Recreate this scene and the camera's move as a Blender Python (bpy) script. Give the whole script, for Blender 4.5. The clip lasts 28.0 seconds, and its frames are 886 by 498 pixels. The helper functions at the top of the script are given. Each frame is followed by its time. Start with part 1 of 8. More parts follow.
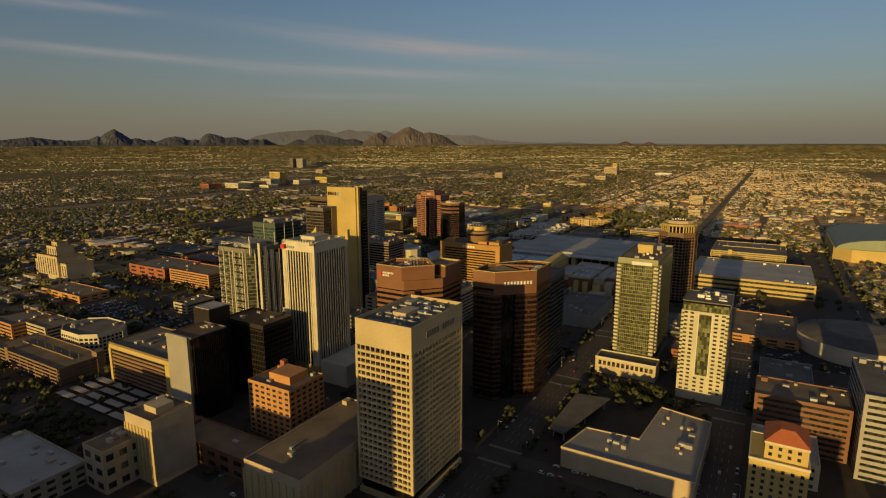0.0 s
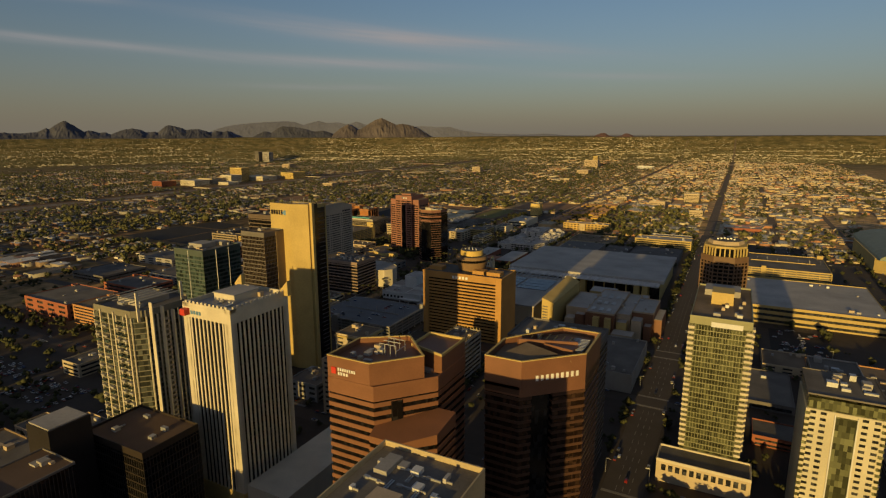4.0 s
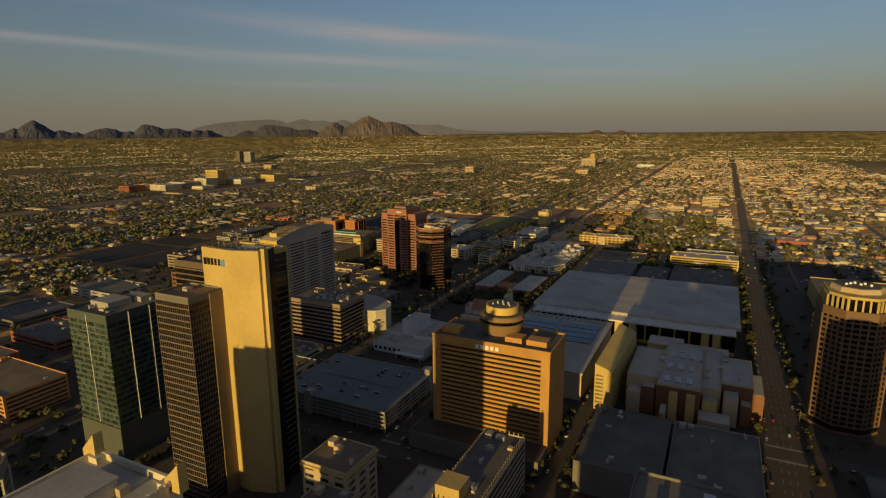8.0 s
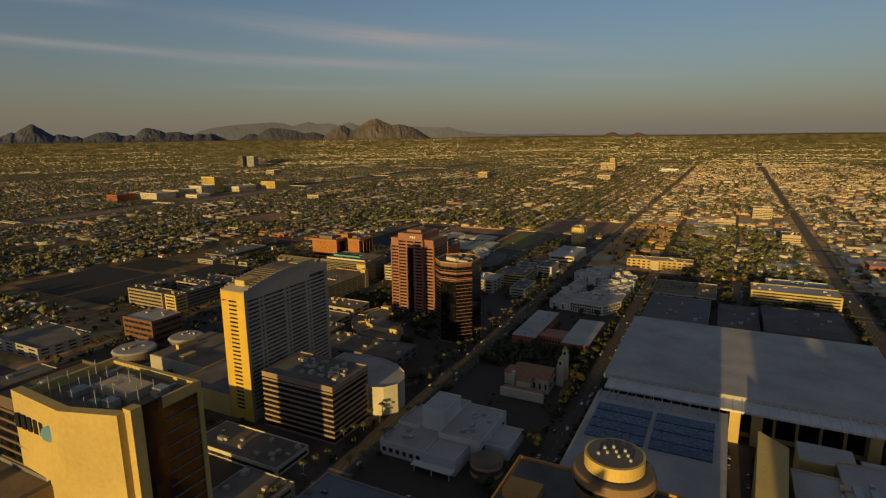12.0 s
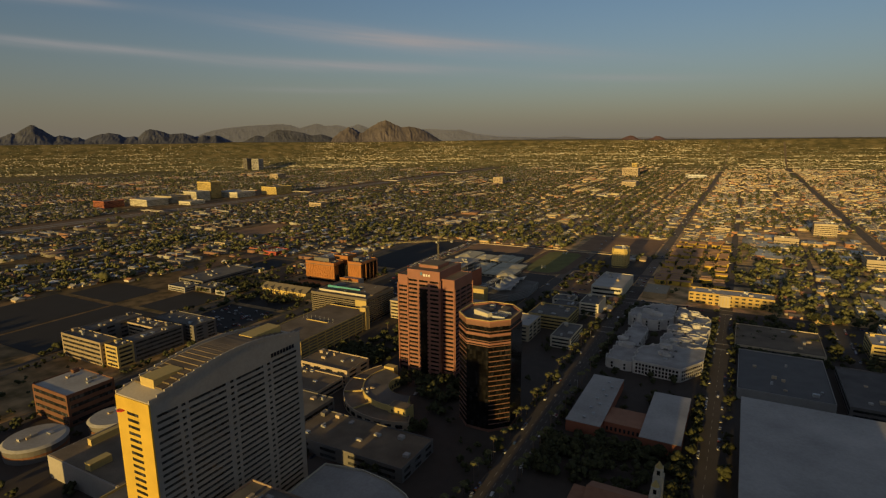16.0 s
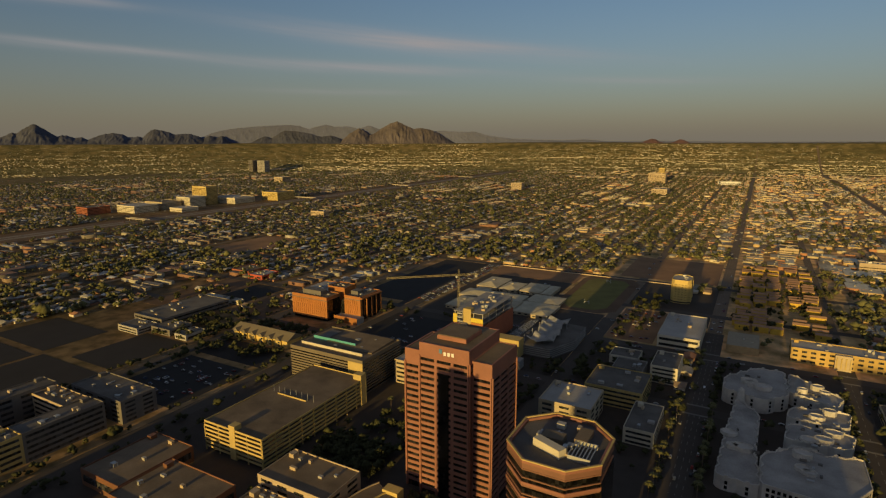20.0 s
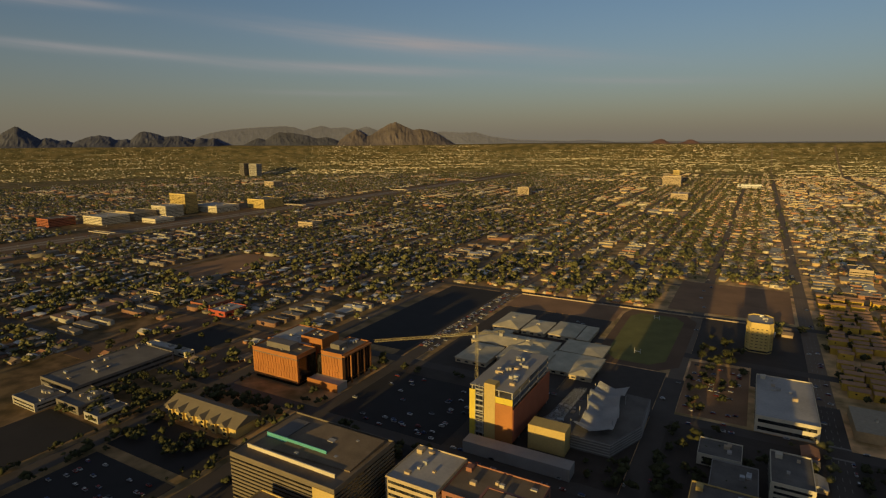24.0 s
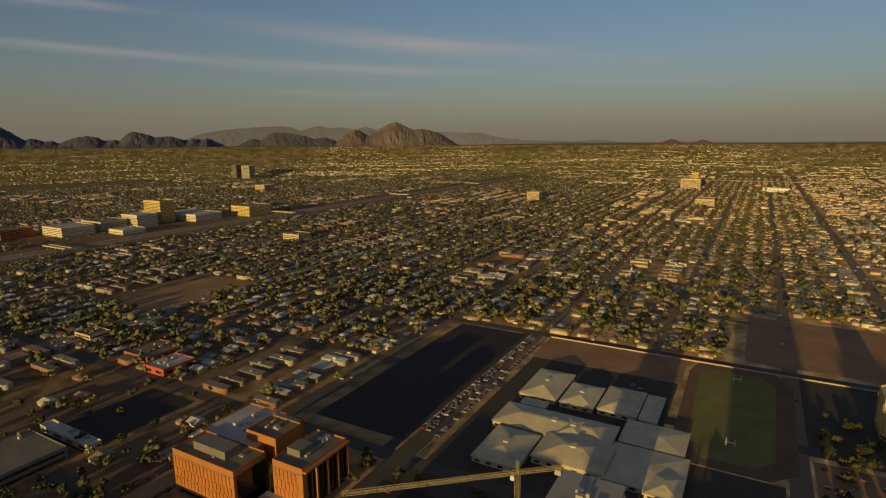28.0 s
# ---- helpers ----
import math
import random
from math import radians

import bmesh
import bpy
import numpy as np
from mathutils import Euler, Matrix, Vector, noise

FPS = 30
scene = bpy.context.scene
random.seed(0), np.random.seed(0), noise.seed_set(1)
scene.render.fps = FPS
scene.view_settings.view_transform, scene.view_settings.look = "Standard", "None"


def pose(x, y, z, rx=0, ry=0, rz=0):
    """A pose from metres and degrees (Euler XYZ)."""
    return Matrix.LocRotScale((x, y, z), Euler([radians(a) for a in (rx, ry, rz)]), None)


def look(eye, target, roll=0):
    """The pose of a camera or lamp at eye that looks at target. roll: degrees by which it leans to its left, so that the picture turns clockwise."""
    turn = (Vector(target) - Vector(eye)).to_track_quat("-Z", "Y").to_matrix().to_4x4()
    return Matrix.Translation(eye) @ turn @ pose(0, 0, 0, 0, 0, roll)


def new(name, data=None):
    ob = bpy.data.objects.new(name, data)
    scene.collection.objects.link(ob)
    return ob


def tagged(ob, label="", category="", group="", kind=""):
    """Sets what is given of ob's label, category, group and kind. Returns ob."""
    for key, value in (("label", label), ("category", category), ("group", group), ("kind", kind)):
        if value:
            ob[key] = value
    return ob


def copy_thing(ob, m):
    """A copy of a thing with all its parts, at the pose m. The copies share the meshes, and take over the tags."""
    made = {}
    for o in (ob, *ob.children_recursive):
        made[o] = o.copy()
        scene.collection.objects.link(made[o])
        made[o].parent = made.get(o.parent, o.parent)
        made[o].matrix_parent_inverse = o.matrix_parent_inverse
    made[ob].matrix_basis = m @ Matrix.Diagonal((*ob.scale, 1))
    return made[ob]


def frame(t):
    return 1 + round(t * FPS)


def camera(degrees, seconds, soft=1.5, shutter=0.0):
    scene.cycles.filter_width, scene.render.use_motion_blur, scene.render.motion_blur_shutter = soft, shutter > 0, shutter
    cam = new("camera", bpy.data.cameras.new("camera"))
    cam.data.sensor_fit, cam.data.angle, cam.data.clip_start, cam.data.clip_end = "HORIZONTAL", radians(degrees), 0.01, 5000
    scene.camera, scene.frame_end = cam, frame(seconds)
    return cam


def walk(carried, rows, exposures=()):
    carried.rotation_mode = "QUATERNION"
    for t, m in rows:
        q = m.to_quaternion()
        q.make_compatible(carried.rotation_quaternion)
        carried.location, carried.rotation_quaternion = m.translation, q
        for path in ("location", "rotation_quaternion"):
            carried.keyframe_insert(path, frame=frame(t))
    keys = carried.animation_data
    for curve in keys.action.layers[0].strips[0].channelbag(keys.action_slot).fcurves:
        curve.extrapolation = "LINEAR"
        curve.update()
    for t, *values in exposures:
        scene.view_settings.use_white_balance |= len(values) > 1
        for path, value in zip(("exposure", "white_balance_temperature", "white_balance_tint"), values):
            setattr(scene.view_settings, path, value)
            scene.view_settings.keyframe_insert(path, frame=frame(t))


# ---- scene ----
cam = camera(76.5, 28.0, soft=1.25)
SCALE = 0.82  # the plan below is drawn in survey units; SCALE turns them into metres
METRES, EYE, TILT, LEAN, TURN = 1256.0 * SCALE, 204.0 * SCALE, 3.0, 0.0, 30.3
ROWS = [
    (0.0, 0.00002, -0.00020, -0.00003, -0.020, -13.620, 0.060),
    (0.5, -0.00037, 0.01502, -0.00009, -0.415, -13.794, 0.086),
    (1.0, -0.00088, 0.03165, -0.00014, -0.867, -13.942, 0.147),
    (1.5, -0.00147, 0.04909, -0.00027, -1.268, -14.048, 0.189),
    (2.0, -0.00210, 0.06703, -0.00051, -1.631, -14.153, 0.189),
    (2.5, -0.00285, 0.08521, -0.00077, -1.938, -14.248, 0.150),
    (3.0, -0.00387, 0.10334, -0.00088, -2.236, -14.354, 0.092),
    (3.5, -0.00522, 0.12088, -0.00079, -2.510, -14.430, 0.040),
    (5.5, -0.01312, 0.18626, -0.00032, -3.310, -14.700, 0.180),
    (6.0, -0.01423, 0.20373, -0.00085, -3.494, -14.729, 0.204),
    (6.5, -0.01509, 0.22190, -0.00150, -3.662, -14.751, 0.193),
    (7.0, -0.01580, 0.24066, -0.00211, -3.800, -14.768, 0.207),
    (7.5, -0.01634, 0.25966, -0.00276, -3.951, -14.772, 0.251),
    (8.0, -0.01672, 0.27867, -0.00354, -4.047, -14.771, 0.266),
    (8.5, -0.01705, 0.29757, -0.00445, -4.017, -14.743, 0.276),
    (9.0, -0.01760, 0.31629, -0.00534, -3.943, -14.673, 0.272),
    (9.5, -0.01864, 0.33487, -0.00612, -3.841, -14.626, 0.252),
    (10.0, -0.02018, 0.35340, -0.00679, -3.696, -14.629, 0.246),
    (10.5, -0.02183, 0.37184, -0.00739, -3.598, -14.620, 0.333),
    (11.0, -0.02311, 0.38997, -0.00798, -3.553, -14.574, 0.434),
    (11.5, -0.02370, 0.40756, -0.00862, -3.456, -14.558, 0.503),
    (12.0, -0.02355, 0.42440, -0.00933, -3.296, -14.518, 0.493),
    (12.5, -0.02331, 0.44099, -0.01005, -3.130, -14.500, 0.420),
    (14.5, -0.02469, 0.50883, -0.01301, -2.620, -14.380, 0.160),
    (15.0, -0.02547, 0.52683, -0.01377, -2.533, -14.358, 0.194),
    (15.5, -0.02619, 0.54519, -0.01454, -2.423, -14.311, 0.236),
    (16.0, -0.02660, 0.56363, -0.01534, -2.280, -14.261, 0.309),
    (16.5, -0.02685, 0.58211, -0.01617, -2.143, -14.221, 0.281),
    (17.0, -0.02713, 0.60059, -0.01703, -1.971, -14.185, 0.151),
    (17.5, -0.02755, 0.61906, -0.01787, -1.783, -14.146, 0.050),
    (18.0, -0.02807, 0.63752, -0.01868, -1.609, -14.138, -0.027),
    (18.5, -0.02868, 0.65589, -0.01948, -1.438, -14.128, -0.104),
    (19.0, -0.02936, 0.67401, -0.02025, -1.271, -14.102, -0.118),
    (19.5, -0.03010, 0.69196, -0.02094, -1.137, -14.081, -0.060),
    (20.0, -0.03088, 0.70991, -0.02164, -1.074, -14.070, 0.029),
    (20.5, -0.03163, 0.72787, -0.02250, -1.110, -14.059, 0.108),
    (21.0, -0.03226, 0.74562, -0.02359, -1.140, -14.040, 0.161),
    (21.5, -0.03282, 0.76318, -0.02462, -1.130, -14.010, 0.200),
    (23.5, -0.03485, 0.83507, -0.02698, -1.200, -13.970, 0.260),
    (24.0, -0.03537, 0.85332, -0.02760, -1.175, -13.982, 0.275),
    (24.5, -0.03590, 0.87153, -0.02823, -1.178, -13.986, 0.273),
    (25.0, -0.03632, 0.88960, -0.02890, -1.164, -13.975, 0.292),
    (25.5, -0.03663, 0.90752, -0.02965, -1.127, -13.976, 0.326),
    (26.0, -0.03686, 0.92539, -0.03049, -1.118, -13.972, 0.342),
    (26.5, -0.03707, 0.94331, -0.03133, -1.120, -13.968, 0.348),
    (27.0, -0.03732, 0.96128, -0.03212, -1.121, -13.961, 0.339),
    (27.5, -0.03767, 0.97935, -0.03294, -1.108, -13.959, 0.323),
    (28.0, -0.03804, 0.99784, -0.03389, -1.060, -13.960, 0.330),
]
walk(cam, [(t, pose(0, 0, EYE, TILT, LEAN, TURN) @ pose(METRES * x, METRES * y, METRES * z, 90 + pitch, roll, yaw)) for t, x, y, z, yaw, pitch, roll in ROWS],
     [(0.0, 0.07, 6520, 18), (28.0, 0.07, 6520, 18)])

# ================= world, sun =================
SUN_EL = radians(6.7)
world = bpy.data.worlds.new("sky")
scene.world = world
world.use_nodes = True
wn, wl = world.node_tree.nodes, world.node_tree.links
wn.clear()


def wmath(op, a, b=None, c=None, clamp=False):
    n = wn.new("ShaderNodeMath")
    n.operation, n.use_clamp = op, clamp
    for i, v in enumerate((a, b, c)):
        if v is None:
            continue
        if isinstance(v, (int, float)):
            n.inputs[i].default_value = v
        else:
            wl.new(v, n.inputs[i])
    return n.outputs[0]


def wmix(fac, a, b):
    n = wn.new("ShaderNodeMix")
    n.data_type = "RGBA"
    for i, v in ((0, fac), (6, a), (7, b)):
        if isinstance(v, (int, float, tuple)):
            n.inputs[i].default_value = v
        else:
            wl.new(v, n.inputs[i])
    return n.outputs[2]


sky = wn.new("ShaderNodeTexSky")
sky.sky_type, sky.sun_disc = "NISHITA", False
sky.sun_elevation, sky.sun_rotation = SUN_EL, radians(180)
sky.altitude, sky.air_density, sky.dust_density, sky.ozone_density = 330, 1.0, 0.9, 2.2
sep = wn.new("ShaderNodeSeparateXYZ")
tc = wn.new("ShaderNodeTexCoord")
wl.new(tc.outputs["Generated"], sep.inputs[0])
DX, DY, DZ = sep.outputs
azim = wmath("ARCTAN2", wmath("MULTIPLY", DX, -1.0), DY)
elev = wmath("ARCSINE", DZ)
# thin cirrus: long streaks that sink towards the east
comb = wn.new("ShaderNodeCombineXYZ")
wl.new(wmath("MULTIPLY", azim, 4.0), comb.inputs[0])
wl.new(wmath("MULTIPLY", wmath("SUBTRACT", elev, wmath("MULTIPLY", azim, 0.09)), 75.0), comb.inputs[1])
cn = wn.new("ShaderNodeTexNoise")
cn.inputs["Scale"].default_value, cn.inputs["Detail"].default_value = 1.0, 7.0
wl.new(comb.outputs[0], cn.inputs["Vector"])
wisp = wmath("MULTIPLY_ADD", cn.outputs[0], 2.0, -0.22, clamp=True)


def bell(v, at, half):
    d = wmath("DIVIDE", wmath("SUBTRACT", v, at), half)
    return wmath("POWER", 2.718, wmath("MULTIPLY", wmath("MULTIPLY", d, d), -1.0))


def streak(el0, slope, half, az_mid, az_half, strength):
    line = wmath("SUBTRACT", elev, wmath("MULTIPLY", azim, slope))
    return wmath("MULTIPLY", wmath("MULTIPLY", bell(line, el0, half), bell(azim, az_mid, az_half)), strength)


streaks = [streak(0.110, 0.087, 0.0135, 0.53, 0.24, 1.0), streak(0.101, 0.025, 0.0085, 0.66, 0.22, 0.7), streak(0.109, 0.0215, 0.006, 1.06, 0.14, 0.75), streak(0.192, 0.0, 0.007, 1.10, 0.10, 0.7), streak(0.0788, 0.0, 0.005, 0.68, 0.12, 0.3), streak(0.085, 0.04, 0.006, 0.20, 0.14, 0.3)]
total = streaks[0]
for s in streaks[1:]:
    total = wmath("ADD", total, s)


low_haze = wmath("POWER", wmath("SUBTRACT", 1.0, wmath("MULTIPLY", wmath("ABSOLUTE", elev), 3.4), clamp=True), 2.4)
base = wmix(wmath("MULTIPLY", low_haze, 0.92), sky.outputs[0], (2.10, 1.93, 1.46, 1))
# thin, even sky veil added overhead, out of view, to neutralise and lift shadows
veil = wmath("MULTIPLY", wmath("MULTIPLY_ADD", elev, 2.2, -0.62, clamp=True), wmath("MULTIPLY_ADD", cn.outputs[0], 0.35, 0.12))
base = wmix(veil, base, (2.3, 2.05, 1.75, 1))
cloudy = wmix(wmath("MULTIPLY", wmath("MULTIPLY", total, wisp), 0.95, clamp=True), base, (3.75, 3.7, 3.55, 1))
bg = wn.new("ShaderNodeBackground")
bg.inputs[1].default_value = 0.079
wl.new(cloudy, bg.inputs[0])
wout = wn.new("ShaderNodeOutputWorld")
wl.new(bg.outputs[0], wout.inputs[0])

sun = new("sun", bpy.data.lights.new("sun", "SUN"))
sun.data.energy, sun.data.angle, sun.data.color = 3.9, radians(0.6), (1.0, 0.71, 0.205)
sun.matrix_world = look((0, 0, 0), (-0.02, 1.0, -math.tan(SUN_EL)))

# ================= materials =================
MATS = {}


def mat(name, color, rough=0.8, metal=0.0, var=0.18, size=3.0, grime=0.12, spec=0.3, bump=0.0, island=0.0, obj=0.0, pane=0.0):
    """Procedural surface: two scales of stain and grain at real size, plus variation from piece to piece."""
    if name in MATS:
        return MATS[name]
    m = bpy.data.materials.new(name)
    MATS[name] = m
    m.use_nodes = True
    n, l = m.node_tree.nodes, m.node_tree.links
    b = n["Principled BSDF"]
    b.inputs["Roughness"].default_value, b.inputs["Metallic"].default_value = rough, metal
    b.inputs["Specular IOR Level"].default_value = spec
    g = n.new("ShaderNodeNewGeometry")

    def nz(scale, detail):
        t = n.new("ShaderNodeTexNoise")
        t.inputs["Scale"].default_value, t.inputs["Detail"].default_value = scale, detail
        l.new(g.outputs["Position"], t.inputs["Vector"])
        return t.outputs[0]

    def ma(op, a, c, d=None):
        k = n.new("ShaderNodeMath")
        k.operation = op
        for i, v in enumerate((a, c, d)):
            if v is None:
                continue
            if isinstance(v, (int, float)):
                k.inputs[i].default_value = v
            else:
                l.new(v, k.inputs[i])
        return k.outputs[0]

    fine, wide = nz(1.0 / (0.18 * size), 4.0), nz(1.0 / (3.3 * size), 3.0)
    val = ma("ADD", ma("MULTIPLY_ADD", fine, 2 * var, 1 - var), ma("MULTIPLY_ADD", wide, 4 * grime, -2 * grime))
    if island:
        val = ma("ADD", val, ma("MULTIPLY_ADD", g.outputs["Random Per Island"], 2 * island, -island))
    if obj:
        oi = n.new("ShaderNodeObjectInfo")
        val = ma("ADD", val, ma("MULTIPLY_ADD", oi.outputs["Random"], 2 * obj, -obj))
    if pane:
        sn = n.new("ShaderNodeVectorMath")
        sn.operation = "SNAP"
        sn.inputs[1].default_value = (1.37, 1.37, 2.79)
        l.new(g.outputs["Position"], sn.inputs[0])
        wnz = n.new("ShaderNodeTexWhiteNoise")
        l.new(sn.outputs[0], wnz.inputs["Vector"])
        val = ma("MULTIPLY", val, ma("MULTIPLY_ADD", ma("POWER", wnz.outputs["Value"], 2.0), 3.2 * pane, 1 - pane))
    mul = n.new("ShaderNodeVectorMath")
    mul.operation = "SCALE"
    mul.inputs[0].default_value = color[:3]
    l.new(val, mul.inputs["Scale"])
    l.new(mul.outputs[0], b.inputs["Base Color"])
    rr = ma("MULTIPLY_ADD", fine, 0.2, rough - 0.1)
    l.new(rr, b.inputs["Roughness"])
    if bump:
        bp = n.new("ShaderNodeBump")
        bp.inputs["Strength"].default_value, bp.inputs["Distance"].default_value = 0.5, bump
        l.new(fine, bp.inputs["Height"])
        l.new(bp.outputs[0], b.inputs["Normal"])
    return m


def glass(name, color, rough=0.12, metal=0.55, obj=0.25):
    return mat(name, color, rough + 0.02, metal, 0.12, 6.0, 0.1, 0.6, 0, 0, obj, 0.55)


CONCRETE = mat("concrete", (0.42, 0.36, 0.27), 0.85, obj=0.03)
CREAM = mat("cream_concrete", (0.50, 0.37, 0.135), 0.85, size=6, obj=0.02)
WHITEC = mat("white_concrete", (0.56, 0.50, 0.375), 0.8, obj=0.03)
TAN = mat("tan_stucco", (0.46, 0.36, 0.24), 0.9, obj=0.06)
SAND = mat("sand_stucco", (0.47, 0.38, 0.25), 0.9, obj=0.06)
BROWNST = mat("brown_granite", (0.20, 0.092, 0.05), 0.55, obj=0.04)
PINKST = mat("pink_granite", (0.29, 0.13, 0.09), 0.6, obj=0.05)
ORANGE = mat("orange_brick", (0.46, 0.23, 0.09), 0.85, obj=0.05)
HYATTC = mat("ochre_concrete", (0.43, 0.235, 0.07), 0.85, obj=0.03)
BRICK = mat("red_brick", (0.32, 0.11, 0.06), 0.85, obj=0.06)
COPPER = mat("copper_panel", (0.40, 0.165, 0.05), 0.55, 0.15, obj=0.08)
GREYC = mat("grey_concrete", (0.33, 0.31, 0.28), 0.85, obj=0.05)
DARKC = mat("dark_concrete", (0.16, 0.145, 0.13), 0.8, obj=0.05)
WHITE = mat("white_paint", (0.62, 0.61, 0.58), 0.7, obj=0.04)
ROOFW = mat("white_roof", (0.39, 0.365, 0.325), 0.7, size=8, var=0.2, grime=0.22, obj=0.05)
ROOFG = mat("grey_gravel_roof", (0.15, 0.135, 0.115), 0.95, size=4, var=0.3, grime=0.3, obj=0.06)
ROOFT = mat("tan_gravel_roof", (0.185, 0.140, 0.092), 0.95, size=4, var=0.3, grime=0.3, obj=0.06)
ROOFD = mat("dark_roof", (0.12, 0.11, 0.10), 0.95, size=4, var=0.3, grime=0.3, obj=0.05)
TILE = mat("clay_tile", (0.33, 0.16, 0.09), 0.85, size=1, obj=0.08)
STEEL = mat("galvanised_steel", (0.45, 0.45, 0.44), 0.5, 0.6, obj=0.08)
YELLOW = mat("yellow_steel", (0.42, 0.35, 0.17), 0.6, obj=0.05)
YSHEATH = mat("yellow_sheathing", (0.62, 0.48, 0.06), 0.8)
GLASSD = glass("dark_glass", (0.035, 0.032, 0.03))
GLASSB = glass("black_glass", (0.014, 0.013, 0.013), 0.1, 0.3)
GLASSG = glass("green_glass", (0.065, 0.098, 0.09), 0.14, 0.5)
GLASSY = glass("silver_green_glass", (0.17, 0.175, 0.09), 0.16, 0.6)
GLASSW = glass("window_glass", (0.05, 0.05, 0.05), 0.15, 0.3)
SOLAR = glass("solar_cell", (0.035, 0.045, 0.08), 0.25, 0.3)
ASPHALT = mat("asphalt", (0.085, 0.070, 0.056), 0.9, size=4, obj=0.05)
# block pavement darkened well below concrete; shade from the west is in its colour
PAVE = mat("shade_toned_pavement", (0.066, 0.052, 0.040), 0.9, size=2, obj=0.06)
# dirt darkened for lots in shade; the sunlit lots take a paler red one
DIRT = mat("shade_toned_dirt", (0.15, 0.092, 0.052), 0.98, size=9, grime=0.2)
GRASS = mat("turf", (0.17, 0.16, 0.045), 0.95, size=5, grime=0.2)
LEAFD = mat("dark_leaf", (0.05, 0.052, 0.02), 0.8, size=1.2, var=0.4, island=0.4, spec=0.2)
LEAF = mat("leaf", (0.120, 0.116, 0.046), 0.8, size=1.2, var=0.4, island=0.35, spec=0.2)
PALMLEAF = mat("palm_frond", (0.11, 0.105, 0.035), 0.7, size=1.0, var=0.3, island=0.3)
BARK = mat("bark", (0.14, 0.10, 0.07), 0.95, size=0.5)
RUBBER = mat("tyre_rubber", (0.02, 0.02, 0.02), 0.9)
SIGNW = mat("white_sign", (0.75, 0.74, 0.70), 0.5)
SIGNB = mat("dark_sign", (0.018, 0.02, 0.03), 0.95, spec=0.05)
SIGNR = mat("red_sign", (0.55, 0.05, 0.03), 0.5)
SIGNBL = mat("blue_sign", (0.10, 0.22, 0.36), 0.5)
MARK = mat("road_paint", (0.27, 0.25, 0.21), 0.85)

# ================= mesh helpers =================
def mesh_of(name, verts, faces, material):
    me = bpy.data.meshes.new(name)
    me.from_pydata(verts, [], faces)
    me.update()
    me.materials.append(material)
    return me


def child(ob, parent):
    if parent is not None:
        ob.parent = parent
    return ob


def part(name, bm, material, parent, label=""):
    """Link a bmesh as one mesh object under a thing or a part."""
    me = bpy.data.meshes.new(name)
    bm.to_mesh(me)
    bm.free()
    me.materials.append(material)
    ob = child(new(name, me), parent)
    return tagged(ob, label) if label else ob


def thing(name, label, category, at=(0, 0, 0), group="", kind=""):
    ob = new(name)
    ob.empty_display_size = 1.0
    ob.location = at
    return tagged(ob, label, category, group, kind)


BOXES = {}
CUBE = [(-.5, -.5, 0), (.5, -.5, 0), (.5, .5, 0), (-.5, .5, 0), (-.5, -.5, 1), (.5, -.5, 1), (.5, .5, 1), (-.5, .5, 1)]
CUBEF = [(3, 2, 1, 0), (4, 5, 6, 7), (0, 1, 5, 4), (1, 2, 6, 5), (2, 3, 7, 6), (3, 0, 4, 7)]


def bar(parent, name, m, x0, x1, y0, y1, z0, z1, label="", rz=0.0):
    """A straight piece between two corners, sharing its mesh with all pieces of the same size and surface."""
    dx, dy, dz = round(x1 - x0, 2), round(y1 - y0, 2), round(z1 - z0, 2)
    key = (m.name, dx, dy, dz)
    if key not in BOXES:
        BOXES[key] = mesh_of(name, [(a * dx, b * dy, c * dz) for a, b, c in CUBE], CUBEF, m)
    ob = child(new(name, BOXES[key]), parent)
    o = parent.matrix_basis.translation if parent is not None else Vector((0, 0, 0))
    p = parent
    off = Vector((0, 0, 0))
    while p is not None:
        off += p.location
        p = p.parent
    ob.location = Vector(((x0 + x1) / 2, (y0 + y1) / 2, z0)) - off
    if rz:
        ob.rotation_euler = (0, 0, rz)
    return tagged(ob, label) if label else ob


def origin(p):
    off = Vector((0, 0, 0))
    while p is not None:
        off += p.location
        p = p.parent
    return off


def offset(poly, d):
    """A plan outline (counter-clockwise) pushed out by d, with mitred corners."""
    out, n = [], len(poly)
    for i in range(n):
        a, b, c = Vector(poly[i - 1]), Vector(poly[i]), Vector(poly[(i + 1) % n])
        e1, e2 = (b - a).normalized(), (c - b).normalized()
        n1, n2 = Vector((e1.y, -e1.x)), Vector((e2.y, -e2.x))
        k = n1 + n2
        out.append(tuple(b + k * (d / max(0.3, k.dot(n1)))))
    return out


def prism(parent, name, m, poly, z0, z1, label="", top=None):
    """A solid on a plan outline; top: a function that gives the height at each corner."""
    off, n = origin(parent), len(poly)
    v = [(x - off.x, y - off.y, z0 - off.z) for x, y in poly] + [(x - off.x, y - off.y, (top(x, y) if top else z1) - off.z) for x, y in poly]
    f = [tuple(range(n - 1, -1, -1)), tuple(range(n, 2 * n))] + [(i, (i + 1) % n, n + (i + 1) % n, n + i) for i in range(n)]
    ob = child(new(name, mesh_of(name, v, f, m)), parent)
    return tagged(ob, label) if label else ob


RINGS = {}


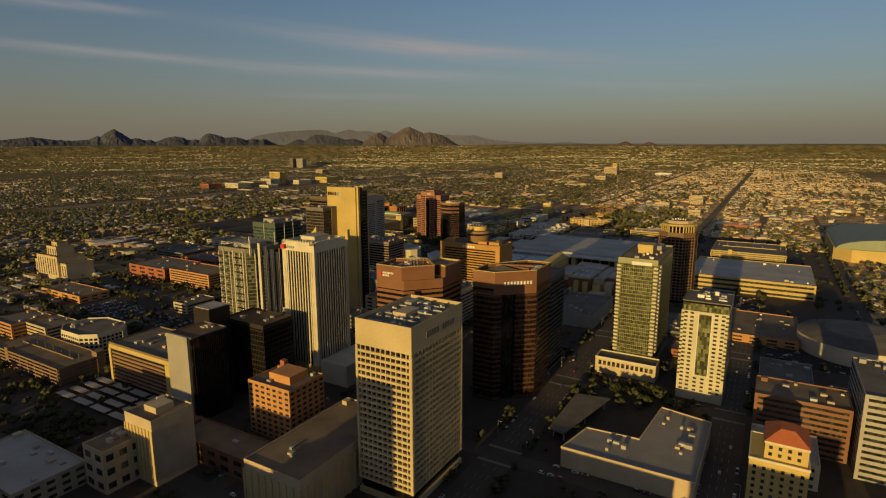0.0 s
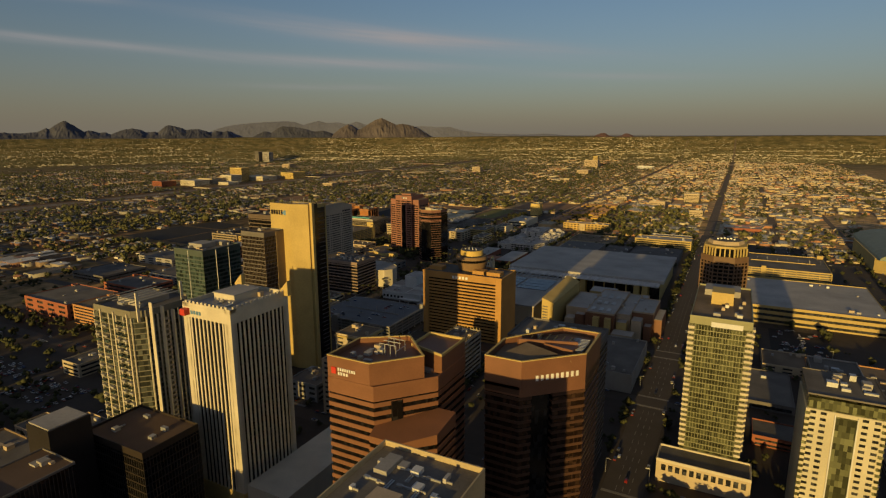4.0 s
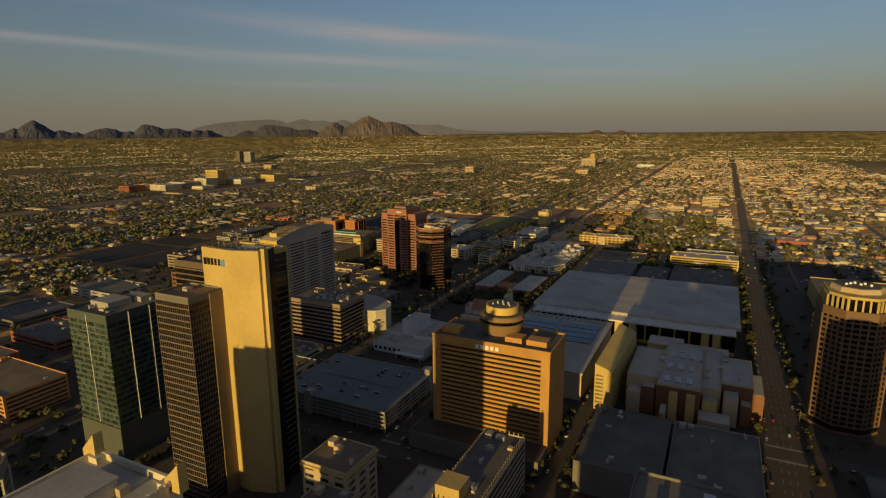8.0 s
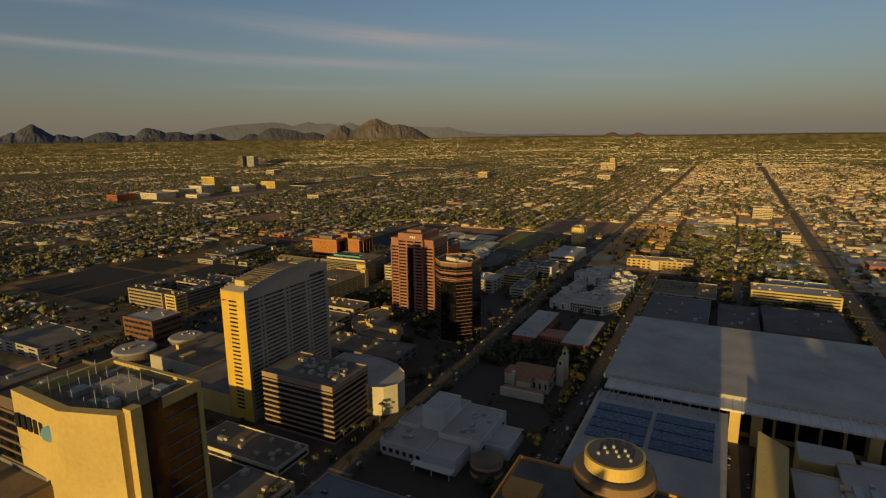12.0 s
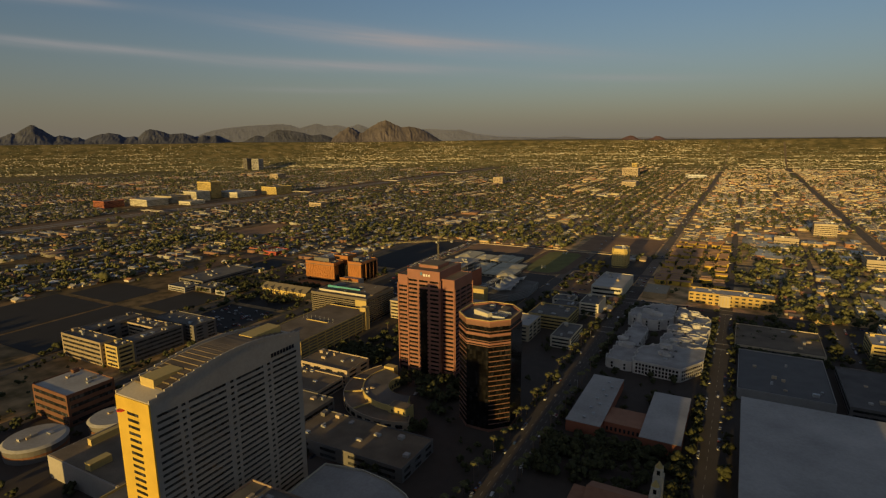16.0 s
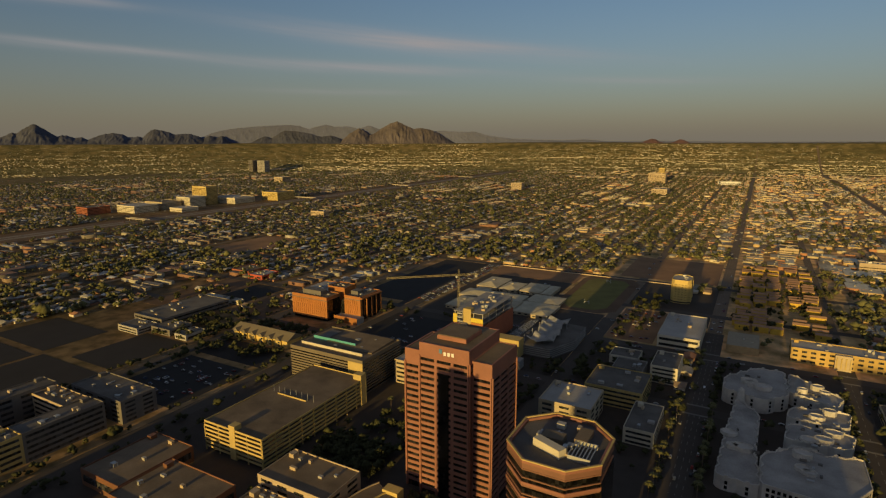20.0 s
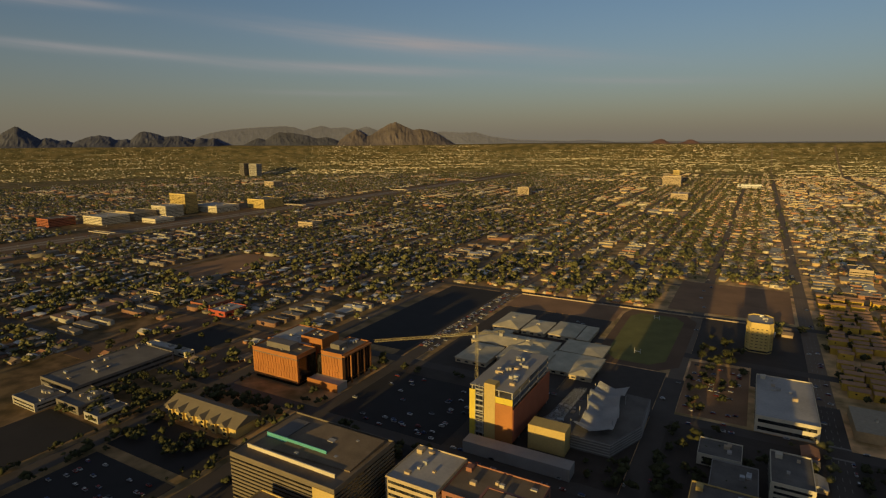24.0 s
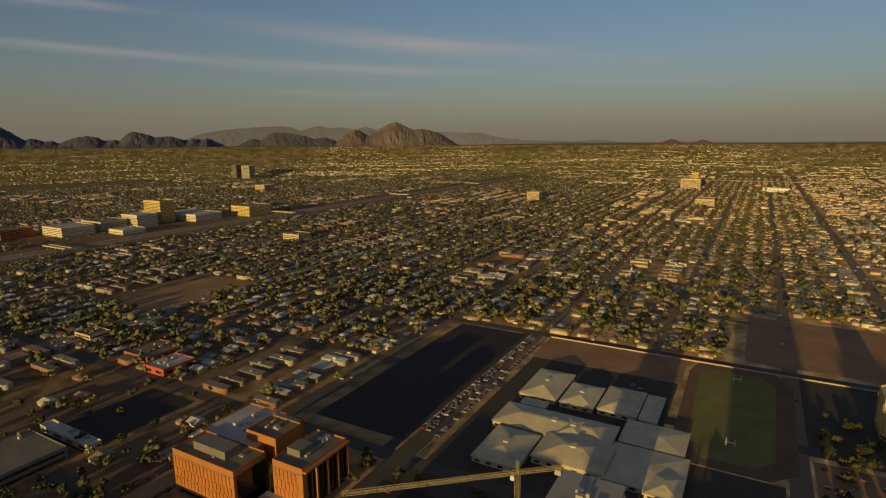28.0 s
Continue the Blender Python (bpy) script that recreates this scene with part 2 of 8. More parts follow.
def ring(parent, name, m, poly, d_in, d_out, z0, z1, label=""):
    """A band that runs round a plan outline, from d_in inside it to d_out outside."""
    off, n = origin(parent), len(poly)
    key = (m.name, tuple(poly), d_in, d_out, round(z1 - z0, 2))
    if key not in RINGS:
        a, b = offset(poly, -d_in), offset(poly, d_out)
        x0, y0 = poly[0]
        h = z1 - z0
        v = [(x - x0, y - y0, z) for pts in (a, b) for z in (0, h) for x, y in pts]
        f = []
        for i in range(n):
            j = (i + 1) % n
            f += [(2 * n + i, 2 * n + j, 3 * n + j, 3 * n + i), (j, i, n + i, n + j), (n + i, 3 * n + i, 3 * n + j, n + j), (i, j, 2 * n + j, 2 * n + i)]
        RINGS[key] = mesh_of(name, v, f, m)
    ob = child(new(name, RINGS[key]), parent)
    ob.location = Vector((poly[0][0], poly[0][1], z0)) - off
    return tagged(ob, label) if label else ob


def rect(x0, x1, y0, y1):
    return [(x0, y0), (x1, y0), (x1, y1), (x0, y1)]


def ribs(parent, name, m, poly, spacing, width, d_in, d_out, z0, z1, edges=None, corners=True):
    """Upright pieces along the sides of a plan outline."""
    n = len(poly)
    for i in range(n):
        if edges is not None and i not in edges:
            continue
        a, b = Vector(poly[i]), Vector(poly[(i + 1) % n])
        e = b - a
        k = max(1, round(e.length / spacing))
        ang = math.atan2(e.y, e.x)
        nn = Vector((e.y, -e.x)).normalized()
        for j in range(0 if corners else 1, k if not corners else k + 1):
            c = a + e * (j / k) + nn * ((d_out - d_in) / 2)
            bar(parent, name, m, c.x - width / 2, c.x + width / 2, c.y - (d_in + d_out) / 2, c.y + (d_in + d_out) / 2, z0, z1, rz=ang)


def roof_units(parent, x0, x1, y0, y1, z, k, seed, big=1.0, m=None):
    r = random.Random(seed)
    for i in range(k):
        w, d, h = r.uniform(1.5, 5) * big, r.uniform(1.5, 4) * big, r.uniform(1.0, 2.6) * big
        x, y = r.uniform(x0 + w, x1 - w), r.uniform(y0 + d, y1 - d)
        u = bar(parent, "roof_unit", m or r.choice((STEEL, GREYC, ROOFW, TAN)), x, x + round(w), y, y + round(d), z, z + round(h * 2) / 2)
        if i % 4 == 0 and z > 14 and y < 1150:
            bar(u, "duct", STEEL, x + 0.3, x + 1.0, y + round(d), y + round(d) + 4, z + 0.2, z + 0.9)


def base_ob(name, label, category, poly, group=""):
    xs, ys = [p[0] for p in poly], [p[1] for p in poly]
    return thing(name, label, category, ((min(xs) + max(xs)) / 2, (min(ys) + max(ys)) / 2, 0.0), group)


def crown(b, poly, z, wall, roof, ph=1.2, th=0.5):
    prism(b, "roof", roof, offset(poly, -th - 0.02), z - 0.4, z)
    ring(b, "parapet", wall, poly, th, 0.0, z - 0.4, z + ph)


def banded(name, label, poly, h, wall, core, fh=3.9, bh=1.9, depth=0.35, base=5.0, top=3.0, roof=ROOFG, units=6, rib=None, seed=1, cat="office building", ph=1.2):
    """A building of glass storeys between solid bands that run round it."""
    b = base_ob(name, label, cat, poly)
    prism(b, "glass_core", core, offset(poly, -depth), 0.0, h - 1.0)
    ring(b, "plinth", wall, poly, depth + 0.3, 0.05, 0.0, base * 0.35)
    z = base
    while z < h - top - 0.5:
        ring(b, "spandrel", wall, poly, depth + 0.3, 0.0, z, z + bh)
        z += fh
    ring(b, "top_band", wall, poly, depth + 0.3, 0.02, h - top, h - 0.4)
    if rib:
        sp, w, d, rm = rib
        ribs(b, "pier", rm, poly, sp, w, depth, d, base, h - top)
    crown(b, poly, h, wall, roof, ph)
    xs, ys = [p[0] for p in poly], [p[1] for p in poly]
    roof_units(b, min(xs) + 4, max(xs) - 4, min(ys) + 4, max(ys) - 4, h, units, seed)
    return b


def lowrise(x0, x1, y0, y1, h, wall=TAN, roof=ROOFG, floors=None, units=4, seed=0, name="office_block", label="low flat-roofed stucco building with small windows", cat="building", win=True, ph=0.9, wk=6, band=False):
    """A flat-roofed block with a parapet, rows of windows with sills, and plant on the roof."""
    poly = rect(x0, x1, y0, y1)
    b = base_ob(name, label, cat, poly)
    prism(b, "wall", wall, poly, 0.0, h - 0.42)
    crown(b, poly, h, wall, roof, ph, 0.4)
    floors = floors or max(1, round((h - 1) / 4.0))
    if win:
        fh = (h - 0.5) / floors
        for i in range(floors):
            z = i * fh + fh * 0.32
            for a, c, side in ((x0, x1, "w"), (y0, y1, "s" if (x0 + x1) / 2 < -0.55 * (y0 - 200) else "n")):
                k = 1 if band else max(2, min(wk if x0 > -500 or y0 < 1100 and x0 > -900 else 4, int((c - a) / (48 / wk))))
                s = (c - a) / k
                for j in range(k):
                    p = a + s * (j + 0.22) if not band else a + 2
                    q = p + s * 0.56 if not band else c - 2
                    if side == "w":
                        bar(b, "window_band" if band else "window", GLASSW, p, q, y0 - 0.08, y0 + 0.1, z, z + fh * 0.45)
                    elif side == "s":
                        bar(b, "window_band" if band else "window", GLASSW, x1 - 0.1, x1 + 0.08, p, q, z, z + fh * 0.45)
                    else:
                        bar(b, "window_band" if band else "window", GLASSW, x0 - 0.08, x0 + 0.1, p, q, z, z + fh * 0.45)
    if h > 9:
        bar(b, "stair_house", wall, x0 + 3, x0 + 7, y1 - 9, y1 - 4, h, h + 2.8)
    roof_units(b, x0 + 2, x1 - 2, y0 + 2, y1 - 2, h, units, seed + int(abs(x0) + abs(y0)))
    return b

# ================= ground, roads, far rim =================
def ramp(r):
    """Height of the far plain, which climbs to the horizon round the valley."""
    if r < 5000:
        return 0.0
    return 186.0 * ((min(r, 5700) - 5000) / 700.0) ** 1.25 + max(0, r - 5700) * 0.02


def ground_material():
    m = bpy.data.materials.new("desert_city_ground")
    m.use_nodes = True
    n, l = m.node_tree.nodes, m.node_tree.links
    b = n["Principled BSDF"]
    b.inputs["Roughness"].default_value = 0.95
    b.inputs["Specular IOR Level"].default_value = 0.15
    g = n.new("ShaderNodeNewGeometry")

    def nz(scale, det):
        t = n.new("ShaderNodeTexNoise")
        t.inputs["Scale"].default_value, t.inputs["Detail"].default_value = scale, det
        l.new(g.outputs["Position"], t.inputs["Vector"])
        return t.outputs[0]

    def rampnode(v, stops):
        c = n.new("ShaderNodeValToRGB")
        for i, (p, col) in enumerate(stops):
            e = c.color_ramp.elements[i] if i < 2 else c.color_ramp.elements.new(p)
            e.position, e.color = p, (*col, 1)
        l.new(v, c.inputs[0])
        return c.outputs[0]

    a = rampnode(nz(0.06, 6.0), [(0.36, (0.17, 0.12, 0.055)), (0.64, (0.46, 0.30, 0.155)), (0.5, (0.31, 0.205, 0.105))])
    d = rampnode(nz(0.006, 4.0), [(0.35, (0.65, 0.7, 0.6)), (0.65, (1.15, 1.05, 0.95))])
    x = n.new("ShaderNodeMix")
    x.data_type, x.blend_type = "RGBA", "MULTIPLY"
    x.inputs[0].default_value = 1.0
    l.new(a, x.inputs[6])
    l.new(d, x.inputs[7])
    # the far valley turns tree and lawn green, darkened to offset its sun-facing slope
    ln = n.new("ShaderNodeVectorMath")
    ln.operation = "LENGTH"
    l.new(g.outputs["Position"], ln.inputs[0])
    mr = n.new("ShaderNodeMapRange")
    mr.inputs[1].default_value, mr.inputs[2].default_value = 2800 * SCALE, 5100 * SCALE
    l.new(ln.outputs["Value"], mr.inputs[0])
    y = n.new("ShaderNodeMix")
    y.data_type = "RGBA"
    l.new(mr.outputs[0], y.inputs[0])
    green = rampnode(nz(0.02, 5.0), [(0.38, (0.10, 0.088, 0.032)), (0.66, (0.235, 0.18, 0.075))])
    l.new(green, y.inputs[7])
    # ground is scaled darker north, brighter south; the southern haze glow is in it
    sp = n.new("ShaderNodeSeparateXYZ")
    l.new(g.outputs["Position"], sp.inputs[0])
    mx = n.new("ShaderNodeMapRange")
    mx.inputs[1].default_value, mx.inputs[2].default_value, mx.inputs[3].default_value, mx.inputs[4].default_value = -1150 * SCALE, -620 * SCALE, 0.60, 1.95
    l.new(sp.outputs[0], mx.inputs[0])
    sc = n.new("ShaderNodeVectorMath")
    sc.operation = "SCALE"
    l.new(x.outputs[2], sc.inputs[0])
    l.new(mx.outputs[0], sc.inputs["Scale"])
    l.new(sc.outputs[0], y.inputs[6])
    l.new(y.outputs[2], b.inputs["Base Color"])
    return m


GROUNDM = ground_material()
radii = [0, 250, 500, 800, 1200, 1700, 2300, 3000, 3600, 4300, 5000] + [5000 + 35 * i for i in range(1, 29)]
SEG = 240
gv, gf = [(0, 0, 0)], []
for r in radii[1:]:
    for k in range(SEG):
        a = 2 * math.pi * k / SEG
        gv.append((r * math.sin(a), r * math.cos(a), ramp(r) + (noise.noise((8 * math.sin(a), 8 * math.cos(a), r / 900)) * 8 * min(1, max(0, (r - 5000) / 700)))))
for k in range(SEG):
    gf.append((0, 1 + (k + 1) % SEG, 1 + k))
for i in range(len(radii) - 2):
    for k in range(SEG):
        p, q = 1 + i * SEG, 1 + (i + 1) * SEG
        gf.append((p + k, p + (k + 1) % SEG, q + (k + 1) % SEG, q + k))
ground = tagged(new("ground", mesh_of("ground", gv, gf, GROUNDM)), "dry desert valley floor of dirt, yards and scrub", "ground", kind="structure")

EW = [110, -12, -140, -275, -392, -512, -632, -885, -1007]
NS = [-60, 60, 190, 314, 452, 594, 705, 1235, 1368, 1520, 1672]
WIDE = {-140: 24, -512: 20, -12: 22, -632: 17, -392: 15, -885: 16, -1007: 18}
EWFAR = [-757, -1130, -1255] + [-1380 - 123 * i for i in range(24)] + [235, 360, 485]
NSFAR = [1830 + 165 * i for i in range(19)]


def reach(c):
    return math.sqrt(max(0, 4990 ** 2 - c * c))


DUSTY = mat("dusty_asphalt", (0.18, 0.132, 0.088), 0.9, size=6, obj=0.1)


def road(name, x0, x1, y0, y1, z, label):
    ob = bar(None, name, DUSTY if "residential" in label else ASPHALT, x0, x1, y0, y1, -0.4, z)
    return tagged(ob, label, "road", kind="structure")


for i, x in enumerate(EW):
    w = WIDE.get(x, 14) / 2
    road("road", x - w, x + w, -900, 1450, 0.06, "straight asphalt street running east between city blocks")
    road("road", x - w * 0.8, x + w * 0.8, 1450, reach(x), 0.06, "sun-bleached residential avenue running east to the horizon")
for x in EWFAR:
    y0 = 1368 if x in (-757, -1130, -1255) else (300 if x < 0 else -300)
    road("road", x - 5, x + 5, y0, reach(x), 0.06, "narrow residential street lined with houses and trees")
for y in NS:
    road("road", -1500, 300, y - 7, y + 7, 0.09, "asphalt cross street between city blocks")
for y in NSFAR:
    road("road", -reach(y), min(500, reach(y)), y - 5, y + 5, 0.09, "narrow residential cross street")
road("road", -512, -392, 843, 857, 0.09, "short asphalt cross street beside the church")
road("road", -632, -392, 1091, 1104, 0.09, "short asphalt cross street")

# the main avenues climb on towards the horizon
def far_strip(x, w, m, label):
    v, f = [], []
    y = reach(x) - 10
    i = 0
    while y < 5640:
        z = ramp(math.hypot(x, y)) + 3.0
        v += [(x - w, y, z), (x + w, y, z), (x + w, y, z - 12), (x - w, y, z - 12)]
        if i:
            k = 4 * i
            f += [(k - 4, k - 3, k + 1, k), (k - 3, k - 2, k + 2, k + 1), (k - 1, k - 4, k, k + 3)]
        y += 30
        i += 1
    tagged(new("road", mesh_of("road", v, f, m)), label, "road", kind="structure")


for x, w in ((-140, 6), (-512, 2.5)):
    far_strip(x, w, DUSTY, "straight avenue running on to the far side of the valley")

# kerbed blocks of pavement between the streets
xs_, ys_ = sorted(EW), sorted(NS)
for a, b in zip(xs_, xs_[1:]):
    for c, d in zip(ys_, ys_[1:]):
        if d > 1400 or a < -1000 or (a < -800 and c > 1200):
            continue
        wa, wb = WIDE.get(a, 14) / 2, WIDE.get(b, 14) / 2
        tagged(bar(None, "pavement", PAVE, a + wa, b - wb, c + 7, d - 7, -0.3, 0.16), "kerbed concrete city block pavement with shade in its dark colour", "pavement", kind="structure")

# lane lines and crosswalks on the nearest streets
for x in (-140, -512, -392, -12):
    lv, lf = [], []
    for off in ((-4, 0, 4) if WIDE[x] > 16 else (0,)):
        for y in range(-100, 2200, 12):
            k = len(lv)
            lv += [(x + off - 0.15, y, 0.068), (x + off + 0.15, y, 0.068), (x + off + 0.15, y + 5, 0.068), (x + off - 0.15, y + 5, 0.068)]
            lf.append((k, k + 1, k + 2, k + 3))
    tagged(new("lane_lines", mesh_of("lane_lines", lv, lf, MARK)), "white painted lane lines on asphalt", "road marking", kind="structure")
for x in (-140, -512, -392, -12):
    w = WIDE[x] / 2
    for y in (314, 452, 594, 705, 1235, 1368):
        for s in (-1, 1):
            tagged(bar(None, "crosswalk", mat("worn_road_paint", (0.22, 0.20, 0.17), 0.85), x - w, x + w, y + s * 9.0 - 1.2, y + s * 9.0 + 1.2, 0.05, 0.11), "pale painted crosswalk at a street corner", "road marking", "crosswalks", "structure")

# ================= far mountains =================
# distance haze is mixed into the brown, dark and far rock as blue-grey
ROCK = mat("hazed_brown_rock", (0.118, 0.100, 0.098), 0.95, size=40, var=0.3, grime=0.3)
ROCKD = mat("hazed_dark_rock", (0.066, 0.071, 0.098), 0.95, size=40, var=0.3, grime=0.3)
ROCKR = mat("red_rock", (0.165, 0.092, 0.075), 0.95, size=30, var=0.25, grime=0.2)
ROCKF = mat("far_haze_rock", (0.105, 0.118, 0.19), 0.95, size=80, var=0.2, grime=0.15)


def range_of(name, label, m, crest, r0, depth, rough=22.0, seed=0):
    """A mountain range: crest is a list of (azimuth in degrees, height)."""
    a0, a1 = crest[0][0], crest[-1][0]
    na, nd = int(abs(a1 - a0) * 14), 14
    az_, hz_ = [c[0] for c in crest][::-1], [c[1] for c in crest][::-1]
    v, f = [], []
    for i in range(na + 1):
        a = a0 + (a1 - a0) * i / na
        top = float(np.interp(a, az_, hz_)) + rough * (0.4 * noise.noise((a * 3.1, 0, seed)) + 0.22 * noise.noise((a * 8.3, 5, seed)))
        for j in range(nd + 1):
            t = j / nd
            r = r0 - depth + depth * t * 1.0
            foot = ramp(r) - 10
            prof = t ** 1.15
            spur = 0.45 - 1.5 * abs(noise.noise((a * 1.3, t * 1.6, seed))) - 0.8 * abs(noise.noise((a * 3.4, t * 3.0, seed + 3)))
            h = foot + max(0.0, top - foot) * prof * (1 + 0.55 * spur * (1 - t)) + rough * 0.35 * noise.noise((a * 4, t * 4, seed + 7)) * (0.3 + 0.7 * t)
            v.append((-r * math.sin(radians(a)), r * math.cos(radians(a)), h))
    for i in range(na):
        for j in range(nd):
            p = i * (nd + 1) + j
            f.append((p, p + nd + 1, p + nd + 2, p + 1))
    ob = new(name, mesh_of(name, v, f, m))
    return tagged(ob, label, "mountain range", kind="structure")


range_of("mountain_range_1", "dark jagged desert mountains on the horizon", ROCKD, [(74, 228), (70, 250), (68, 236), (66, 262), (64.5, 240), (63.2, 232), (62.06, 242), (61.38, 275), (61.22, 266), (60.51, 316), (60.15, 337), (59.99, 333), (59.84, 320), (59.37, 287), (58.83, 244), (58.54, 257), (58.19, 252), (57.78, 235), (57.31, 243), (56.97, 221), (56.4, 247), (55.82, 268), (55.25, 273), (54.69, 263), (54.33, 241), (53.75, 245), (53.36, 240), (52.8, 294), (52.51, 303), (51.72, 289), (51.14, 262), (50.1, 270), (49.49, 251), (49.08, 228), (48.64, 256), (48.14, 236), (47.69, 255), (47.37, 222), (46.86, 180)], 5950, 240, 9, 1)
range_of("mountain_range_2", "distant mountain ridge, pale blue-grey with haze in its colour", ROCKF, [(52, 180), (49.4, 236), (48.2, 284), (47.2, 306), (46.3, 318), (45.55, 326), (44.2, 336), (42.36, 345), (41.67, 335), (40.99, 310), (40.27, 330), (39.55, 349), (38.85, 329), (37.65, 334), (36.94, 313), (35.96, 343), (35.24, 313), (32.79, 281), (29.81, 296), (28.32, 286), (27.03, 287), (25.84, 252), (23.85, 226), (19.93, 208), (18.0, 220), (16.09, 203), (13.29, 180)], 5990, 40, 7, 5)
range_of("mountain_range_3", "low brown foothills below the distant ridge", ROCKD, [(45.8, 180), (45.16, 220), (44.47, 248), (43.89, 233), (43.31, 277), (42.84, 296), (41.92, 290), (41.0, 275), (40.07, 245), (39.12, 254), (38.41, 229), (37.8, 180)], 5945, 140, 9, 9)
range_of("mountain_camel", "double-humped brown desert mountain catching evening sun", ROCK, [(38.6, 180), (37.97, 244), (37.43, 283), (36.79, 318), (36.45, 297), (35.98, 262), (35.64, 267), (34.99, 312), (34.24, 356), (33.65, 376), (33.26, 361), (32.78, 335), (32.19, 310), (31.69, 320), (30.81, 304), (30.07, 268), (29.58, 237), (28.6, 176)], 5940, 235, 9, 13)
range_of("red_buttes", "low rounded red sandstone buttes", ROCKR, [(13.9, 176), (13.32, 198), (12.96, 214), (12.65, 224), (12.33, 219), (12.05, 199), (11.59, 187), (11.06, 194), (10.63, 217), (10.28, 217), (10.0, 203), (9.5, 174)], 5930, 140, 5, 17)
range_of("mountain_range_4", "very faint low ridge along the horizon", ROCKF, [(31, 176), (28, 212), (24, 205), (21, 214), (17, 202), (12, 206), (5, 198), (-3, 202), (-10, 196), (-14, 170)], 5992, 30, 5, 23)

# ================= downtown towers =================
def letters(b, m, face, a0, a1, pos, z, h, k, gap=0.35, skip=(), th=0.3):
    """A row of plain raised blocks in place of a sign's lettering; face w: on a west wall at y=pos, s: on a south wall at x=pos."""
    s = (a1 - a0) / k
    for i in range(k):
        if i in skip:
            continue
        p, q = a0 + s * i, a0 + s * (i + 1 - gap)
        if face == "w":
            bar(b, "sign_block", m, p, q, pos - th, pos + 0.02, z, z + h)
        else:
            bar(b, "sign_block", m, pos - 0.02, pos + th, p, q, z, z + h)


# concrete grid tower
P = rect(-196, -158, 237, 294)
b = banded("bank_tower", "beige concrete office tower with a deep grid of windows", P, 106, mat("warm_concrete", (0.47, 0.375, 0.215), 0.85, size=5, obj=0.03), GLASSB, 3.75, 1.55, 1.5, 9.5, 13.5, ROOFG, 0, (3.5, 0.62, 0.1, MATS["warm_concrete"]), 3, ph=2.0)
q_ = random.Random(77)
bar(b, "roof_house", TAN, -183, -174, 256, 270, 106, 108.4)
bar(b, "roof_house", GREYC, -190, -185, 278, 288, 106, 107.8)
for i in range(30):
    x, y = -192 + 5.6 * (i % 5) + q_.uniform(0, 2), 241 + 8.2 * (i // 5) + q_.uniform(0, 2)
    w, d = q_.choice((1.2, 2, 3)), q_.choice((1.2, 2, 3.5))
    u = bar(b, "roof_unit", (STEEL, ROOFW, GREYC, WHITE)[i % 4], x, x + w, y, y + d, 106, 106 + q_.choice((0.7, 1.1, 1.6)))
    bar(b, "duct", (STEEL, GREYC)[i % 2], x + w, x + w + q_.choice((2, 4)), y + 0.3, y + 0.8, 106, 106.7)
for i in range(5):
    x, y = q_.uniform(-190, -168), q_.uniform(244, 284)
    for k in range(2):
        bar(b, "pipe_run", STEEL, x + 0.8 * k, x + 0.8 * k + 0.35, y, y + 6, 106.1, 106.6)
letters(b, DARKC, "s", 252, 284, -158, 98, 3.4, 11, skip=(5,))

# white ribbed tower
P = rect(-362, -325, 343, 386)
b = base_ob("ribbed_tower", "white ribbed concrete bank tower with dark window slots", "office building", P)
prism(b, "glass_core", GLASSB, offset(P, -0.6), 0, 118)
ribs(b, "rib", WHITEC, P, 3.05, 1.1, 0.7, 0.0, 14, 114, corners=False)
for (x, y) in ((-362, 343), (-325, 343), (-362, 386), (-325, 386)):
    sx, sy = (1 if x < -343 else -1), (1 if y < 365 else -1)
    xa, xb = sorted((x, x + sx * 5.0))
    ya, yb = sorted((y, y + sy * 4.0))
    bar(b, "corner_pier", WHITEC, xa, xb, ya, yb, 0, 122)
ring(b, "crown_band", WHITEC, P, 1.4, 0.02, 114, 120)
crown(b, P, 120, WHITEC, ROOFW, 2.2, 1.0)
bar(b, "penthouse", WHITEC, -354, -338, 358, 376, 120, 124.5)
bar(b, "penthouse_roof", ROOFW, -354.5, -337.5, 357.5, 376.5, 124.5, 125)
roof_units(b, -358, -329, 347, 382, 120, 7, 61)
bar(b, "window_rig", STEEL, -334, -332, 346, 352, 120, 122.4)
for (x, y) in ((-362, 386), (-325, 386)):
    prism(b, "roof_fin", CREAM, [(x - 3, y - 3), (x + 3, y - 3), (x + 3, y), (x - 3, y)], 120, 127, top=lambda a, c, x=x: 129 if a > x else 123)
ribs(b, "roof_tooth", WHITEC, P, 3.05, 1.5, 0.9, 0.0, 122.2, 123.4, edges=(0, 1), corners=False)
bar(b, "sign_panel", SIGNR, -360.5, -356.5, 339.6, 343.1, 115.5, 119)
letters(b, SIGNBL, "w", -355.5, -347, 343, 116, 2.0, 4)
ring(b, "plinth", CREAM, P, 1.4, 0.3, 0, 14)
bar(b, "podium", WHITEC, -324.9, -296, 345, 432, 0, 19, "pale windowless podium hall beside the tower")
bar(b, "podium", WHITEC, -390, -362.2, 348, 380, 0, 16)

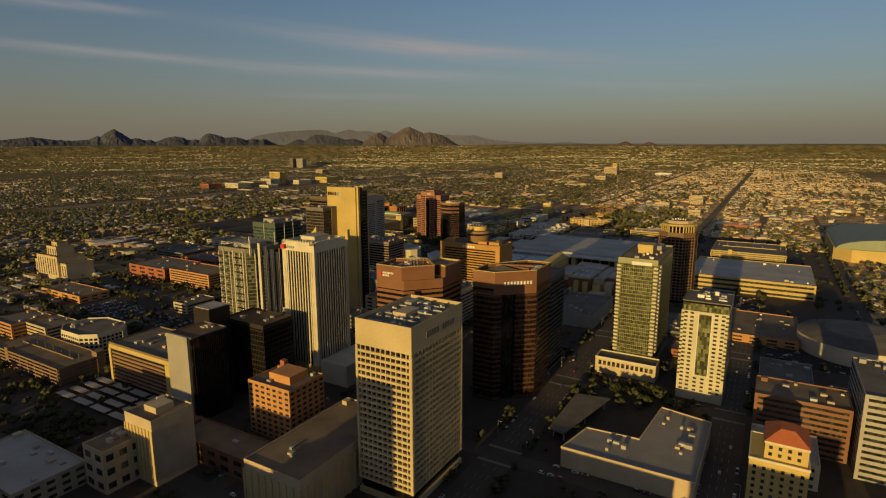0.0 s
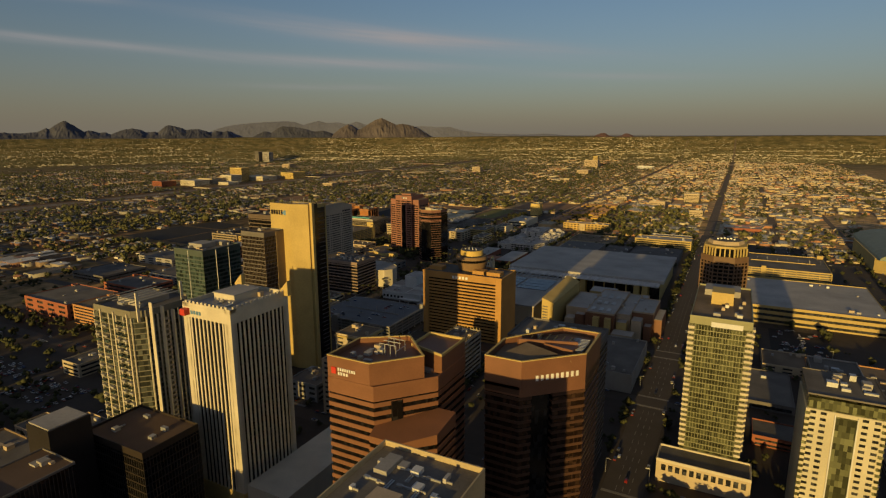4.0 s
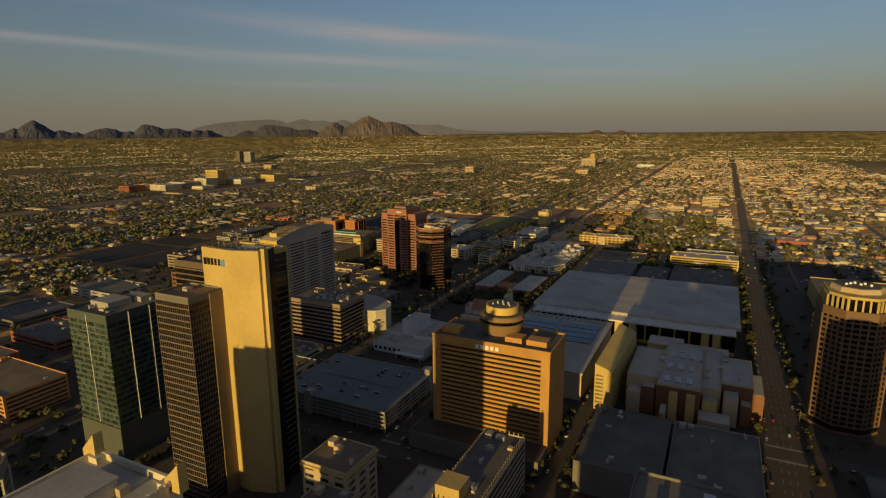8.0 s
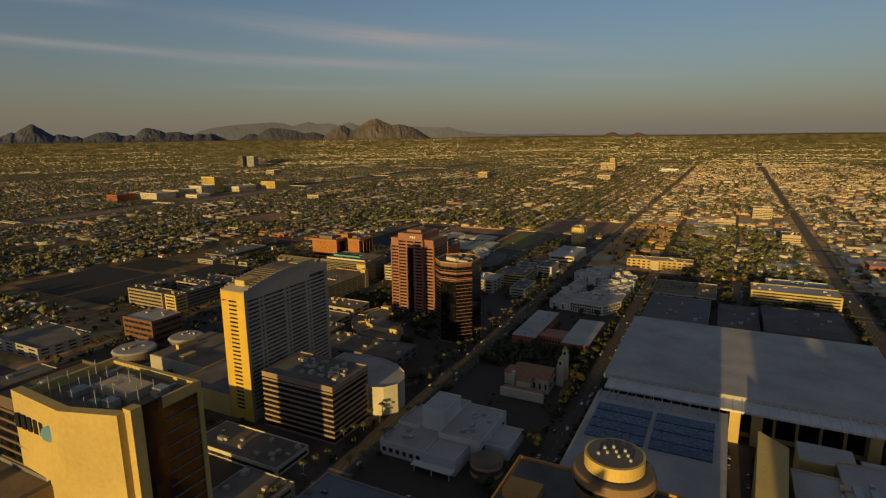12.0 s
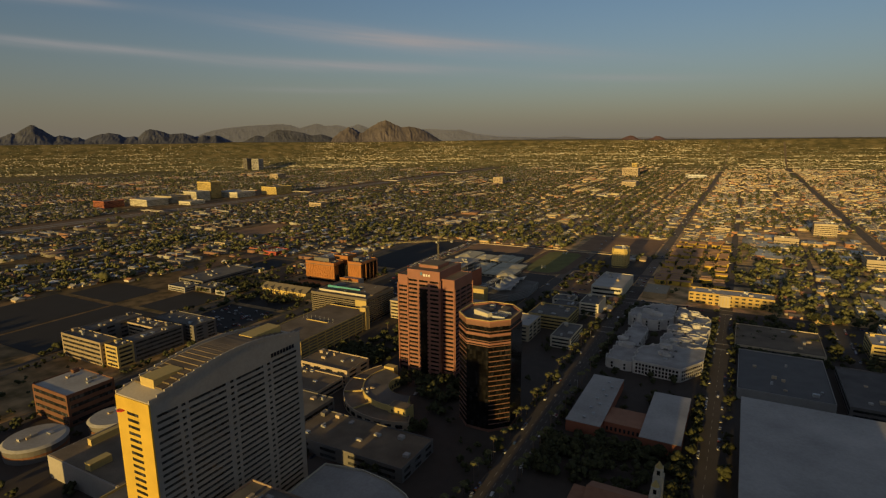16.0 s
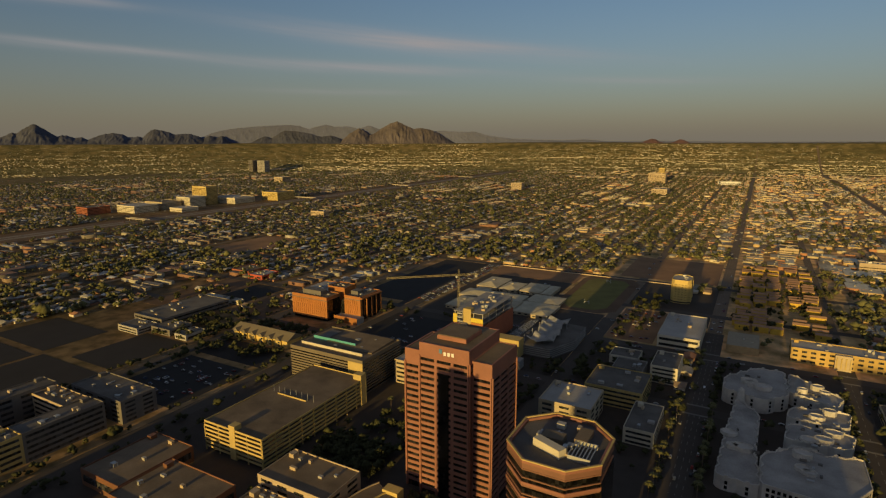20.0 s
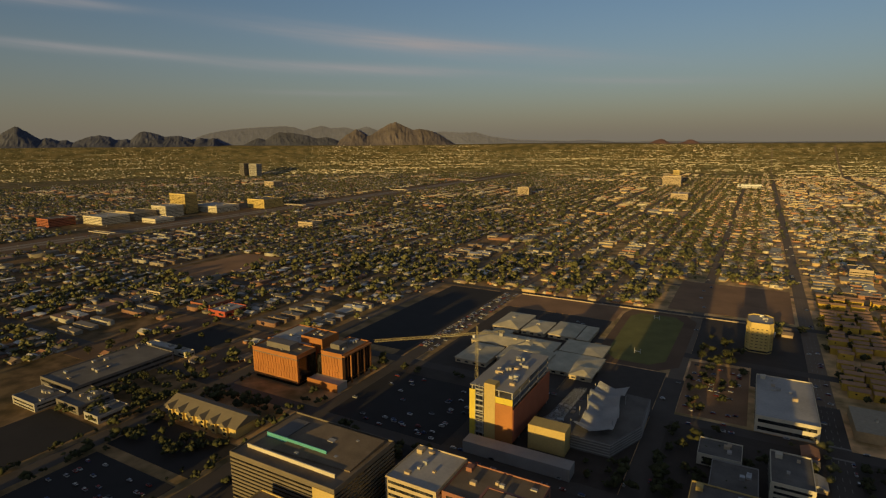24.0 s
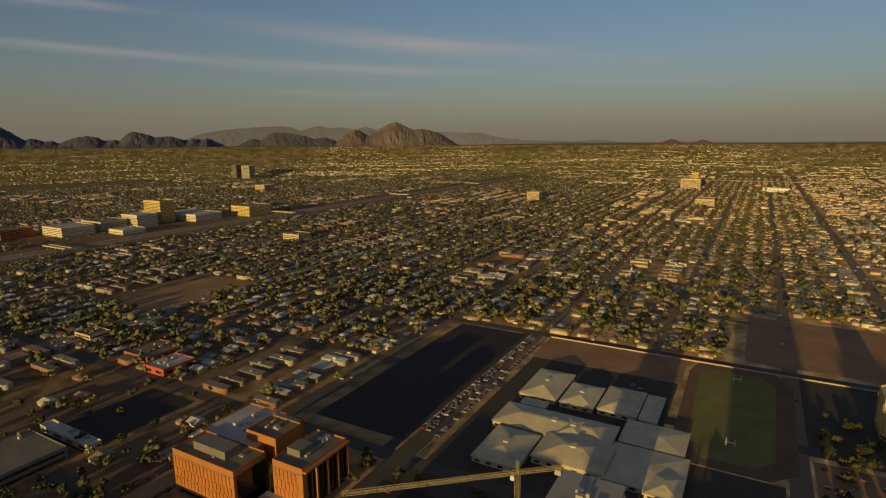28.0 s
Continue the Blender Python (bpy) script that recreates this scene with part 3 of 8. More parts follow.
# tall cream tower with black glass side
P = [(-466, 518.6), (-441, 517), (-425, 522), (-425, 562), (-466, 562)]
b = base_ob("cream_tower", "tall cream concrete bank tower with a folded west wall", "office building", P)
prism(b, "wall", CREAM, [(-466, 518.6), (-441, 517), (-425, 522), (-425, 525), (-441, 519.8), (-466, 521.4)], 0, 153)
prism(b, "glass_side", GLASSB, [(-465, 521.5), (-441, 519.9), (-427.5, 524.3), (-427.5, 547), (-465, 547)], 0, 148.4)
bar(b, "return_wall", CREAM, -466, -464.9, 521.5, 548.5, 0, 151.6)
bar(b, "fin", CREAM, -425.5, -422.5, 524, 527, 0, 154)
bar(b, "slot", GLASSB, -424.9, -424.4, 527, 534, 0, 153)
bar(b, "wall_back", CREAM, -466, -427, 547, 548.5, 0, 151)
for i in range(36):
    bar(b, "spandrel", DARKC, -427.5, -427.2, 534, 547, 8 + 4 * i, 8.5 + 4 * i)
for i in range(18):
    bar(b, "panel_joint", CONCRETE, -466.0, -441.2, 518.3, 518.6, 8 + 8 * i, 8.12 + 8 * i)
prism(b, "roof", ROOFT, [(-464.8, 521.6), (-441, 520), (-427, 524.6), (-427, 546.8), (-464.8, 546.8)], 148.5, 149)
bar(b, "parapet", CREAM, -427.4, -426.6, 525.2, 546.9, 148.4, 151.5)
roof_units(b, -463, -430, 524, 546, 149, 13, 5)
bar(b, "penthouse", TAN, -452, -437, 533, 541, 149, 151.4)
for i in range(20):
    bar(b, "antenna", STEEL, -463 + 1.75 * i, -462.8 + 1.75 * i, 524 + (i * 7) % 21, 524.2 + (i * 7) % 21, 149, 153.5 + (i * 5) % 4)
letters(b, SIGNB, "w", -464, -449.5, 518.0, 143, 4.0, 5, th=0.4)
bm = bmesh.new()
bmesh.ops.create_cone(bm, cap_ends=True, segments=8, radius1=2.3, radius2=2.3, depth=0.5, matrix=pose(18.6 / 2 * 0 - 447.3 + 445.5, -22.2, 145.0, 90, 0, 22.5))
part("sign_emblem", bm, SIGNBL, b)
# its lower annexes
P = rect(-478, -451, 494, 518.3)
b = banded("grid_annex", "dark brown window-grid annex tower with a tan side", P, 129, DARKC, GLASSB, 3.6, 0.7, 0.3, 4, 3.0, ROOFT, 2, (1.7, 0.3, 0.12, mat("umber_metal", (0.13, 0.095, 0.07), 0.7)), 7)
bar(b, "stone_side", mat("ochre_stone", (0.30, 0.22, 0.11), 0.85), -451, -450.5, 508, 518.2, 0, 129)
P = rect(-506, -467, 530, 560)
b = banded("grid_annex", "dark brown window-grid annex tower behind the cream tower", P, 138, mat("umber_metal", (0, 0, 0)), GLASSB, 3.6, 0.9, 0.3, 4, 3.0, ROOFT, 4, None, 8)

# green glass office
P = rect(-582, -541, 503, 549)
b = banded("green_office", "green glass curtain-wall office tower on a grey garage base", P, 103, mat("green_spandrel", (0.10, 0.125, 0.11), 0.4, 0.2), GLASSG, 4.0, 1.3, 0.2, 26, 4.0, ROOFG, 10, None, 9)
for e in (0, 1):
    ribs(b, "fin", WHITE, P, 17.3, 0.5, 0.0, 0.5, 26, 103, edges=(e,), corners=False)
bar(b, "garage_base", mat("grey_green_metal", (0.085, 0.095, 0.085), 0.7), -582.5, -540.5, 502.5, 549.5, 0, 25)
bar(b, "penthouse", GREYC, -575, -556, 515, 532, 103, 107.4)
bar(b, "penthouse", GREYC, -568, -552, 536, 545, 103, 106.6)

# balcony condominium tower
P = [(-438, 337), (-402, 337), (-396, 343), (-396, 372), (-404, 378), (-438, 378)]
b = banded("condo_tower", "grey-green residential tower with balconies on every storey", P, 109, mat("sage_concrete", (0.20, 0.185, 0.14), 0.85), glass("grey_glass", (0.085, 0.09, 0.072), 0.15, 0.4), 3.4, 0.5, 0.4, 14, 3.0, ROOFG, 5, (6.8, 0.7, 0.25, WHITEC), 11, "apartment building")
for i in range(26):
    z = 16 + 3.4 * i
    for x in (-436.5, -428.5, -416, -409.5):
        bar(b, "balcony", (GREYC, GLASSG)[i % 2], x, x + 3.6, 335.2, 337, z, z + 1.0)
    bar(b, "balcony", GREYC, -396, -394.3, 352, 357, z, z + 1.0)
for x in (-431, -418, -405):
    bar(b, "pier", WHITEC, x - 0.5, x + 0.5, 336.2, 337.2, 0, 108)
bar(b, "penthouse", GREYC, -430, -408, 348, 368, 109, 113)
for k in range(6):
    bar(b, "roof_frame", WHITEC, -434 + 5.5 * k, -433.5 + 5.5 * k, 340, 374, 113.2, 113.7)
b.location.x, b.location.y = b.location.x - 5, b.location.y + 4
for k, y in enumerate((346, 353, 360, 367)):
    bar(b, "balcony_fin", WHITEC, -396.2, -393.4, y, y + 0.7, 14 + 5 * k, 116 - 4 * k)
for y in (342, 372):
    bar(b, "roof_blade", WHITEC, -402.5, -401.5, y, y + 1.6, 104, 122)

# black slab with a white end wall, and the dark blocks behind it
b = base_ob("dark_slab", "black glass office slab with a pale stone end wall", "office building", rect(-377, -351, 240, 270))
bar(b, "end_wall", mat("white_stone_panel", (0.30, 0.28, 0.25), 0.7), -377, -353, 239, 241, 0, 67)
prism(b, "glass_core", GLASSB, rect(-377, -351, 241, 272), 0, 65.4)
ribs(b, "mullion", mat("black_metal", (0.035, 0.03, 0.028), 0.5, 0.3), rect(-377, -351, 241, 272), 1.6, 0.3, 0, 0.25, 2, 66, edges=(1,), corners=False)
crown(b, rect(-377, -351, 241, 272), 66, DARKC, mat("brown_roof", (0.13, 0.085, 0.055), 0.95), 0.8)
roof_units(b, -374, -354, 244, 268, 66, 3, 2)
bar(b, "lift_shaft", mat("black_metal", (0, 0, 0)), -390, -371, 272.2, 292, 0, 76)
bar(b, "shaft_roof", ROOFW, -389, -372, 273, 291, 76, 76.6)
P = rect(-383, -336, 294, 326)
b = banded("dark_block", "dark brown glass office block", P, 62, mat("brown_metal", (0.05, 0.038, 0.03), 0.5, 0.3), GLASSB, 4.2, 0.6, 0.2, 3, 2.5, mat("brown_roof", (0, 0, 0)), 4, (1.8, 0.3, 0.1, mat("black_metal", (0.035, 0.03, 0.028), 0.5, 0.3)), 12)

# cream office with dark window bands
P = rect(-480, -396, 252, 300)
b = banded("cream_office", "cream concrete office with long dark sunshade bands", P, 36, mat("umber_panel", (0.20, 0.14, 0.085), 0.8), GLASSB, 3.4, 1.7, 0.5, 4, 3.0, ROOFG, 12, None, 13)
ring(b, "cream_cornice", CREAM, P, 0.3, 0.25, 32, 35.4)
bar(b, "cream_pier", CREAM, -402, -395.8, 251.2, 252.2, 0, 32)
bar(b, "cream_pier", CREAM, -480.2, -477, 251.2, 252.2, 0, 32)
for i in range(7):
    bar(b, "sunshade", BROWNST, -474, -404, 250.6, 251.6, 6.5 + 3.4 * i, 7.1 + 3.4 * i)

# orange brick hotel
P = rect(-309, -269, 254, 288)
b = lowrise(-309, -269, 254, 288, 39, ORANGE, ROOFG, 10, 8, 3, "old_hotel", "orange brick hotel with rows of small windows", "hotel", wk=9)
bar(b, "penthouse", ORANGE, -296, -276, 262, 280, 39, 45)
bar(b, "chimney", BRICK, -304, -300, 280, 284, 39, 46)

# wide tan-roofed hall and pale columned block
b = lowrise(-243, -200, 193, 283, 29, TAN, ROOFT, 3, 3, 4, "city_hall_annex", "wide tan concrete hall with upright slot windows", "public building", win=False)
ribs(b, "column", CREAM, rect(-243, -200, 193, 283), 5.5, 1.4, 0.2, 0.7, 0, 24, edges=(0, 1))
b = lowrise(-331, -304, 178, 206, 42, SAND, ROOFT, 8, 2, 5, "sand_tower", "sand-coloured concrete tower block with column fins", "public building", win=False)
ribs(b, "column", CREAM, rect(-331, -304, 178, 206), 3.4, 0.9, 0.2, 0.6, 4, 36, edges=(0,))
bar(b, "penthouse", SAND, -323, -311, 186, 198, 42, 46)
lowrise(-343, -322, 158, 182, 27, SAND, ROOFT, 3, 2, 6, "sand_block", "sand-coloured concrete annex with slot windows", "public building")
lowrise(-372, -335, 212, 236, 10, BRICK, ROOFT, 2, 2, 6, "brick_arcade", "low brick arcade building", "building")
lowrise(-335, -262, 208, 232, 14, BROWNST, ROOFT, 2, 1, 6, "brick_arcade", "long low brown building with a flat roof", "building")
lowrise(-420, -345, 120, 160, 14, SAND, ROOFW, 3, 9, 8, "sand_block", "sand-coloured flat-roofed annex with plant on the roof", "public building")

# twin brown granite towers with folded corners
MIDP = [(-253, 333), (-228, 333), (-208, 356), (-208, 385), (-230, 385), (-253, 360)]
b = banded("brown_tower", "brown granite office tower with banded windows and folded corners", MIDP, 103, BROWNST, GLASSB, 4.1, 2.1, 0.4, 8, 6.0, ROOFG, 8, None, 15)
prism(b, "crown", BROWNST, [(-253, 333.2), (-230, 333.2), (-213, 352), (-232, 372), (-252.8, 358)], 103, 112)
ring(b, "parapet", BROWNST, [(-253, 333.2), (-230, 333.2), (-213, 352), (-232, 372), (-252.8, 358)], 0.6, 0.05, 112, 114.4)
ring(b, "coping", CREAM, [(-253, 333.2), (-230, 333.2), (-213, 352), (-232, 372), (-252.8, 358)], 0.8, 0.15, 114.4, 114.8)
for x in (-236, -233, -230, -227):
    for y in (350, 358):
        bar(b, "cage_post", STEEL, x, x + 0.3, y, y + 0.3, 112, 117.5)
for y in (350, 354, 358):
    bar(b, "cage_rail", STEEL, -236, -226.7, y, y + 0.3, 117.2, 117.5)
for x in (-236, -227):
    bar(b, "cage_rail", STEEL, x, x + 0.3, 350, 358.3, 114.6, 114.9)
prism(b, "crown", BROWNST, [(-228, 366), (-208.2, 360), (-208.2, 384.8), (-228, 384.8)], 103, 112)
ring(b, "parapet", CREAM, [(-228, 366), (-208.2, 360), (-208.2, 384.8), (-228, 384.8)], 0.7, 0.1, 112, 113.2)
prism(b, "recess", GLASSB, [(-222.5, 338.7), (-219, 342.7), (-222, 346), (-226, 342)], 0, 96)
roof_units(b, -248, -234, 337, 356, 112, 8, 16)
WING = [(-226, 326), (-211, 326), (-199, 338), (-199, 356), (-207.8, 356), (-227.8, 333.2)]
prism(b, "wing_core", GLASSB, offset(WING, -0.4), 0, 84)
for i in range(20):
    ring(b, "spandrel", BROWNST, WING, 0.6, 0.0, 4 + 4.1 * i, 6.1 + 4.1 * i)
prism(b, "wing_roof", BROWNST, WING, 84, 88, top=lambda x, y: 85 + (y - 326) * 0.12)
bar(b, "sign_emblem", SIGNR, -250.5, -248, 332.6, 333.2, 106.5, 109.5)
letters(b, SIGNW, "w", -247, -237, 333.1, 108.2, 1.4, 8)
letters(b, SIGNW, "w", -247, -241, 333.1, 106.2, 1.4, 4)
EYP = [(-197, 384), (-178, 384), (-153, 408), (-153, 441), (-174, 441), (-197, 410)]
NOTCH = [(-197, 384), (-179, 384), (-174, 389), (-181, 396), (-173, 404), (-166, 396.5), (-153, 409), (-153, 441), (-174, 441), (-197, 410)]
b = banded("brown_tower", "brown granite office tower with a deep dark notch", NOTCH, 92, mat("polished_brown_granite", (0.085, 0.044, 0.028), 0.35), glass("bronze_glass", (0.06, 0.034, 0.022), 0.12, 0.5), 4.1, 1.5, 0.4, 8, 3.0, ROOFG, 0, None, 17)
prism(b, "crown", BROWNST, EYP, 88, 103, top=lambda x, y: 103)
prism(b, "notch_glass", GLASSB, [(-180, 396.5), (-175, 391), (-168, 398), (-173, 403)], 0, 91)
ring(b, "parapet", BROWNST, EYP, 0.7, 0.05, 103, 106.2)
ring(b, "coping", CREAM, EYP, 0.9, 0.15, 106.2, 106.7)
prism(b, "roof_plate", ROOFT, offset(EYP, -0.9), 102.9, 103.2)
prism(b, "sloped_plate", ROOFT, [(-193, 390), (-180, 388), (-166, 402), (-184, 408)], 103.2, 106, top=lambda x, y: 104.4 + (y - 386) * 0.12)
prism(b, "roof_wall", BROWNST, [(-190, 411), (-189, 410), (-160, 419), (-160.4, 420)], 103.2, 107.4)
for i in range(6):
    bar(b, "roof_brace", CREAM, -186 + 4 * i, -185.6 + 4 * i, 421, 430, 105, 105.4)
prism(b, "sloped_plate", BROWNST, [(-176, 412), (-160, 408), (-157, 434), (-170, 434)], 103.2, 106, top=lambda x, y: 107 - (y - 408) * 0.1)
for i in range(9):
    bar(b, "louvre", STEEL, -163, -156, 412 + 2 * i, 412.9 + 2 * i, 104.7, 106)
roof_units(b, -192, -158, 392, 432, 103, 10, 18)
letters2 = [(-176 + 1.95 * i, 386.2 + 1.87 * i) for i in range(11)]
for i, (x, y) in enumerate(letters2):
    bar(b, "sign_block", SIGNW, x - 0.75, x + 0.75, y - 0.2, y + 0.2, 95.5, 98.3, rz=radians(43.8))
P = rect(-215, -160, 462, 500)
banded("dark_tower", "dark glass office tower with a rounded corner", P, 88, DARKC, GLASSB, 4.0, 1.0, 0.3, 6, 4, ROOFG, 8, None, 19)

# silver-green glass tower
P = rect(-113, -79, 505, 588)
b = banded("glass_tower", "silver-green glass tower with white balcony corners", P, 103, mat("green_frame", (0.24, 0.235, 0.14), 0.5, 0.2), GLASSY, 3.4, 0.45, 0.2, 17, 4.0, ROOFT, 14, None, 21)
ribs(b, "mullion", MATS["green_frame"], P, 1.7, 0.2, 0.2, 0.1, 17, 99, edges=(0, 1))
for i in range(24):
    z = 18 + 3.4 * i
    for x in (-113.6, -82):
        bar(b, "balcony", WHITEC, x, x + 3.6, 503.6, 509, z, z + 1.5)
    bar(b, "balcony", WHITEC, -79.2, -77.2, 512, 518, z, z + 1.5)
bar(b, "penthouse", CREAM, -103, -90, 540, 556, 103, 111)
bar(b, "penthouse", GREYC, -108, -86, 562, 580, 103, 107)
bar(b, "sign_panel", WHITE, -101, -84, 504.5, 504.9, 98.5, 101.5)
bar(b, "podium", SAND, -124, -72, 486, 504.8, 0, 14)
bar(b, "podium_roof", ROOFD, -123, -73, 487, 504.6, 14, 14.3)
ring(b, "podium_parapet", WHITEC, rect(-124, -72, 486, 504.8), 0.5, 0.1, 13.6, 15.4)
for i in range(12):
    bar(b, "podium_window", GLASSW, -121 + 4 * i, -118.4 + 4 * i, 485.8, 486.1, 8, 12)

# white hotel tower
P = rect(-53, -19, 468, 504)
b = base_ob("white_hotel", "white plaster hotel tower with a tall central glass strip", "hotel", P)
prism(b, "wall", mat("ivory_plaster", (0.52, 0.47, 0.34), 0.8, size=4), P, 0, 74)
prism(b, "glass_top", GLASSY, offset(P, -0.6), 74, 80)
crown(b, P, 82, ROOFG, ROOFG, 0.5)
bar(b, "glass_strip", GLASSY, -40, -31, 467.4, 468, 22, 72)
for s in (-40.6, -31):
    bar(b, "strip_frame", WHITE, s, s + 0.6, 467.1, 468, 21, 73)
for i in range(20):
    z = 8 + 3.35 * i
    for x in (-51, -46.5, -29, -24) + ((-41, -35.5) if i < 4 else ()):
        bar(b, "window", GLASSW, x, x + 2.6, 467.85, 468.2, z, z + 1.5)
    for j in range(8):
        bar(b, "window", GLASSW, -19.2, -18.9, 471 + 4.1 * j, 473.2 + 4.1 * j, z, z + 1.6)
    if i > 3:
        for x in (-53.3, -21):
            bar(b, "balcony", GLASSY, x, x + 2.2, 466.9, 468, z - 0.6, z + 0.6)
roof_units(b, -50, -22, 472, 500, 82, 9, 22, 1.2)
b = lowrise(-46, -20, 504.3, 548, 74, GREYC, ROOFG, 18, 8, 23, "grey_hotel_wing", "grey concrete hotel wing behind the white tower", "hotel", band=True)

# hotel slab with the revolving drum on its roof
P = rect(-369, -284, 626, 664)
b = base_ob("hotel_slab", "ochre concrete hotel slab with long balcony bands and a rooftop drum", "hotel", P)
prism(b, "glass_core", GLASSB, offset(P, -1.4), 0, 74)
for i in range(20):
    z = 9 + 3.2 * i
    bar(b, "balcony_band", HYATTC, -363, -290, 625.6, 627.2, z, z + 1.55)
    bar(b, "balcony_band", HYATTC, -363, -290, 663, 664.4, z, z + 1.55)
for x0, x1 in ((-369, -363), (-290, -284)):
    bar(b, "end_wall", HYATTC, x0, x1, 625.4, 664.6, 0, 75)
bar(b, "top_band", HYATTC, -362.9, -290.1, 625.5, 664.5, 70, 75)
prism(b, "roof", ROOFD, offset(P, -1), 75, 75.4)
for x0, x1 in ((-366, -352), (-303, -289), (-318, -306)):
    bar(b, "penthouse", HYATTC, x0, x1, 634, 644, 75.4, 79)
ring(b, "parapet", HYATTC, P, 0.5, 0.4, 74.9, 76.4)
letters(b, SIGNW, "w", -336, -318, 625.4, 71.2, 2.6, 5)


def drum(parent, name, m, x, y, r0, r1, z0, z1, seg=40, label=""):
    bm = bmesh.new()
    o = origin(parent)
    bmesh.ops.create_cone(bm, cap_ends=True, segments=seg, radius1=r0, radius2=r1, depth=z1 - z0, matrix=Matrix.Translation((x - o.x, y - o.y, (z0 + z1) / 2 - o.z)))
    return part(name, bm, m, parent, label)


drum(b, "drum_stem", HYATTC, -326, 650, 8, 8, 75, 84)
# dish and cap browned: the ribbed tower's shadow is put into their colour
DISH = mat("shaded_drum_concrete", (0.24, 0.15, 0.075), 0.8)
drum(b, "drum_dish", DISH, -326, 650, 13.2, 16, 77, 85)
drum(b, "drum_window", GLASSB, -326, 650, 15.4, 15.4, 85, 87.4)
drum(b, "drum_cap", DISH, -326, 650, 16, 15, 87.4, 90.2)
drum(b, "drum_deck", ROOFD, -326, 650, 14.6, 14.6, 90.2, 90.4)
drum(b, "drum_crown", mat("gilded_concrete", (0.60, 0.42, 0.12), 0.7), -326, 650, 11.4, 11.4, 91, 96)
drum(b, "drum_well", ROOFD, -326, 650, 10.4, 10.4, 96, 96.15)
for i in range(9):
    bar(b, "roof_unit", STEEL, -332 + 1.5 * i, -331 + 1.5 * i, 646 + (i * 5) % 8, 647 + (i * 5) % 8, 96.1, 97.2)
b.scale.z = 1.03
bar(b, "podium", DARKC, -378, -284, 604, 625.3, 0, 12)
bar(b, "podium_roof", PAVE, -377, -285, 605, 625.2, 12, 12.3)

# octagonal banded tower
c = 12
OP = [(-573 + c, 958), (-530 - c, 958), (-530, 958 + c), (-530, 1006 - c), (-530 - c, 1006), (-573 + c, 1006), (-573, 1006 - c), (-573, 958 + c)]
b = banded("octagon_tower", "octagonal tower of dark glass with thin copper-brown bands", OP, 87, mat("copper_rose_band", (0.21, 0.105, 0.07), 0.5), GLASSB, 3.9, 0.6, 0.5, 6, 2.2, ROOFD, 0, None, 25)
bar(b, "glass_front", GLASSB, -560.5, -542.5, 957.6, 958.4, 4, 68)
bar(b, "glass_front", GLASSB, -530.4, -529.6, 970.5, 993.5, 4, 80)
ring(b, "roof_rim", PINKST, OP, 1.7, 0.2, 87.3, 88.6)
ring(b, "rim_walk", CREAM, OP, 0.6, 0.3, 88.6, 89.1)
prism(b, "roof_screen", WHITEC, [(-562, 974), (-548, 968), (-546, 972), (-560, 978)], 87, 91)
for i in range(7):
    bar(b, "roof_frame", STEEL, -545 + 1.6 * i, -544.6 + 1.6 * i, 970, 984, 89, 89.4)
for y in (970, 983.6):
    bar(b, "roof_frame", STEEL, -545, -535, y, y + 0.4, 87, 89.4)
for z in (70, 77):
    ring(b, "deep_band", PINKST, OP, 0.3, 0.25, z, z + 1.5)
for x0, x1, y0, y1, h in ((-562, -550, 979, 990, 3), (-548, -540, 984, 1000, 2.6)):
    bar(b, "penthouse", ROOFT, x0 + 2, x1, y0, y1 - 4, 87, 87 + h)
roof_units(b, -566, -537, 968, 1000, 87, 9, 26)

# pink granite utility tower
b = base_ob("pink_tower", "pink granite office tower with stepped shoulders and a dark centre strip", "office building", rect(-668, -608, 1020, 1066))
for x0, x1, y0, y1, h in ((-655, -621, 1020, 1064, 99), (-668, -655.1, 1024, 1058, 92), (-620.9, -608, 1024, 1062, 92)):
    Q = rect(x0, x1, y0, y1)
    prism(b, "glass_core", GLASSD, offset(Q, -0.6), 0, h - 1)
    z = 4.0
    while z < h - 9:
        ring(b, "spandrel", PINKST, Q, 0.8, 0, z, z + 2.0)
        z += 3.9
    ring(b, "top_band", PINKST, Q, 0.9, 0.05, h - 8.5, h)
    prism(b, "roof", ROOFT, offset(Q, -0.95), h - 0.8, h - 0.3)
    ribs(b, "pier", PINKST, Q, 11.0, 1.8, 0.8, 0.02, 0, h - 8)
bar(b, "glass_strip", GLASSB, -641.5, -634.5, 1019.4, 1020.2, 0, 82)
ph_ = bar(b, "penthouse", PINKST, -648, -628, 1030, 1052, 99, 101.5)
bar(ph_, "penthouse_roof", ROOFT, -647.5, -628.5, 1030.5, 1051.5, 101.5, 101.9)
roof_units(b, -650, -625, 1026, 1060, 99, 5, 27)
b.location.y += 7
b.scale.z = 1.035
letters(b, SIGNW, "w", -638, -630, 1027, 93.5, 2.2, 3)
bar(b, "sign_emblem", SIGNBL, -641, -639, 1026.6, 1027.1, 94.5, 97)

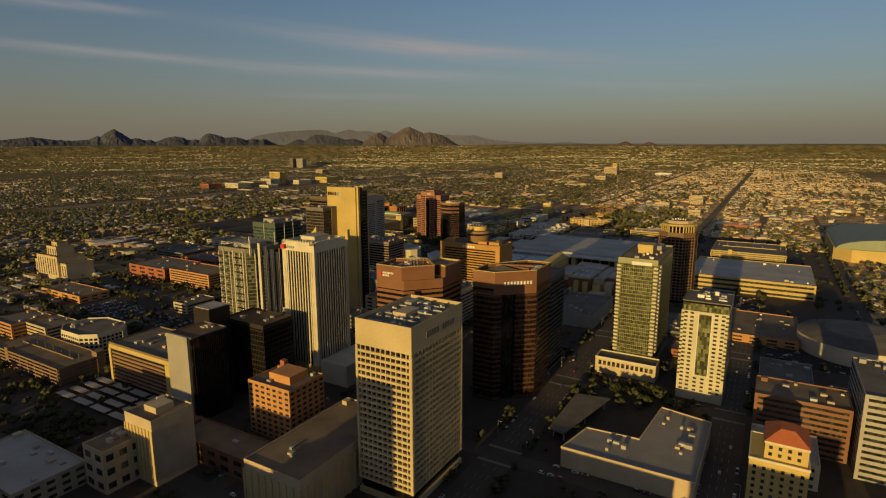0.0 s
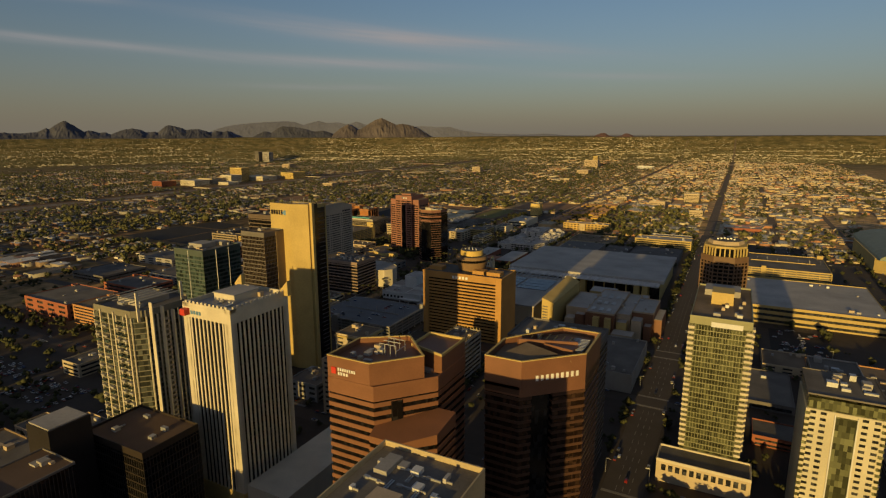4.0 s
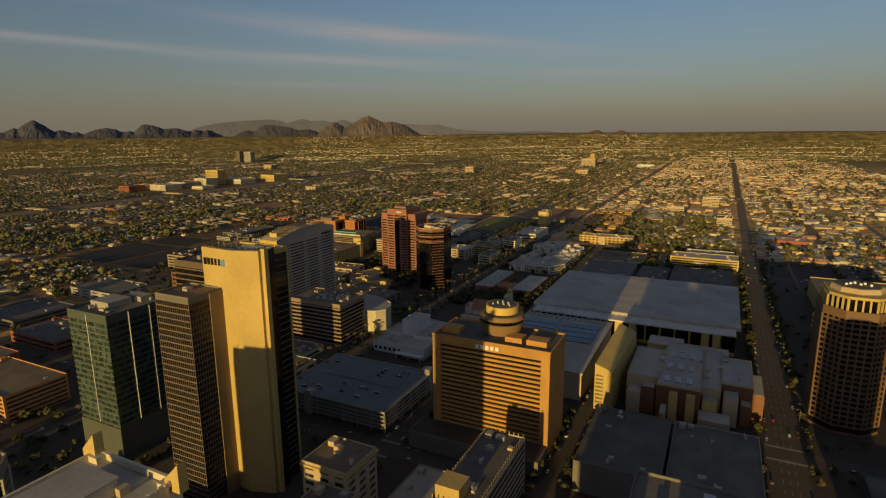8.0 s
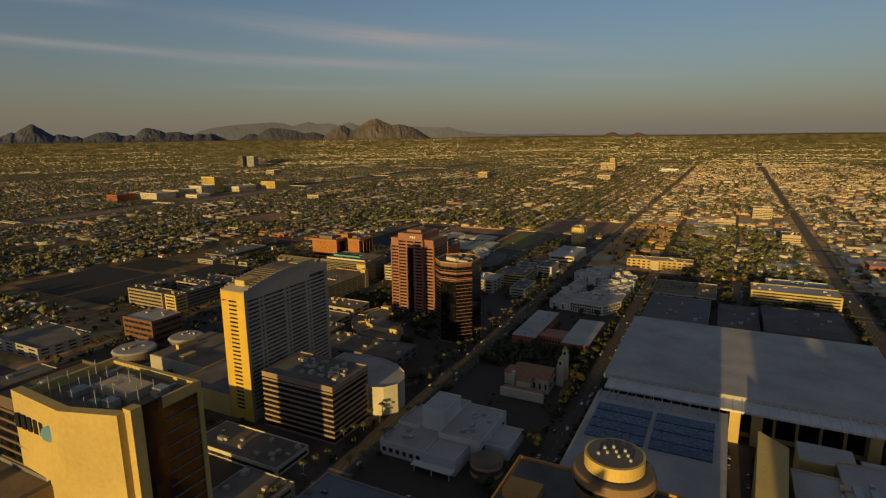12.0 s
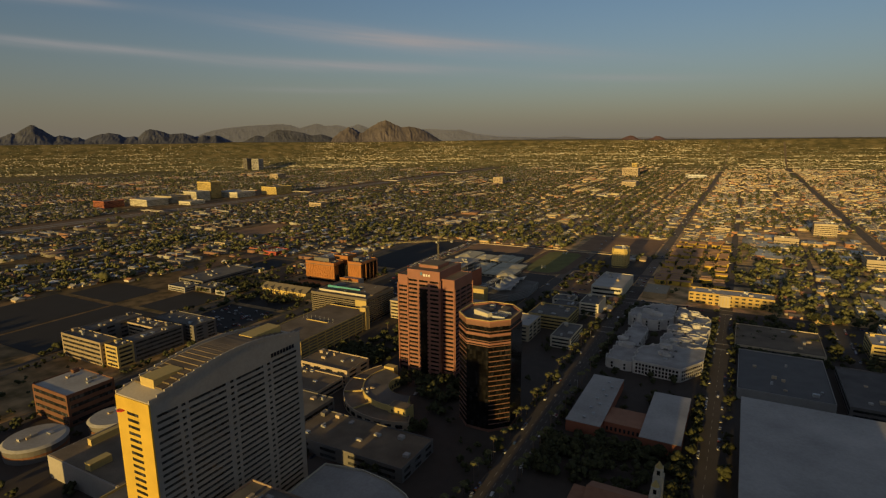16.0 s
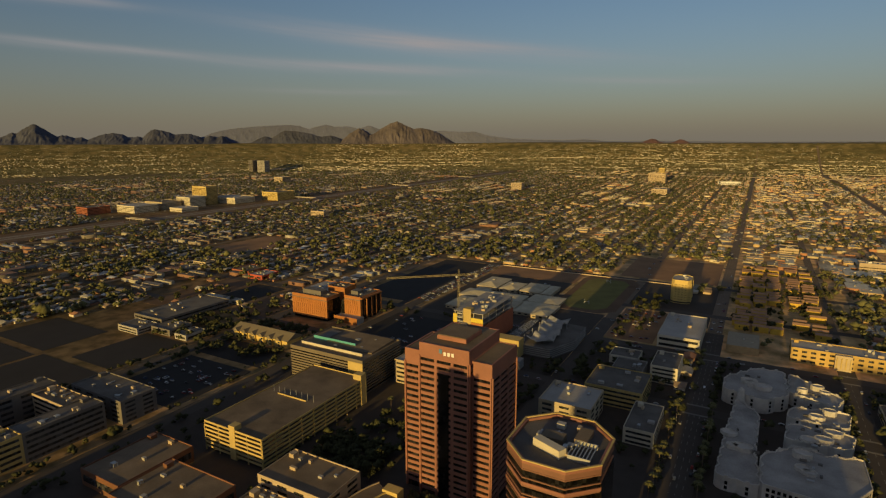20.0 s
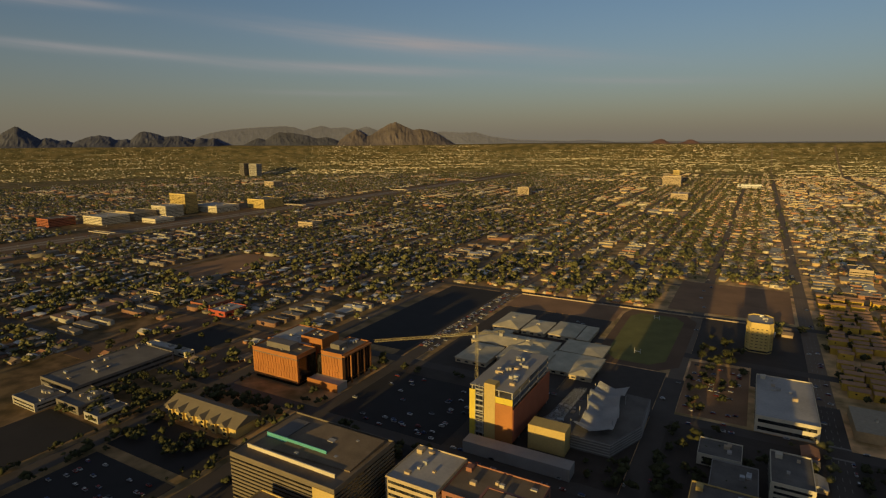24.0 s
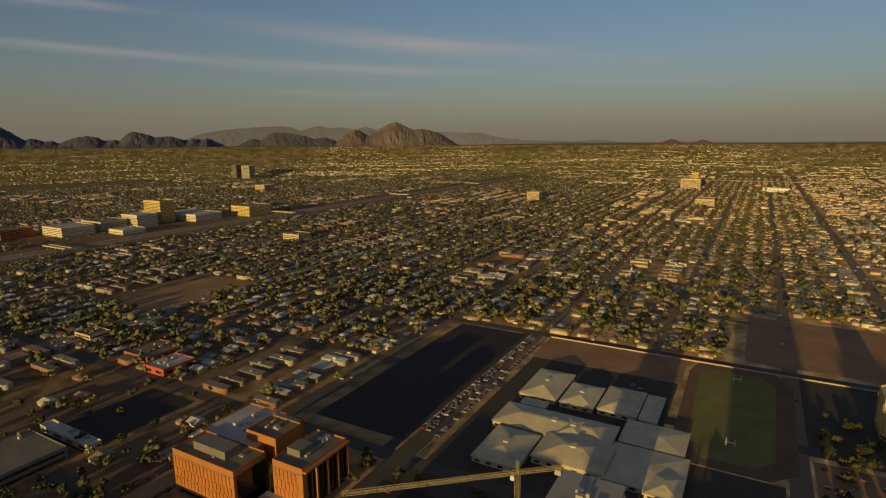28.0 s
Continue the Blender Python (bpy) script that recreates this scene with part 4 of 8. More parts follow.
# convention hotel with the curved roof line
def arch(x, y):
    return 104 + 9.5 * math.sin(math.pi * min(1, max(0, (y - 733) / 112))) ** 0.9
SHM = mat("grey_tan_concrete", (0.36, 0.32, 0.27), 0.85, size=6, obj=0.03)
b = base_ob("hotel_tower", "long grey-tan hotel tower with a curved roof line", "hotel", rect(-637, -613, 738, 836))
n = 24
prof = [(738 + 98 * i / n, arch(0, 738 + 98 * i / n)) for i in range(n + 1)]
o = origin(b)
v = [(x - o.x, y - o.y, z) for x in (-637, -613) for y, z in prof] + [(x - o.x, y - o.y, 0) for x in (-637, -613) for y, z in prof]
f = []
m_ = n + 1
for i in range(n):
    f += [(i, i + 1, m_ + i + 1, m_ + i), (m_ + i, m_ + i + 1, 3 * m_ + i + 1, 3 * m_ + i), (i + 1, i, 2 * m_ + i, 2 * m_ + i + 1)]
f += [(0, m_, 3 * m_, 2 * m_), (m_ - 1, 3 * m_ - 1, 4 * m_ - 1, 2 * m_ - 1)]
child(new("wall", mesh_of("wall", v, f, SHM)), b)
# west end in saturated yellow, the low sun's gold put into its colour
child(new("end_wall", mesh_of("end_wall", [(x - o.x, 737.6 - o.y, z) for x, z in ((-637.2, 0), (-612.8, 0), (-612.8, 105), (-637.2, 105))] + [(x - o.x, 738.4 - o.y, z) for x, z in ((-637.2, 0), (-612.8, 0), (-612.8, 105), (-637.2, 105))], CUBEF, mat("sun_gold_stucco", (0.58, 0.38, 0.055), 0.9))), b)
for i in range(n):
    y, z = prof[i]
    bar(b, "parapet", SHM, -613.5, -612.7, y, y + 98 / n, z - 1, z + 1.3)
    bar(b, "parapet", SHM, -637.3, -636.5, y, y + 98 / n, z - 1, z + 1.3)
for i in range(2, n - 2):
    y, z = prof[i]
    z = max(z, prof[i + 1][1])
    bar(b, "roof_walk", ROOFT, -635, -615, y + 0.1, y + 98 / n - 0.1, z - 0.6, z + 0.25)
for y0, y1 in ((746, 762), (806, 828)):
    bar(b, "roof_house", CREAM, -630, -620, y0, y1, 104, arch(0, (y0 + y1) / 2) + 2.6)
for i in range(27):
    z = 10 + 3.35 * i
    bar(b, "window_band", GLASSW, -629, -621, 737.3, 737.8, z, z + 1.3)
    for y0, y1 in ((741, 752), (754, 756), (758, 780), (783, 785), (787, 806), (809, 811), (813, 832)):
        if y0 + 0 > 0 and z < arch(0, (y0 + y1) / 2) - 7:
            bar(b, "window_band", GLASSW, -613.1, -612.85, y0, y1, z, z + 1.2)
drum(b, "sign_emblem", SIGNR, -633, 737.3, 2.0, 2.0, 98, 98.5, 20)
letters(b, SIGNB, "s", 812, 831, -612.8, 100.5, 2.2, 8)
bar(b, "podium", CREAM, -700, -637.3, 737, 800, 0, 17)
bar(b, "podium_roof", ROOFG, -699, -637.5, 739, 799, 17, 17.3)
ring(b, "podium_parapet", CREAM, rect(-700, -637.4, 737, 800), 0.5, 0.2, 16, 18.4)
bar(b, "podium", SHM, -780, -700.2, 770, 842, 0, 16)
bar(b, "podium_roof", ROOFT, -779, -701, 771, 841, 16, 16.3)
for x0, x1, y0, y1 in ((-740, -734, 772, 786), (-768, -764, 790, 812)):
    bar(b, "podium_block", CREAM, x0, x1, y0, y1, 16, 21)

# banded black office and its round hall
b = banded("striped_office", "black glass office with pale pink stone bands", rect(-602, -535, 739, 783), 44, mat("rose_stone", (0.28, 0.20, 0.15), 0.7), GLASSB, 4.2, 1.5, 0.3, 5, 3, ROOFG, 34, None, 28)
b = thing("round_hall", "white-roofed round hall with plain curved walls", "theater", (-565, 812, 0))
Q = [(-600, 785), (-543, 785), (-527, 792), (-520, 802), (-521, 814), (-528, 826), (-540, 835), (-556, 841), (-575, 843), (-600, 838)]
prism(b, "wall", WHITEC, Q, 0, 23)
prism(b, "roof", ROOFW, offset(Q, -0.6), 23, 23.4)
ring(b, "parapet", WHITEC, Q, 0.5, 0.1, 22.6, 24.4)

# round-topped tower
c = 12
b0 = (-121, -78, 752, 806)
CP = [(b0[0] + c, b0[2]), (b0[1] - c, b0[2]), (b0[1], b0[2] + c), (b0[1], b0[3] - c), (b0[1] - c, b0[3]), (b0[0] + c, b0[3]), (b0[0], b0[3] - c), (b0[0], b0[2] + c)]
b = banded("crowned_tower", "brown granite tower with a stone colonnade crown", CP, 92, mat("tan_brown_granite", (0.16, 0.095, 0.055), 0.6), GLASSB, 3.9, 1.3, 0.6, 6, 5, ROOFG, 0, (4.6, 1.1, 0.05, MATS.get("tan_brown_granite", PINKST)), 29)
IC = offset(CP, -2.5)
prism(b, "crown_core", GLASSB, offset(CP, -4), 92, 100)
ribs(b, "column", CREAM, IC, 4.2, 1.2, 0.2, 0.8, 92, 101)
prism(b, "crown_slab", CREAM, IC, 101, 103)
drum(b, "crown_drum", TAN, -99.5, 779, 17, 16, 103, 106.5, 8)
drum(b, "crown_roof", ROOFD, -99.5, 779, 15, 15, 106.5, 106.8, 8)
for i in range(6):
    bar(b, "roof_unit", STEEL, -108 + 3 * i, -106.4 + 3 * i, 774 + (i * 3) % 7, 776 + (i * 3) % 7, 106.8, 108.2)

# ================= larger low buildings =================
# convention halls
b = thing("convention_hall", "huge white-roofed convention hall with glass and stone front", "convention center", (-270, 960, 0))
prism(b, "wall", CREAM, rect(-366, -170, 880, 1044), 0, 25)
prism(b, "roof", ROOFW, rect(-374, -166, 884, 1046), 25, 29)
prism(b, "canopy", WHITE, rect(-370, -170, 866, 883.9), 24.5, 26)
for i in range(34):
    bar(b, "canopy_beam", WHITE, -369 + 5.9 * i, -368.5 + 5.9 * i, 862, 884, 26, 27.4)
for i in range(14):
    bar(b, "front_glass", GLASSB, -364 + 14 * i, -352 + 14 * i, 879.6, 880.1, 4, 21)
for x in (-282, -268, -200, -190):
    bar(b, "front_pier", CREAM, x, x + 7, 868, 880, 0, 24)
b = thing("convention_hall", "lower convention hall with solar panels on a white roof", "convention center", (-327, 800, 0))
prism(b, "wall", SAND, rect(-372, -284, 724, 860), 0, 23)
prism(b, "roof", ROOFW, rect(-373, -283, 723, 861), 23, 24.5)
for i in range(4):
    for j in range(2):
        bar(b, "solar_panel", SOLAR, -368 + 40 * j, -331 + 40 * j, 790 + 13 * i, 801.5 + 13 * i, 24.6, 25.2)
for i in range(14):
    bar(b, "roof_beam", STEEL, -371 + 6.3 * i, -370.6 + 6.3 * i, 848, 861, 24.5, 26.5)
b = thing("prow_building", "slanted stone-clad building with a gridded glass prow", "convention center", (-262, 760, 0))
prism(b, "wall", CREAM, [(-272, 716), (-258, 714), (-252, 800), (-268, 806)], 0, 40, top=lambda x, y: 34 + (y - 714) * 0.06 + (4 if x < -262 else 0))
for i in range(8):
    bar(b, "louvre", DARKC, -271, -259.5, 715.0, 715.5, 6 + 3.2 * i, 7.2 + 3.2 * i)
b = thing("convention_hall", "stepped brown convention hall with pale roofs", "convention center", (-205, 770, 0))
for i, (x0, x1, y0, y1, h) in enumerate([(-250, -226, 735, 800, 26), (-225.9, -196, 722, 818, 27.5), (-195.9, -182, 735, 820, 25), (-181.9, -160, 745, 800, 27)]):
    prism(b, "wall", (TAN, BROWNST)[i % 2] if i else TAN, rect(x0, x1, y0, y1), 0, h)
    prism(b, "roof", ROOFW, rect(x0 + 0.6, x1 - 0.6, y0 + 0.6, y1 - 0.6), h, h + 0.3)
    ring(b, "parapet", TAN, rect(x0, x1, y0, y1), 0.5, 0.1, h - 0.5, h + 1.1)
for x in (-217, -205):
    bar(b, "front_pier", CREAM, x, x + 6, 716, 722, 0, 24)
for i, (x0, x1, y0, y1, h) in enumerate(((-248, -238, 722, 734.9, 18), (-237.8, -228, 726, 734.9, 22), (-194, -184, 724, 734.9, 20), (-180, -170, 730, 744.9, 22), (-168, -161, 735, 744.9, 16), (-222, -218, 700, 716, 15), (-196, -175, 708, 723.8, 12), (-160, -152, 750, 790, 20), (-244, -214, 818.2, 842, 24), (-210, -176, 820.2, 838, 21))):
    prism(b, "front_block", (TAN, BROWNST, CREAM)[i % 3], rect(x0, x1, y0, y1), 0, h)
    prism(b, "front_roof", ROOFW, rect(x0 + 0.4, x1 - 0.4, y0 + 0.4, y1 - 0.4), h, h + 0.25)
for i in range(9):
    bar(b, "skylight", STEEL, -222 + (i % 3) * 8, -218 + (i % 3) * 8, 730 + 26 * (i // 3), 740 + 26 * (i // 3), 27.8, 28.8)
roof_units(b, -248, -165, 740, 798, 27.6, 14, 31)
b = lowrise(-262, -212, 604, 682, 20, DARKC, ROOFD, 2, 6, 33, "symphony_hall", "dark windowless concert hall with a flat roof", "theater", win=False)
b = lowrise(-210, -158, 602, 690, 16, GREYC, ROOFG, 2, 8, 34, "plaza_hall", "grey low hall with roof plant", "building", win=False)
b = lowrise(-311, -286, 509, 583, 40, GREYC, ROOFD, 10, 8, 35, "narrow_slab", "narrow grey office slab with a fenced dark roof", "office building", band=True)
bar(b, "penthouse", CREAM, -309, -296, 511, 524, 40, 48)
ribs(b, "screen_post", CREAM, rect(-310, -287, 510, 582), 3, 0.5, 0.2, 0.2, 40.5, 43, edges=(0, 1, 2, 3))
b = lowrise(-365, -342, 460, 492, 44, TAN, ROOFG, 11, 2, 36, "old_tower", "tan old brick tower with rows of sash windows", "office building")
b = lowrise(-377, -349, 493, 520, 52, SAND, ROOFT, 12, 3, 37, "old_tower", "yellow ornate old brick tower", "office building")
ring(b, "cornice", CREAM, rect(-377, -349, 493, 520), 0.2, 0.9, 50, 51.4)
lowrise(-345, -312, 500, 560, 20, GREYC, ROOFW, 4, 3, 38, "office_block", "grey office block with a white roof")
lowrise(-410, -380, 470, 500, 14, GREYC, ROOFG, 3, 3, 38)
# parking garage beside the hotel slab
def garage(x0, x1, y0, y1, floors, wall, roof, label, ramp_roof=True, seed=0):
    b = base_ob("parking_garage", label, "parking garage", rect(x0, x1, y0, y1))
    P = rect(x0, x1, y0, y1)
    prism(b, "dark_core", DARKC, offset(P, -2.5), 0, floors * 3.2 - 0.5)
    for i in range(1, floors + 1):
        prism(b, "deck", roof, offset(P, -0.5), i * 3.2 - 0.5, i * 3.2)
        ring(b, "deck_wall", wall, P, 0.4, 0, i * 3.2 - 0.6, i * 3.2 + 0.9)
    ribs(b, "column", wall, P, 13, 0.8, 0.6, -0.05, 0, floors * 3.2 - 0.6)
    bar(b, "stair_tower", wall, x1 - 8, x1 + 0.3, y1 - 7, y1 + 0.3, 0, floors * 3.2 + 5)
    bar(b, "stair_tower", wall, x0 + 26, x0 + 32, y0 - 0.3, y0 + 6, 0, floors * 3.2 + 3.5)
    if ramp_roof:
        bar(b, "ramp_wall", wall, x0 + 14, x1 - 14, (y0 + y1) / 2, (y0 + y1) / 2 + 0.5, floors * 3.2, floors * 3.2 + 1.1)
    for i in range(8):
        bar(b, "light_pole", STEEL, x0 + 8 + i * (x1 - x0 - 16) / 7, x0 + 8.2 + i * (x1 - x0 - 16) / 7, (y0 + y1) / 2 + 2, (y0 + y1) / 2 + 2.2, floors * 3.2, floors * 3.2 + 6)
    return b


garage(-502, -402, 611, 690, 5, GREYC, mat("blue_grey_deck", (0.16, 0.17, 0.18), 0.9), "grey concrete parking garage with an open roof deck")
garage(-820, -762, 995, 1112, 7, CREAM, ROOFT, "cream concrete parking garage with open storeys and roof ramps")
garage(-80, 30, 1040, 1150, 8, CREAM, ROOFG, "cream stepped parking garage beside the hall")
garage(-626, -508, 222, 262, 5, mat("rust_concrete", (0.24, 0.155, 0.095), 0.85), ROOFT, "rust-brown parking garage with open banded storeys")
b = banded("campus_office", "slate-grey office block with fine louvre bands and a tilted roof deck", rect(-857, -772, 1121, 1181), 31.6, mat("slate_louvre", (0.17, 0.14, 0.10), 0.7), GLASSB, 2.6, 1.5, 0.25, 3, 2.4, ROOFT, 5, None, 52)
# cream panel stands for the sunlit part of the grey west face
bar(b, "end_panel", CREAM, -788, -771.8, 1120.4, 1121.2, 0, 30)
prism(b, "tilted_deck", ROOFT, [(-836, 1136), (-776, 1140), (-776, 1176), (-824, 1176)], 31.6, 33, top=lambda x, y: 32.4 + (y - 1136) * 0.05)
bar(b, "roof_wall", WHITEC, -852, -780, 1131, 1131.8, 31.6, 34.2)
bar(b, "teal_screen", mat("teal_metal", (0.10, 0.36, 0.36), 0.5), -851, -800, 1147, 1147.6, 31.6, 35)
bar(b, "roof_well", DARKC, -850, -838, 1150, 1174, 31.6, 32.4)
# white theatre
b = thing("white_theater", "white stepped stucco theater with a tall stage house", "theater", (-465, 785, 0))
for x0, x1, y0, y1, h in ((-482, -464, 774, 803, 25), (-500, -482.1, 770, 800, 12), (-463.9, -432, 765, 815, 14), (-500, -464, 745, 773.9, 10), (-463.9, -440, 742, 764.9, 11), (-431.9, -415, 775, 805, 8), (-482, -464.1, 803.1, 822, 12)):
    prism(b, "wall", WHITE, rect(x0, x1, y0, y1), 0, h)
    prism(b, "roof", ROOFW, rect(x0 + 0.5, x1 - 0.5, y0 + 0.5, y1 - 0.5), h, h + 0.2)
    ring(b, "parapet", WHITE, rect(x0, x1, y0, y1), 0.4, 0.05, h - 0.4, h + 0.9)
roof_units(b, -462, -434, 768, 812, 14.2, 9, 41)
roof_units(b, -498, -466, 748, 772, 10.2, 5, 42, 0.8)
drum(b, "rotunda", WHITEC, -424, 757, 11, 11, 0, 9, 24)
drum(b, "rotunda_band", BROWNST, -424, 757, 11.15, 11.15, 3, 6.5, 24)
drum(b, "rotunda_roof", ROOFT, -424, 757, 11.4, 9.5, 9, 10.4, 24)
for i in range(6):
    bar(b, "window", GLASSW, -498 + 5.4 * i, -495 + 5.4 * i, 744.8, 745.1, 3, 6)
for i in range(5):
    bar(b, "window", GLASSW, -432.1, -431.7, 768 + 9 * i, 773 + 9 * i, 3, 9)
bar(b, "canopy", WHITE, -470, -440, 736, 742, 4.5, 5.2)
for x in (-468, -455, -442):
    bar(b, "canopy_post", WHITE, x, x + 0.6, 736.4, 737, 0, 4.5)
# mission church with two bell towers
b = thing("mission_church", "white mission church with a clay tile roof and bell towers", "church", (-432, 895, 0))
prism(b, "nave", WHITEC, rect(-452, -420, 884, 912), 0, 13)
o = origin(b)
me = mesh_of("roof", [(x - o.x, y - o.y, z) for x, y, z in ((-453, 883, 13), (-419, 883, 13), (-419, 913, 13), (-453, 913, 13), (-453, 898, 19), (-419, 898, 19))], [(0, 1, 5, 4), (2, 3, 4, 5), (1, 2, 5), (3, 0, 4), (3, 2, 1, 0)], TILE)
child(new("roof", me), b)
for x, y, hh in ((-416, 922, 29), (-416, 908, 25)):
    bar(b, "bell_tower", WHITEC, x - 3, x + 3, y - 3, y + 3, 0, hh - 6)
    bar(b, "belfry", WHITEC, x - 2.3, x + 2.3, y - 2.3, y + 2.3, hh - 6, hh - 1)
    for s in (-1, 1):
        bar(b, "belfry_opening", GLASSB, x - 0.9, x + 0.9, y + s * 2.3 - 0.06, y + s * 2.3 + 0.06, hh - 5.2, hh - 2.4)
    drum(b, "tower_cap", CREAM, x, y, 2.4, 0.3, hh - 1, hh + 2.5, 12)
for i in range(6):
    bar(b, "arched_window", GLASSW, -448 + 5 * i, -446.5 + 5 * i, 883.7, 884.1, 4, 9)
    bar(b, "arched_window", GLASSW, -420.1, -419.8, 886 + 4 * i, 887.4 + 4 * i, 4, 9)
prism(b, "west_front", WHITEC, [(-452, 880), (-449, 880), (-449, 884), (-452, 884)], 0, 17)
prism(b, "transept", WHITEC, rect(-446, -434, 876, 883.9), 0, 12)
prism(b, "transept_roof", TILE, rect(-447, -433, 875, 883.8), 12, 15.5, top=lambda x, y: 15.5 if y > 880 else 12.3)
bar(b, "apse", WHITEC, -462, -452.2, 890, 906, 0, 11)
bar(b, "apse_roof", TILE, -462.6, -452.2, 889.4, 906.6, 11, 11.8)
bar(b, "cloister", TILE, -456, -420, 868, 875, 0, 7)
bar(b, "cloister_wall", WHITEC, -457, -419, 866, 868, 0, 7.5)
# parish school, two white-roofed wings round a court
b = thing("parish_school", "red-brick school with two white-roofed wings round a court", "school", (-450, 1030, 0))
for x0, x1, y0, y1, h in ((-491, -465, 988, 1081, 9), (-437, -409, 986, 1067, 9.5), (-464.9, -437.1, 1000, 1012, 8), (-464.9, -437.1, 1013, 1030, 6)):
    prism(b, "wall", BRICK, rect(x0, x1, y0, y1), 0, h)
    prism(b, "roof", ROOFW if h > 8.5 else TILE, rect(x0 - 0.2, x1 + 0.2, y0 - 0.2, y1 + 0.2), h, h + 0.5)
for i in range(9):
    bar(b, "roof_unit", STEEL, -480 + (i * 5) % 9, -478 + (i * 5) % 9, 995 + 9 * i, 997 + 9 * i, 9.5, 11)
for i in range(8):
    bar(b, "window", GLASSW, -463 + 3.2 * i, -461.4 + 3.2 * i, 999.8, 1000.1, 2, 5)
# white rambling village of shops
b = thing("mercado", "white rambling mission-style campus with scalloped roofs round courts", "shopping center", (-450, 1220, 0))
MERC = [
    ([(-464, 1122), (-422, 1118), (-405, 1148), (-405, 1184), (-426, 1178), (-442, 1184), (-464, 1160)], 12),
    ([(-449, 1196), (-411, 1199), (-406, 1221), (-446, 1222)], 10.5),
    ([(-447, 1232), (-409, 1231), (-405, 1258), (-443, 1251)], 11.5),
    ([(-490, 1126), (-466, 1124), (-469, 1164), (-467, 1230), (-482, 1252), (-487, 1190)], 9),
    ([(-493, 1264), (-464, 1254), (-446, 1272), (-448, 1326), (-469, 1324), (-493, 1290)], 12),
    ([(-444, 1286), (-412, 1271), (-406, 1290), (-442, 1328)], 10.5)]
rr = random.Random(44)
MERCW = mat("white_lime_plaster", (0.55, 0.51, 0.45), 0.85, size=2, var=0.25, grime=0.2, obj=0.05)
MERCR = mat("white_membrane", (0.36, 0.335, 0.30), 0.85, size=4, var=0.3, grime=0.3)


def wavy(poly, step, amp, straight=0):
    """A plan outline whose sides, after the first straight ones, swell into shallow round bays."""
    out = []
    for i, p in enumerate(poly):
        a, c = Vector(p), Vector(poly[(i + 1) % len(poly)])
        if i < straight:
            out.append(tuple(a))
            continue
        e = c - a
        k = max(1, round(e.length / step))
        nn = Vector((e.y, -e.x)).normalized()
        for j in range(k):
            for f, d in ((0.0, 0.0), (0.28, amp), (0.72, amp)):
                out.append(tuple(a + e * ((j + f) / k) + nn * d))
    return out


for Q, h in MERC:
    fronts = 3 if len(Q) == 7 else 0
    W = wavy(Q, 13, 1.6, fronts)
    prism(b, "wall", MERCW, W, 0, h)
    prism(b, "roof", MERCR, wavy(offset(Q, -0.7), 13, 1.5, fronts), h, h + 0.2)
    ring(b, "parapet", MERCW, W, 0.5, 0, h - 0.5, h + 1.2)
    for i in range(len(W)):
        (x0, y0), (x1, y1) = W[i], W[(i + 1) % len(W)]
        if math.hypot(x1 - x0, y1 - y0) > 4.5 and (x1 - x0 > 2 or y0 - y1 < -2):
            for z in ((1.6, 5.0, 8.6) if h > 11 else (1.6, 5.0)):
                ribs(b, "arched_window", GLASSB, W, 3.1, 1.8, 0.1, 0.10, z, z + 2.3, edges=(i,), corners=False)
        if i % 3 == 1 and i >= fronts:
            ribs(b, "scallop", MERCW, W, 2.8, 2.2, 0.5, 0.02, h + 1.2, h + 2.2, edges=(i,), corners=False)
    cx, cy = sum(p[0] for p in Q) / len(Q), sum(p[1] for p in Q) / len(Q)
    for k in range(6):
        ux, uy = cx + rr.uniform(-12, 9), cy + rr.uniform(-18, 15)
        bar(b, "roof_unit", (STEEL, ROOFG, DARKC, ROOFG)[rr.randrange(4)], ux, ux + rr.choice((1.5, 2.5, 4)), uy, uy + rr.choice((1.5, 2.5)), h + 0.2, h + 1.5)
    for k in range(3):
        ux, uy, sc = cx + rr.uniform(-9, 9), cy + rr.uniform(-15, 15), rr.uniform(3, 5.5)
        T = [(ux + sc * math.cos(i * 0.785) * 1.3, uy + sc * math.sin(i * 0.785)) for i in range(8)]
        hh = h + rr.choice((1.8, 2.8, 3.8))
        prism(b, "roof_house", MERCW, T, h, hh)
        ring(b, "roof_house_rim", MERCW, T, 0.4, 0.05, hh - 0.2, hh + 0.7)
drum(b, "bell_dome", MERCW, -480, 1256, 4.2, 2.6, 0, 17, 14)
drum(b, "dome_cap", MERCW, -480, 1256, 2.6, 0.4, 17, 19.5, 14)
# long yellow school
b = lowrise(-439, -338, 1396, 1424, 15, mat("yellow_brick", (0.50, 0.34, 0.11), 0.85), ROOFW, 3, 8, 45, "old_school", "long yellow-brick school with three storeys of windows", "school", wk=13)
bar(b, "wing", SAND, -402, -388, 1391, 1395.9, 0, 15.5)
for i in range(4):
    bar(b, "portico_column", CREAM, -401 + 3.8 * i, -400 + 3.8 * i, 1390, 1391, 2, 13)
lowrise(-376, -305, 1108, 1210, 9, GREYC, mat("slate_roof", (0.14, 0.135, 0.125), 0.9), 2, 8, 46, "grey_depot", "long grey depot with a dull flat roof", "building", win=False)
